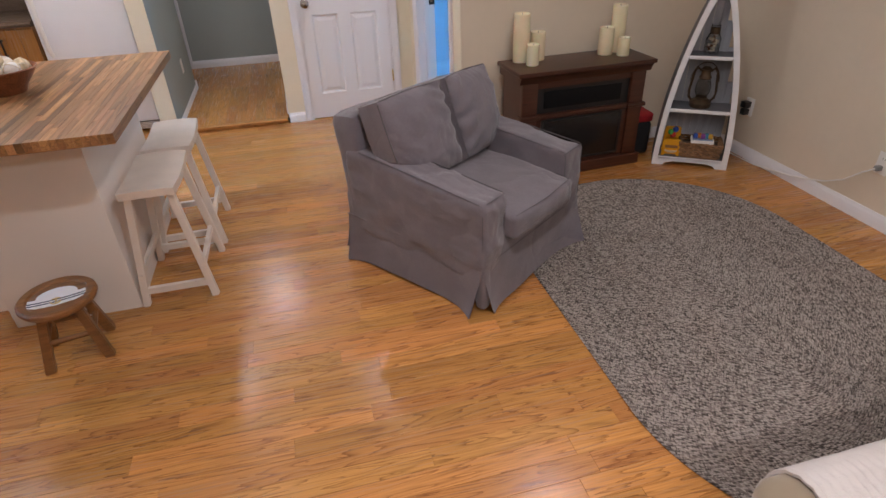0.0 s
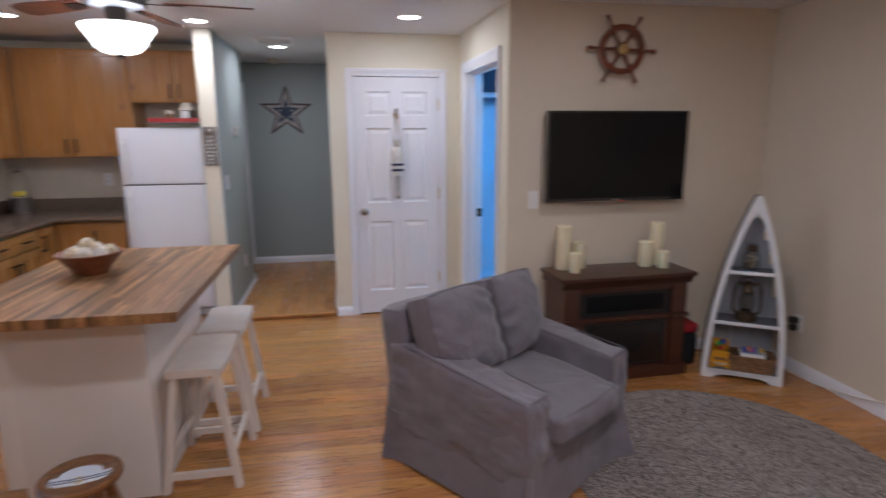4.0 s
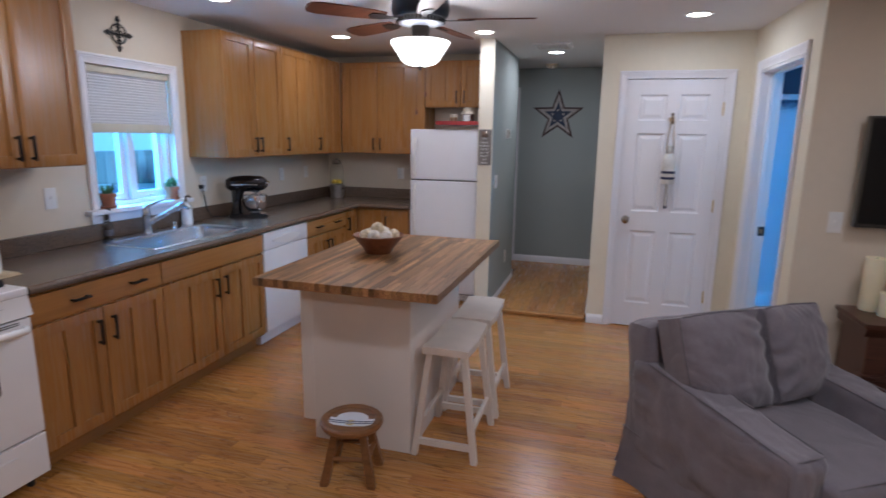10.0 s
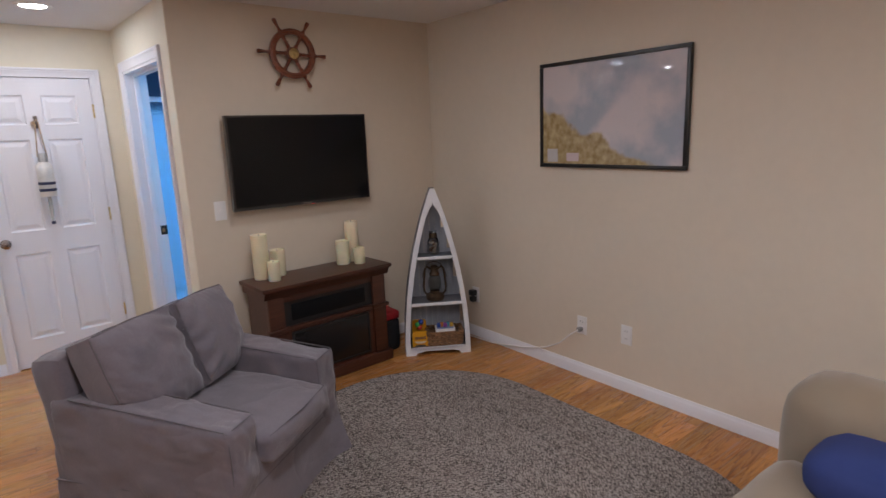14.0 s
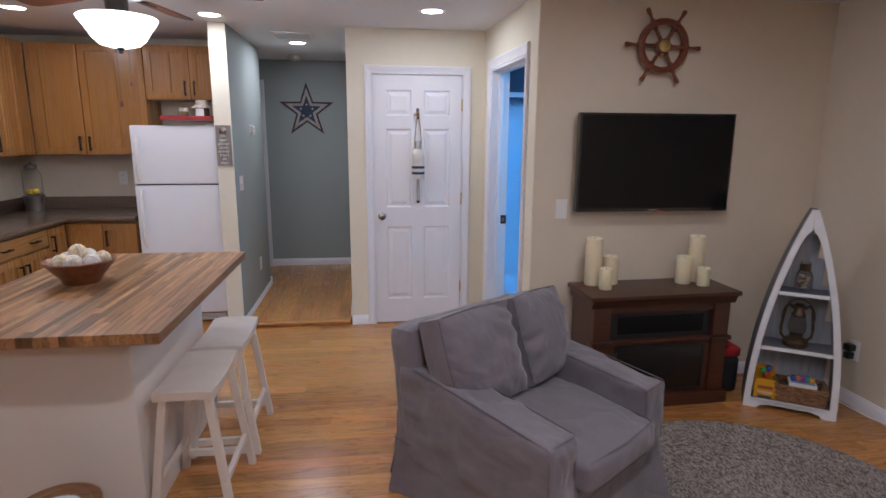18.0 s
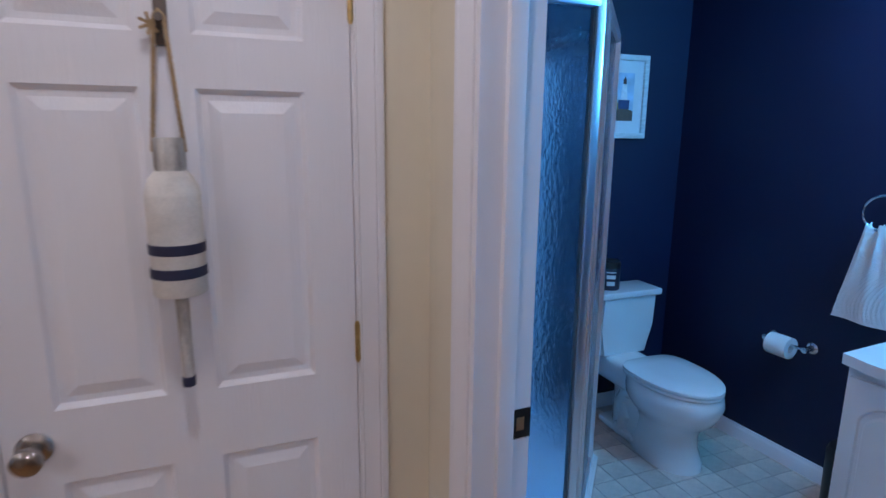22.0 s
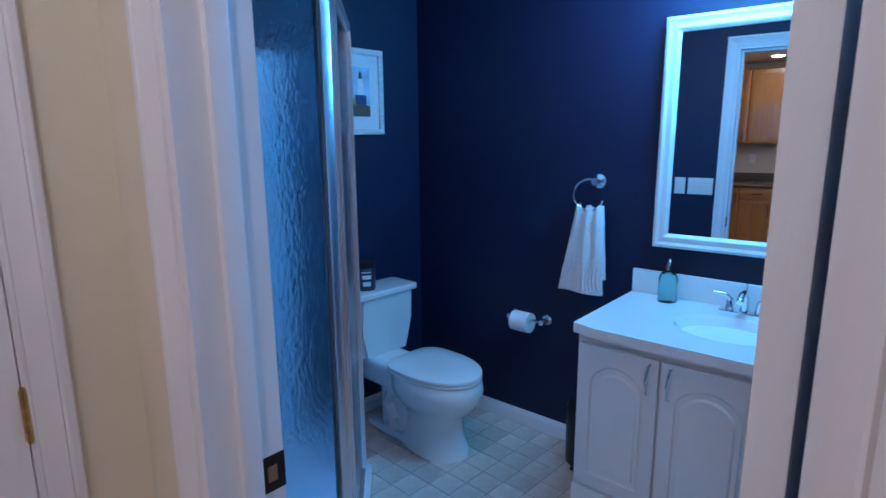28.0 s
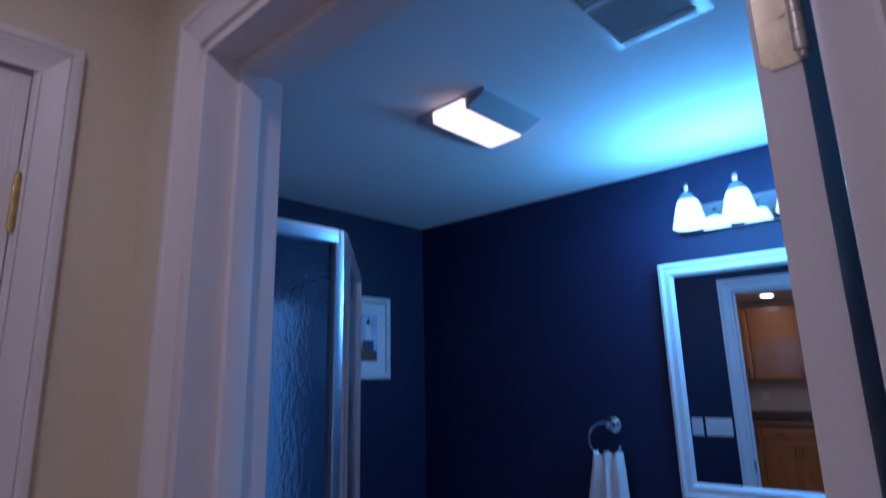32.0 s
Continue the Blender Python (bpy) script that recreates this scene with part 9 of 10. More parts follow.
part("lid", lathe(bmesh.new(), [(0.034, 0.070), (0.034, 0.095), (0.030, 0.098), (0, 0.099)], (-0.83, 5.20, JZ), 24), MATS["cream_print_cloth"], sj)

# ---- on the worktop ----
def stand_mixer(x, y):
    t = thing("stand_mixer", "black tilt-head stand mixer with a steel bowl", "mixer", at=(x, y, CT1), rz=20, local=True)
    GB = MATS["black_gloss"]
    part("base", prism(bmesh.new(), [(0.17 * c_ ** 0.8 if c_ > 0 else 0.12 * c_, 0.095 * s_) for c_, s_ in ((math.cos(k * math.pi / 20), math.sin(k * math.pi / 20)) for k in range(40)) if True] if False else [(-0.13, -0.075), (-0.115, -0.09), (0.06, -0.10), (0.13, -0.09), (0.17, -0.05), (0.18, 0), (0.17, 0.05), (0.13, 0.09), (0.06, 0.10), (-0.115, 0.09), (-0.13, 0.075)], 0.0, 0.035, None, 0.012), GB, t)
    bm = bmesh.new()
    rings = []
    for z, xc, rx, ry in ((0.03, -0.085, 0.055, 0.062), (0.07, -0.085, 0.042, 0.048), (0.14, -0.085, 0.040, 0.044), (0.20, -0.075, 0.048, 0.046), (0.245, -0.065, 0.065, 0.050)):
        rings.append([bm.verts.new((xc + rx * math.cos(k * math.pi / 12), ry * math.sin(k * math.pi / 12), z)) for k in range(24)])
    for a, b in zip(rings, rings[1:]):
        for i in range(24):
            bm.faces.new((a[i], a[(i + 1) % 24], b[(i + 1) % 24], b[i]))
    bm.faces.new(rings[-1])
    part("column", bm, GB, t)
    bm = bmesh.new()
    rings = []
    for x_, r, zc in ((-0.165, 0.018, 0.295), (-0.160, 0.042, 0.293), (-0.12, 0.060, 0.294), (-0.04, 0.066, 0.298), (0.06, 0.066, 0.300), (0.13, 0.060, 0.302), (0.165, 0.050, 0.302), (0.185, 0.030, 0.302), (0.19, 0.010, 0.302)):
        rings.append([bm.verts.new((x_, r * math.cos(k * math.pi / 12), zc + r * 1.08 * math.sin(k * math.pi / 12))) for k in range(24)])
    for a, b in zip(rings, rings[1:]):
        for i in range(24):
            bm.faces.new((a[i], a[(i + 1) % 24], b[(i + 1) % 24], b[i]))
    bm.faces.new(rings[0]), bm.faces.new(rings[-1])
    hd = part("motor_head", bm, GB, t)
    bm = bmesh.new()
    R2 = [[bm.verts.new((x_, s * 0.0675, z)) for x_, z in ((-0.10, 0.287), (0.12, 0.291), (0.12, 0.301), (-0.10, 0.297))] for s in (-1, 1)]
    for r2 in R2:
        bm.faces.new(r2)
    shell(bm, 0.003)
    part("trim_band", bm, CHROME, hd, "chrome trim band")
    part("hub_knob", cyl(bmesh.new(), (0.185, 0, 0.302), (0.205, 0, 0.302), 0.022), CHROME, hd, "chrome attachment hub")
    part("speed_lever", cyl(bmesh.new(), (-0.06, -0.062, 0.27), (-0.06, -0.085, 0.27), 0.008), BLACKP, hd)
    part("beater_shaft", cyl(bmesh.new(), (0.085, 0, 0.24), (0.085, 0, 0.10), 0.014), STEEL, t)
    part("planetary", cyl(bmesh.new(), (0.085, 0, 0.245), (0.085, 0, 0.225), 0.042, 0.034), STEEL, t)
    bw_ = part("bowl", lathe(bmesh.new(), [(0.045, 0.036), (0.05, 0.045), (0.04, 0.05), (0.075, 0.07), (0.098, 0.11), (0.106, 0.16), (0.107, 0.20), (0.110, 0.203), (0.105, 0.202), (0.102, 0.16), (0.094, 0.112), (0.07, 0.075), (0, 0.065)], (0.075, 0, 0), 40), CHROME, t, "polished steel bowl")
    part("bowl_handle", tube(bmesh.new(), [(0.115, -0.095, 0.185), (0.135, -0.135, 0.18), (0.142, -0.145, 0.14), (0.132, -0.125, 0.10), (0.11, -0.08, 0.10)], 0.006, 10), CHROME, bw_)
    return t


sm_ = stand_mixer(-2.17, 3.87)
sm_.matrix_basis = sm_.matrix_basis @ Matrix.Scale(0.9, 4)
cable = thing("mixer_cable", "black mixer cord trailing up to the outlet", "cord", at=(-2.3, 3.75, CT1))
part("cable", tube(bmesh.new(), [(-2.25, 3.93, CT1 + 0.02), (-2.30, 3.90, CT1 + 0.005), (-2.33, 3.80, CT1 + 0.005), (-2.355, 3.68, CT1 + 0.02), (-2.365, 3.64, CT1 + 0.10), (-2.37, 3.62, 1.13), (-2.378, 3.615, 1.17)], 0.004, 8), BLACKP, cable)
part("plug", B(-2.393, -2.365, 3.60, 3.628, 1.155, 1.185, 0.004), BLACKP, cable)

ck = thing("utensil_crock", "white ceramic crock with a black label holding utensils", "crock", at=(-2.09, 1.79, CT1 + 0.012))
CZ = CT1 + 0.012
CRK = mat("white_glazed_ceramic", (0.78, 0.76, 0.72), 0.18, var=0.03, coat=0.4)
part("body", lathe(bmesh.new(), [(0, 0), (0.072, 0), (0.078, 0.006), (0.080, 0.02), (0.080, 0.135), (0.074, 0.150), (0.074, 0.156), (0.079, 0.160), (0.079, 0.168), (0.074, 0.171), (0.069, 0.168), (0.069, 0.02), (0, 0.015)], (-2.09, 1.79, CZ), 40), CRK, ck)
bm = bmesh.new()
lb_ = [[bm.verts.new((-2.09 + 0.0812 * math.cos(a_), 1.79 + 0.0812 * math.sin(a_), CZ + z)) for a_ in [radians(-45) + (i / 8 - 0.5) * 1.05 for i in range(9)]] for z in (0.055, 0.068, 0.100, 0.113)]
for r_, (a, b) in enumerate(zip(lb_, lb_[1:])):
    for i in range(8):
        if r_ == 1 or 0 < i < 7:
            bm.faces.new((a[i], a[i + 1], b[i + 1], b[i]))
part("label", bm, mat("black_chalk_label", (0.015, 0.015, 0.017), 0.5), ck, "black label reading eat")
letters("lettering", "eat", 0.032, Matrix.Translation((-2.09, 1.79, CZ + 0.075)) @ Matrix.Rotation(radians(-45), 4, "Z") @ Matrix.Translation((0.0825, 0, 0)) @ FACE_X, INKW, ck, "white lettering")
UT = wood("utensil_wood", (0.30, 0.15, 0.06), (0.52, 0.30, 0.13), 2, 0.55, 1.0, 0.3)
for dx, dy, tx, ty, top, w, mt, nm, lb in ((0.0, -0.02, 0.03, -0.05, 0.30, 0.032, UT, "wooden_spoon", "wooden spoon"), (0.02, 0.03, 0.05, 0.06, 0.275, 0.034, UT, "wooden_spoon", "wooden spatula"), (-0.03, 0.0, -0.04, 0.01, 0.38, 0.042, BLACKP, "spatula", "black slotted spatula"), (-0.02, 0.035, -0.02, 0.05, 0.26, 0.03, UT, "wooden_spoon", "pale wooden spoon")):
    a, b = Vector((-2.09 + dx, 1.79 + dy, CZ + 0.02)), Vector((-2.09 + tx, 1.79 + ty, CZ + top))
    q = a.lerp(b, 0.62)
    u_ = thing(nm, lb + " standing in the white crock", "utensil", "utensils in the crock", at=tuple(a))
    part("handle", tube(bmesh.new(), [a, q], 0.006, 8), mt if mt is UT else STEEL, u_)
    m = Matrix.Translation(q.lerp(b, 0.5)) @ (b - q).to_track_quat("Z", "Y").to_matrix().to_4x4() @ Matrix.Rotation(radians(50), 4, "Z")
    part("head", softbox(bmesh.new(), (0, 0, 0), (w, 0.006, (b - q).length * 0.55), 0.0059, 8, m=m) if mt is BLACKP else softbox(bmesh.new(), (0, 0, 0), (w * 0.8, 0.007, (b - q).length * 0.52), 0.0069, 8, m=m), mt, u_)
bm = bmesh.new()
for k in range(3):
    box(bm, -2.185 + 0.004 * k, -1.985 - 0.006 * k, 1.70 + 0.005 * k, 1.90 - 0.004 * k, CT1 + 0.0004 + 0.004 * k, CT1 + 0.004 + 0.004 * k, 0.0018)
for v in bm.verts:
    v.co.z += 0.002 * abs(noise.noise(v.co * 30)) if v.co.z > CT1 + 0.003 else 0
solid("folded_cloth", bm, mat("cream_cloth", (0.66, 0.55, 0.38), 0.95, var=0.2, scale=30, bump=0.2, bscale=200), "cream folded cloth under the crock", "cloth")

# jar candle on the stove
SZ = 0.955
cd2 = thing("jar_candle", "lit pink candle in a wide glass jar on the stove", "candle", at=(-2.05, 1.27, SZ))
PINKG = mat("pink_wax", (0.66, 0.27, 0.34), 0.35, var=0.06, scale=10, coat=0.5)
PINKG.node_tree.nodes["Principled BSDF"].inputs["Subsurface Weight"].default_value = 0.3
part("wax", lathe(bmesh.new(), [(0, 0.006), (0.056, 0.006), (0.058, 0.012), (0.0588, 0.058), (0, 0.054)], (-2.05, 1.27, SZ), 36), PINKG, cd2)
gl_ = part("glass", lathe(bmesh.new(), [(0, 0), (0.058, 0), (0.063, 0.006), (0.064, 0.078), (0.0625, 0.080), (0.0605, 0.077), (0.0595, 0.006), (0, 0.004)], (-2.05, 1.27, SZ), 36), glass("candle_glass", (1.0, 0.86, 0.86)), cd2, "clear glass jar")
gl_.visible_shadow = False
for k in range(3):
    a_ = k * 2.1
    wx, wy = -2.05 + 0.024 * math.cos(a_), 1.27 + 0.024 * math.sin(a_)
    part("wick", cyl(bmesh.new(), (wx, wy, SZ + 0.053), (wx, wy, SZ + 0.062), 0.0013, seg=6), BLACKP, cd2)
    part("flame", lathe(bmesh.new(), [(0, 0), (0.003, 0.004), (0.0028, 0.008), (0, 0.014)], (wx, wy, SZ + 0.060), 10), glow("candle_flame", (1.0, 0.62, 0.25), 12) if "candle_flame" not in MATS else MATS["candle_flame"], cd2, "small flame")

# bucket and glass dispenser with lemons in the corner
bk2 = thing("metal_bucket", "galvanised metal bucket in the worktop corner", "bucket", at=(-2.2, 5.5, CT1))
part("body", lathe(bmesh.new(), [(0, 0.002), (0.062, 0), (0.066, 0.004), (0.078, 0.13), (0.082, 0.135), (0.079, 0.139), (0.074, 0.135), (0.062, 0.01), (0, 0.008)], (-2.2, 5.5, CT1), 36), mat("galvanised_metal", (0.55, 0.56, 0.58), 0.32, 1.0, var=0.15, scale=25), bk2)
part("bail", tube(bmesh.new(), [(-2.2 + 0.085 * math.cos(a_ * math.pi / 12), 5.5 - 0.03, CT1 + 0.125 - 0.07 * math.sin(a_ * math.pi / 12)) for a_ in range(13)], 0.003, 8), NICKEL, bk2, "wire bail")
lm_ = mat("lemon_peel", (0.80, 0.55, 0.05), 0.5, var=0.08, scale=20, bump=0.2, bscale=200)
for i, (lx, ly, lz) in enumerate(((-2.222, 5.485, 0.172), (-2.176, 5.492, 0.174), (-2.20, 5.528, 0.173))):
    bm = bmesh.new()
    bmesh.ops.create_icosphere(bm, subdivisions=3, radius=0.024, matrix=Matrix.Translation((lx, ly, CT1 + lz)) @ Matrix.Rotation(i, 4, "Z") @ Matrix.Diagonal((1.25, 1, 1, 1)))
    solid("lemon", bm, lm_, "yellow lemon inside the glass jar", "lemon", "lemons in the jar")
DZ = CT1 + 0.140
dp = thing("glass_jar", "tall glass jar of lemons standing on the metal bucket", "jar", at=(-2.2, 5.5, DZ))
dg = part("glass", lathe(bmesh.new(), [(0, 0.003), (0.066, 0.0), (0.070, 0.008), (0.070, 0.17), (0.05, 0.205), (0.042, 0.215), (0.042, 0.228), (0.039, 0.228), (0.039, 0.214), (0.047, 0.202), (0.067, 0.168), (0.067, 0.010), (0, 0.006)], (-2.2, 5.5, DZ), 32), glass("clear_jar_glass", (0.95, 0.97, 0.97)), dp)
dg.visible_shadow = False
part("lid", lathe(bmesh.new(), [(0.046, 0.222), (0.047, 0.226), (0.047, 0.25), (0.030, 0.258), (0.012, 0.262), (0.014, 0.275), (0, 0.28)], (-2.2, 5.5, DZ), 24), NICKEL, dp)

# soap pump and sprayer by the sink
SOX, SOY = -2.335, 3.39
so = thing("soap_pump", "white embossed soap pump bottle behind the sink", "soap bottle", at=(SOX, SOY, CT1))
bm = lathe(bmesh.new(), [(0, 0), (0.033, 0), (0.036, 0.004)] + [(0.0365 + 0.0014 * (k % 2), 0.010 + 0.0085 * k) for k in range(15)] + [(0.033, 0.140), (0.016, 0.150), (0.015, 0.158), (0, 0.158)], (SOX, SOY, CT1), 36)
part("bottle", bm, PLASTW, so)
part("pump", tube(bmesh.new(), [(SOX, SOY, CT1 + 0.155), (SOX, SOY, CT1 + 0.205), (SOX + 0.025, SOY - 0.005, CT1 + 0.212), (SOX + 0.05, SOY - 0.01, CT1 + 0.200)], [0.011, 0.007, 0.007, 0.005], 10), NICKEL, so)
GBX, GBY = -2.365, 2.735
gb = thing("glass_pump_bottle", "small clear glass bottle with a black pump", "soap bottle", at=(GBX, GBY, CT1))
part("glass", lathe(bmesh.new(), [(0, 0.001), (0.027, 0.001), (0.029, 0.005), (0.029, 0.085), (0.022, 0.105), (0.013, 0.115), (0.013, 0.125), (0.011, 0.125), (0.011, 0.114), (0.026, 0.084), (0.026, 0.006), (0, 0.005)], (GBX, GBY, CT1), 24), glass("bottle_glass", (0.9, 0.93, 0.93), 0.03), gb)
part("label", lathe(bmesh.new(), [(0.0295, 0.022), (0.0298, 0.024), (0.0298, 0.060), (0.0295, 0.062)], (GBX, GBY, CT1), 24), mat("dark_bottle_label", (0.10, 0.10, 0.12), 0.6, var=0.4, scale=60), gb, "dark printed label band")
part("pump", tube(bmesh.new(), [(GBX, GBY, CT1 + 0.122), (GBX, GBY, CT1 + 0.150), (GBX, GBY, CT1 + 0.152), (GBX, GBY, CT1 + 0.185), (GBX + 0.02, GBY, CT1 + 0.190), (GBX + 0.036, GBY, CT1 + 0.182)], [0.015, 0.014, 0.006, 0.006, 0.006, 0.004], 10), BLACKP, gb, "black pump")

# ---- window ----
WY0, WY1, WZ0, WZ1 = 2.72, 3.39, 1.10, 1.97
wi = thing("window_1", "white casement window with a half-drawn cellular blind", "window", at=(XL, 3.055, 1.10), kind="structure")
part("window_frame", grid_frame([WY0, WY0 + 0.03, WY1 - 0.03, WY1], [WZ0, WZ0 + 0.03, WZ1 - 0.03, WZ1], [(1, 1)], XL - 0.145, XL - 0.05, lambda a_, d_, z_: (d_, a_, z_), 0.002), TRIM, wi)
part("mullion", B(XL - 0.14, XL - 0.06, 3.035, 3.075, WZ0 + 0.03, WZ1 - 0.03, 0.003), TRIM, wi)
PANE = glass("window_glass", (0.96, 0.99, 1.0))
for y0, y1 in ((WY0 + 0.03, 3.035), (3.075, WY1 - 0.03)):
    sa = part("sash", grid_frame([y0, y0 + 0.042, y1 - 0.042, y1], [WZ0 + 0.03, WZ0 + 0.075, WZ1 - 0.075, WZ1 - 0.03], [(1, 1)], XL - 0.125, XL - 0.085, lambda a_, d_, z_: (d_, a_, z_), 0.003), TRIM, wi)
    pn = part("pane", B(XL - 0.107, XL - 0.102, y0 + 0.04, y1 - 0.04, WZ0 + 0.073, WZ1 - 0.073), PANE, sa, smooth=0)
    pn.visible_shadow = False
    part("crank", tube(bmesh.new(), [(XL - 0.085, (y0 + y1) / 2, WZ0 + 0.045), (XL - 0.065, (y0 + y1) / 2, WZ0 + 0.045), (XL - 0.06, (y0 + y1) / 2 + 0.05, WZ0 + 0.043)], 0.006, 8), PLASTW, sa)
cw = 0.06
for nm, rows in (("side_casing", lambda v: ((WY0 - cw * v, WZ0), (WY0 - cw * v, WZ1 + cw * v))), ("side_casing", lambda v: ((WY1 + cw * v, WZ0), (WY1 + cw * v, WZ1 + cw * v))), ("head_casing", lambda v: ((WY0 - cw * v, WZ1 + cw * v), (WY1 + cw * v, WZ1 + cw * v)))):
    part(nm, casing_board("x", XL, 0.02, rows), TRIM, wi)
part("window_sill", B(XL - 0.05, XL + 0.055, WY0 - 0.10, WY1 + 0.10, WZ0 - 0.028, WZ0 + 0.002, 0.007, 3), TRIM, wi)
part("apron", B(XL, XL + 0.016, WY0 - 0.07, WY1 + 0.07, WZ0 - 0.085, WZ0 - 0.028, 0.004), TRIM, wi)
bl2 = thing("window_blind", "grey cellular blind drawn halfway down", "blind", at=(XL - 0.03, 3.055, 1.95))
BLM = mat("pale_blind_fabric", (0.62, 0.61, 0.62), 0.9, var=0.03)
bm = bmesh.new()
n_ = 18
pz = [1.93 - (1.93 - 1.62) * i / (2 * n_) for i in range(2 * n_ + 1)]
ra = [bm.verts.new((XL - 0.028 + (0.0035 if i % 2 else 0.0), WY0 + 0.008, z)) for i, z in enumerate(pz)]
rb_ = [bm.verts.new((XL - 0.028 + (0.0035 if i % 2 else 0.0), WY1 - 0.008, z)) for i, z in enumerate(pz)]
for i in range(2 * n_):
    bm.faces.new((ra[i], rb_[i], rb_[i + 1], ra[i + 1]))
shell(bm, 0.002)
part("pleats", bm, BLM, bl2, smooth=0)
part("head_rail", B(XL - 0.048, XL - 0.008, WY0 + 0.004, WY1 - 0.004, 1.925, 1.966, 0.004), mat("cream_blind_rail", (0.60, 0.55, 0.44), 0.5), bl2)
part("bottom_rail", B(XL - 0.042, XL - 0.014, WY0 + 0.006, WY1 - 0.006, 1.565, 1.622, 0.005), MATS["cream_blind_rail"], bl2)

# potted succulents on the sill
TERRA = mat("terracotta", (0.36, 0.13, 0.065), 0.8, var=0.15, scale=20, bump=0.1, bscale=90)
LEAF = mat("succulent_green", (0.07, 0.16, 0.06), 0.5, var=0.25, scale=30, rand=0.2)
rp = random.Random(8)
for py in (2.785, 3.325):
    PX, PZ = XL + 0.005, WZ0 + 0.003
    pt = thing("potted_succulent", "small succulent in a terracotta pot on the window sill", "plant", "plants on the window sill", at=(PX, py, PZ))
    part("pot", lathe(bmesh.new(), [(0, 0.01), (0.032, 0.008), (0.036, 0.01), (0.044, 0.070), (0.050, 0.070), (0.052, 0.092), (0.046, 0.093), (0.040, 0.075), (0, 0.072)], (PX, py, PZ), 32), TERRA, pt)
    part("saucer", lathe(bmesh.new(), [(0, 0), (0.045, 0), (0.052, 0.012), (0.048, 0.013), (0.042, 0.006), (0, 0.006)], (PX, py, PZ), 32), TERRA, pt)
    part("soil", lathe(bmesh.new(), [(0, 0.082), (0.043, 0.080)], (PX, py, PZ), 20), mat("potting_soil", (0.03, 0.02, 0.015), 0.95) if "potting_soil" not in MATS else MATS["potting_soil"], pt)
    for k in range(22):
        a_, el = rp.uniform(0, 6.28), rp.uniform(0.5, 1.4)
        base = Vector((PX + 0.015 * math.cos(a_), py + 0.015 * math.sin(a_), PZ + 0.08 + rp.uniform(0, 0.03)))
        d = Vector((math.cos(a_) * math.cos(el), math.sin(a_) * math.cos(el), math.sin(el)))
        L_ = rp.uniform(0.025, 0.055)
        part("leaf", tube(bmesh.new(), [base, base + d * L_ * 0.4, base + d * L_ * 0.8 + Vector((0, 0, 0.004)), base + d * L_ + Vector((0, 0, 0.008))], [0.003, 0.0075, 0.006, 0.001], 6), LEAF, pt)

# wrought-iron compass on the wall above the window
cp = thing("wall_ornament", "black wrought-iron scroll compass on the wall", "wall decor", at=(XL, 2.98, 2.17))
X_ = XL + 0.012
CY_, CZ_ = 2.98, 2.17
bm = bmesh.new()
tube(bm, [(X_, CY_ + 0.058 * math.cos(k * math.pi / 16), CZ_ + 0.058 * math.sin(k * math.pi / 16)) for k in range(32)], 0.004, 8, True)
tube(bm, [(X_, CY_ + 0.022 * math.cos(k * math.pi / 12), CZ_ + 0.022 * math.sin(k * math.pi / 12)) for k in range(24)], 0.004, 8, True)
part("ring", bm, IRON, cp)
for k in range(4):
    a_ = k * math.pi / 2
    r_ = Matrix.Translation((X_, CY_, CZ_)) @ Matrix.Rotation(a_, 4, "X")
    bm = bmesh.new()
    tube(bm, [r_ @ Vector((0, 0, 0.0)), r_ @ Vector((0, 0, 0.085))], 0.005, 8)
    prism(bm, [(-0.018, 0.078), (0, 0.070), (0.018, 0.078), (0.010, 0.090), (0, 0.108), (-0.010, 0.090)], -0.003, 0.003, r_ @ YZ)
    part("point", bm, IRON, cp)
    bm = bmesh.new()
    for s in (-1, 1):
        tube(bm, [r_ @ Vector((0, s * (0.012 + 0.016 * (1 - q_ / 14) * math.cos(q_ * 0.5)), 0.042 + 0.016 * (1 - q_ / 14) * math.sin(q_ * 0.5))) for q_ in range(14)], 0.003, 6)
    part("scroll", bm, IRON, cp)

# wooden propeller behind the stove
pr2 = thing("propeller_decor", "three-blade dark wooden propeller leaning behind the stove", "wall decor", at=(XL, 1.375, 1.20))
PROPW = wood("propeller_wood", (0.040, 0.019, 0.010), (0.115, 0.055, 0.027), 2, 0.4, 1.0, 0.05)
for k, lb in ((0, 102), (1, 213), (2, 343)):
    d = radians(lb)
    m = Matrix.Translation((XL + 0.03, 1.375, 1.262)) @ Matrix.Rotation(d - math.pi / 2, 4, "X") @ YZ
    paddle = [(-0.017, 0.0), (-0.019, 0.03)] + [(-0.056 * math.sin(q_ * math.pi / 20) * 0.98, 0.105 - 0.066 * math.cos(q_ * math.pi / 20)) for q_ in range(3, 38)] + [(0.019, 0.03), (0.017, 0.0)]
    part("blade", prism(bmesh.new(), paddle, -0.008, 0.008, m @ Matrix.Rotation(radians(6), 4, "Y"), 0.005), PROPW, pr2)
part("hub", cyl(bmesh.new(), (XL + 0.004, 1.375, 1.262), (XL + 0.05, 1.375, 1.262), 0.03, 0.026, 24), PROPW, pr2)

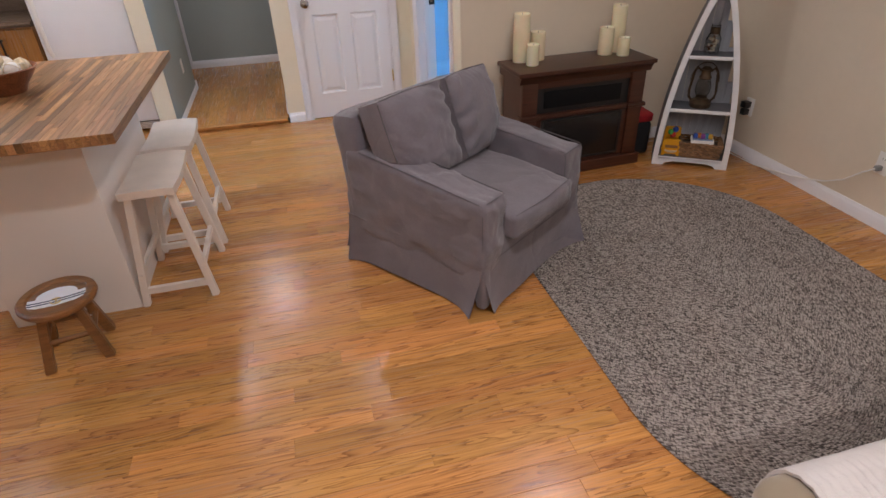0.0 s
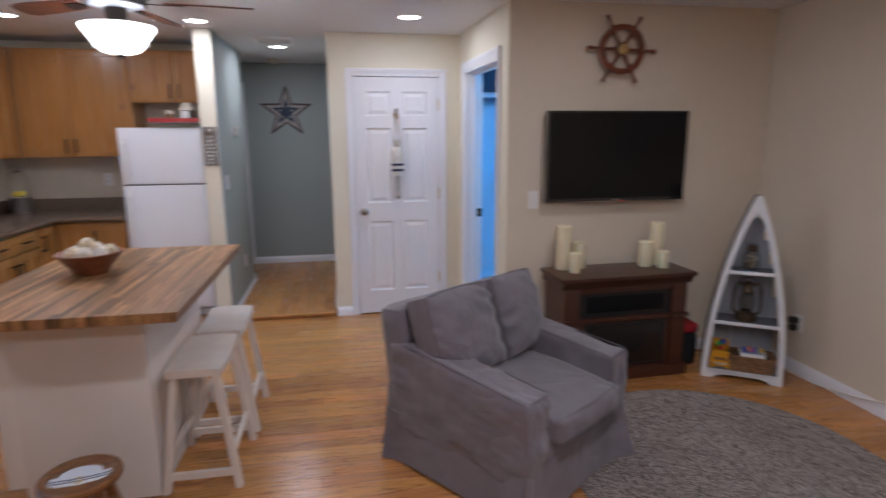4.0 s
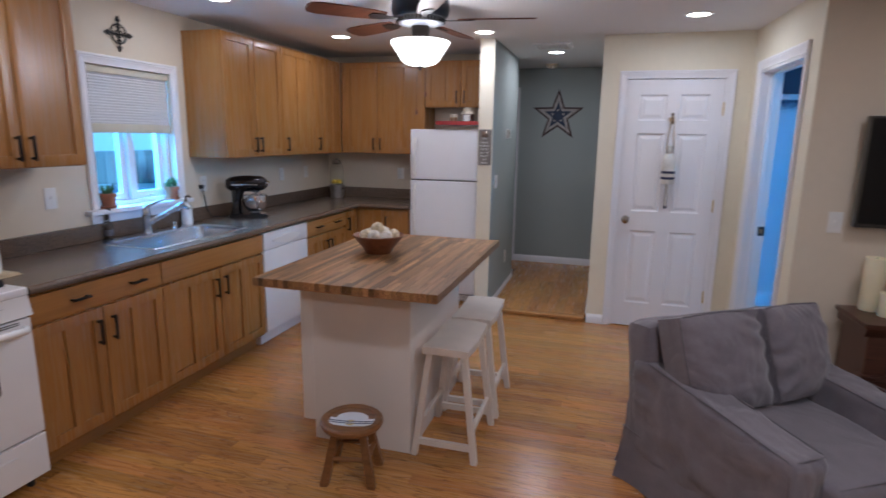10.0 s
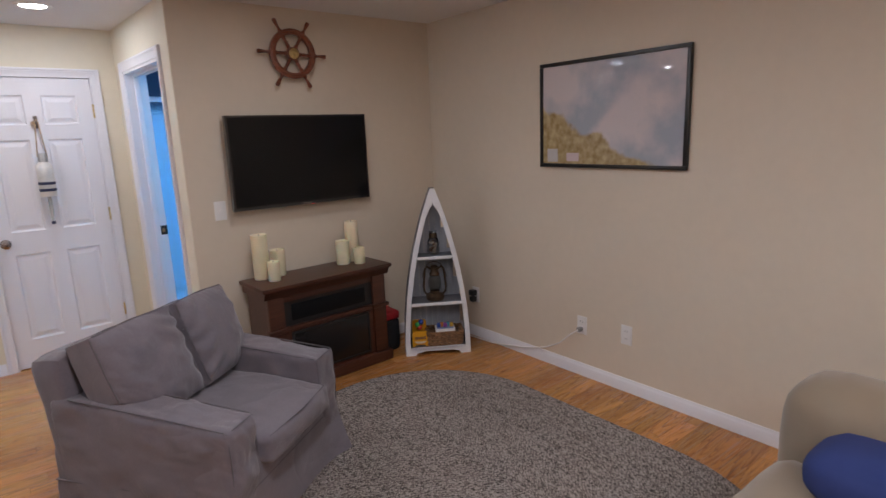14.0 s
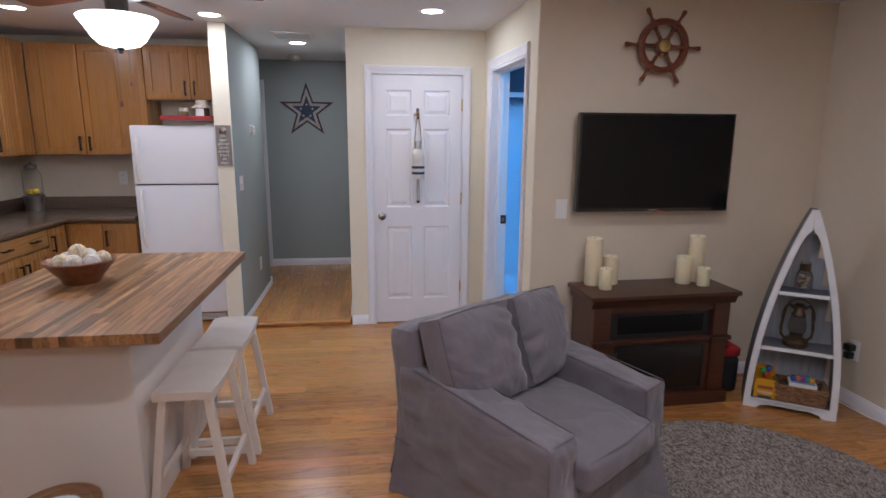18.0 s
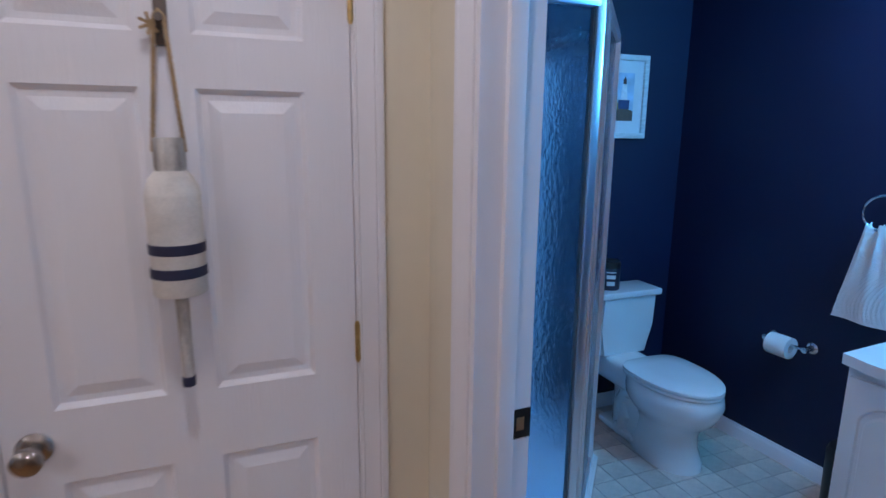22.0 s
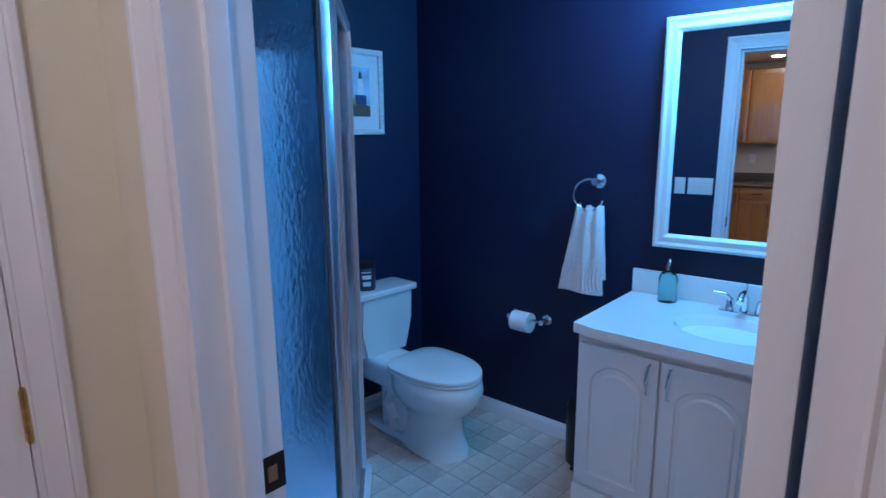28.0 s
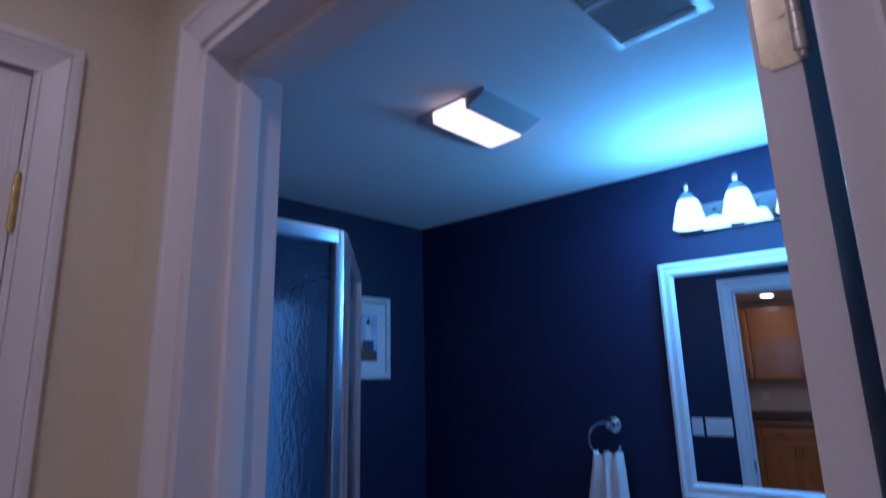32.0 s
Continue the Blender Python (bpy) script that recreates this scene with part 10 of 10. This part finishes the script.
# ---- bedroom at the end of the hall ----
bed = thing("bed", "bed made up in white and pale blue bedding", "bed", at=(-1.6, 8.4, HF))
part("base", B(-2.35, -0.86, 7.75, 9.25, 0.20, 0.40, 0.02), mat("dark_bed_base", (0.05, 0.04, 0.04), 0.7), bed)
part("bed_skirt", B(-2.36, -0.85, 7.74, 9.24, 0.25, 0.42, 0.01), mat("grey_bed_skirt", (0.40, 0.38, 0.40), 0.9, var=0.1), bed)
part("mattress", softbox(bmesh.new(), (-1.6, 8.5, 0.60), (0.78, 0.77, 0.20), 0.08, 12, 0.01, 0.01, 3), mat("white_bedding", (0.74, 0.75, 0.78), 0.9, var=0.04, bump=0.1, bscale=20), bed, "white quilted bedding")
for x in (-1.15, -1.95):
    solid("bed_pillow", softbox(bmesh.new(), (x, 8.95, 0.95), (0.32, 0.17, 0.20), 0.12, 10, 0.05, 0.02, 4), mat("pale_blue_pillow", (0.55, 0.66, 0.78), 0.9, var=0.06), "pale blue pillow standing on the bed", "pillow")
wb = thing("window_2", "bedroom window with white slatted blinds", "window", at=(-0.80, 9.3, 1.0), kind="structure")
part("window_frame", grid_frame([-1.20, -1.18, -0.52, -0.50], [1.0, 1.04, 1.91, 1.95], [(1, 1)], 9.30, 9.40, lambda a_, d_, z_: (a_, d_, z_)), TRIM, wb)
for i in range(34):
    m = Matrix.Translation((-0.85, 9.35, 1.06 + 0.025 * i)) @ Euler((radians(28), 0, 0)).to_matrix().to_4x4()
    part("blind_slat", box(bmesh.new(), -0.328, 0.328, -0.012, 0.012, -0.0008, 0.0008, m=m), PLASTW, wb, smooth=0)
bm = bmesh.new()
ra, rb_ = [], []
for i in range(40):
    x, y_ = -1.41 + 0.0052 * i, 9.26 + 0.018 * math.sin(i * 0.95)
    ra.append(bm.verts.new((x, y_, 0.30))), rb_.append(bm.verts.new((x, y_, 2.15)))
for i in range(39):
    bm.faces.new((ra[i], ra[i + 1], rb_[i + 1], rb_[i]))
shell(bm, 0.003)
solid("curtain", bm, mat("dark_navy_curtain", (0.02, 0.03, 0.06), 0.9, var=0.1), "dark navy curtain beside the bedroom window", "curtain")
part("rod", cyl(bmesh.new(), (-1.45, 9.26, 2.16), (-0.15, 9.26, 2.16), 0.012), BRONZE, thing("curtain_rod", "dark metal curtain rod above the bedroom window", "curtain rod", at=(-0.8, 9.26, 2.16)))

# ---- outside the kitchen window ----
solid("ground", B(-60, 60, -60, 70, -0.40, -0.30), mat("snowy_ground", (0.55, 0.56, 0.56), 0.9, var=0.15, scale=0.6, bump=0.2, bscale=6), "pale snow-dusted ground outside", "ground", kind="structure", smooth=0)
fn = thing("fence", "weathered board fence behind the house", "fence", at=(-6.2, 4.0, -0.3))
FNW = wood("fence_board", (0.22, 0.23, 0.24), (0.36, 0.37, 0.38), 2, 0.8, 0.6, 0.25)
for i in range(84):
    part("board", B(-6.22, -6.20, 0.0 + 0.15 * i, 0.143 + 0.15 * i, -0.3, 1.30, 0.003, 1), FNW, fn, smooth=0)
for y in (0.6, 2.9, 5.2, 7.5, 9.8, 12.1):
    part("post", B(-6.32, -6.22, y, y + 0.1, -0.3, 1.38, 0.005), FNW, fn)
for z in (0.1, 1.0):
    part("rail", B(-6.26, -6.22, 0.0, 12.6, z, z + 0.09), FNW, fn)
# white table added to make the bright patch low in the window
tb2 = thing("garden_table", "white table standing in for a bright patch outside the window", "table", at=(-4.3, 3.6, -0.3))
part("tabletop", B(-4.75, -3.95, 3.0, 4.5, 0.80, 0.83, 0.01), PLASTW, tb2)
for x in (-4.68, -4.02):
    for y in (3.08, 4.42):
        part("leg", B(x - 0.025, x + 0.025, y - 0.025, y + 0.025, -0.3, 0.80, 0.006), PLASTW, tb2)

bm = bmesh.new()
rows_ = []
for j in range(9):
    u = j / 8
    row = []
    for i in range(90):
        y = 0.2 + 12.2 * i / 89
        z = -0.32 + (1.13 + 0.10 * noise.noise(Vector((y * 0.9, 0, 3)))) * math.sin(math.pi * min(1.0, u * 0.5 + 0.02)) ** 1.5 + 0.05 * noise.noise(Vector((u * 3, y * 2, 7)))
        row.append(bm.verts.new((-4.85 - 1.32 * u, y, z)))
    rows_.append(row)
for a, b in zip(rows_, rows_[1:]):
    for i in range(89):
        bm.faces.new((a[i], a[i + 1], b[i + 1], b[i]))
solid("snow_bank", bm, mat("drifted_snow", (0.80, 0.82, 0.84), 0.7, var=0.05, scale=3, bump=0.2, bscale=20), "bank of drifted snow against the fence", "snow", kind="stuff", smooth=60)

# green clock digits on the stove
letters("digits", "6:28", 0.021, Matrix.Translation(CLOCK_AT) @ FACE_X, glow("green_digits", (0.10, 0.9, 0.25), 0.7), pnl, "green glowing digits")

# neighbouring house beyond the fence
nh = thing("neighbour_house", "white clapboard house beyond the fence", "house", at=(-9.5, 3.0, -0.3))
part("wall", B(-9.7, -9.4, -3.0, 17.0, -0.3, 4.6), mat("white_clapboard", (0.82, 0.83, 0.83), 0.7, var=0.05), nh, smooth=0)
part("roof", prism(bmesh.new(), [(-9.0, 4.5), (-12.0, 6.3), (-15.0, 4.5), (-15.0, 4.4), (-12.0, 6.1), (-9.0, 4.35)], 3.3, -17.3, Matrix(((1, 0, 0, 0), (0, 0, -1, 0), (0, 1, 0, 0), (0, 0, 0, 1)))), mat("grey_shingle", (0.12, 0.12, 0.13), 0.9, var=0.2), nh)
for i in range(30):
    part("clapboard", B(-9.405, -9.385, -3.0, 17.0, -0.25 + 0.16 * i, -0.10 + 0.16 * i), MATS["white_clapboard"], nh, smooth=0)

# ---- floors ----
fl = thing("floor", "honey-coloured oak strip floor", "floor", kind="structure", at=(0.5, 2.5, 0))
rs = random.Random(5)
PW = 0.083
near, far = [], []
y = YBACK
while y < YK:
    x = XL - rs.uniform(0, 0.5)
    while x < XR:
        ln = rs.choice((0.45, 0.6, 0.75, 0.9, 1.15, 1.4)) + rs.uniform(-0.08, 0.08)
        a, b = max(x, XL), min(x + ln, XR if y + PW < YTV + 0.04 else XB + 0.055 if y < YD else -0.52)
        if b - a > 0.03:
            (near if y > 0.75 and b > -1.85 else far).append((a, b, y, min(y + PW, YK)))
        x += ln
    y += PW
near.sort(key=lambda p: -((1.6 if 0.8 < p[2] < 5 and p[0] < 1.6 and p[1] > -1.2 else 0) - abs(p[2] - 2.6) * 0.2))
far += near[300:]
near = near[:300]


def plank(bm, x0, x1, y0, y1, z0, z1):
    g = 0.0003
    return box(bm, x0 + g, x1 - g, y0 + g, y1 - g, z0, z1, 0.0006, 1)


for x0, x1, y0, y1 in near:
    part("plank", plank(bmesh.new(), x0, x1, y0, y1, -0.018, 0), OAK, fl, smooth=0)


def joined(name, boxes, z0, z1, material, parent, label):
    V, F = [], []
    for x0, x1, y0, y1 in boxes:
        g, n, c = 0.0003, len(V), 0.0007
        V += [(x0 + g, y0 + g, z0), (x1 - g, y0 + g, z0), (x1 - g, y1 - g, z0), (x0 + g, y1 - g, z0)]
        V += [(x0 + g, y0 + g, z1 - c), (x1 - g, y0 + g, z1 - c), (x1 - g, y1 - g, z1 - c), (x0 + g, y1 - g, z1 - c)]
        V += [(x0 + g + c, y0 + g + c, z1), (x1 - g - c, y0 + g + c, z1), (x1 - g - c, y1 - g - c, z1), (x0 + g + c, y1 - g - c, z1)]
        F += [(n + 8, n + 9, n + 10, n + 11)]
        for i in range(4):
            j = (i + 1) % 4
            F += [(n + i, n + j, n + 4 + j, n + 4 + i), (n + 4 + i, n + 4 + j, n + 8 + j, n + 8 + i)]
    me = bpy.data.meshes.new(name)
    me.from_pydata(V, [], F)
    me.materials.append(material)
    ob = new(name, me)
    ob.parent, ob.matrix_parent_inverse = parent, INV[parent]
    ob["kind"] = "stuff"
    ob["label"] = label
    return ob


joined("far_planks", far, -0.018, 0, OAKI, fl, "the rest of the oak strips")

hall = thing("floor_hall", "oak strip floor of the hall, one step up", "floor", kind="structure", at=(0.05, 6, HF))
x = -1.70
while x < 0.489:
    ys = 4.935 if x > -0.40 else YK + 0.13 if x < -0.6 else 6.15
    y = ys - rs.uniform(0, 0.6)
    while y < 7.0:
        ln = rs.uniform(0.5, 1.3)
        a, b = max(y, ys), min(y + ln, 7.0)
        if b - a > 0.04:
            part("plank", plank(bmesh.new(), x, min(x + PW, 0.489), a, b, HF - 0.02, HF), OAKY, hall, smooth=0)
        y += ln
    x += PW
solid("floor_bedroom", B(-3.2, 0.1, 7.0, 9.3, -0.018, HF), OAKY, "oak bedroom floor", "floor", kind="structure")

# bathroom tiles
bfl = thing("floor_bathroom", "beige stone tiles of the bathroom floor", "floor", kind="structure", at=(2.8, 4.9, 0))
tiles = []
TS = 0.118
x = XB + 0.07
while x < XR + 0.16:
    y = 3.86 - TS
    while y < YB:
        if not (x < 2.2 and y > 5.1):
            tiles.append((x, min(x + TS, XR + 0.16), y, min(y + TS, YB)))
        y += TS
    x += TS
tiles.sort(key=lambda q: abs(q[0] - 2.7) * 0.5 + abs(q[2] - 5.1))
tb = bmesh.new()
box(tb, 0.002, TS - 0.002, 0.002, TS - 0.002, -0.006, 0.0, 0.0015, 1)
tme = finish(tb, "tile", TILE_B, 0)
whole = [q for q in tiles if abs(q[1] - q[0] - TS) < 1e-6 and abs(q[3] - q[2] - TS) < 1e-6]
for q in whole[:300]:
    ob = new("tile", tme)
    ob.parent, ob.matrix_parent_inverse = bfl, INV[bfl]
    ob.location = (q[0], q[2], 0)
rest = [q for q in tiles if q not in whole[:300]]
joined("edge_tiles", [(a + 0.0015, b - 0.0015, c, d) for a, b, c, d in rest], -0.006, 0.0, TILE_B, bfl, "cut beige tiles along the walls")
th_ = bmesh.new()
box(th_, XB + 0.0, XB + 0.13, BO0 + 0.02, BO1 - 0.02, -0.018, 0.004, 0.004)
solid("threshold", th_, mat("pale_threshold", (0.55, 0.52, 0.5), 0.4, var=0.1), "pale stone threshold of the bathroom", "threshold", kind="structure").matrix_basis = SKEW
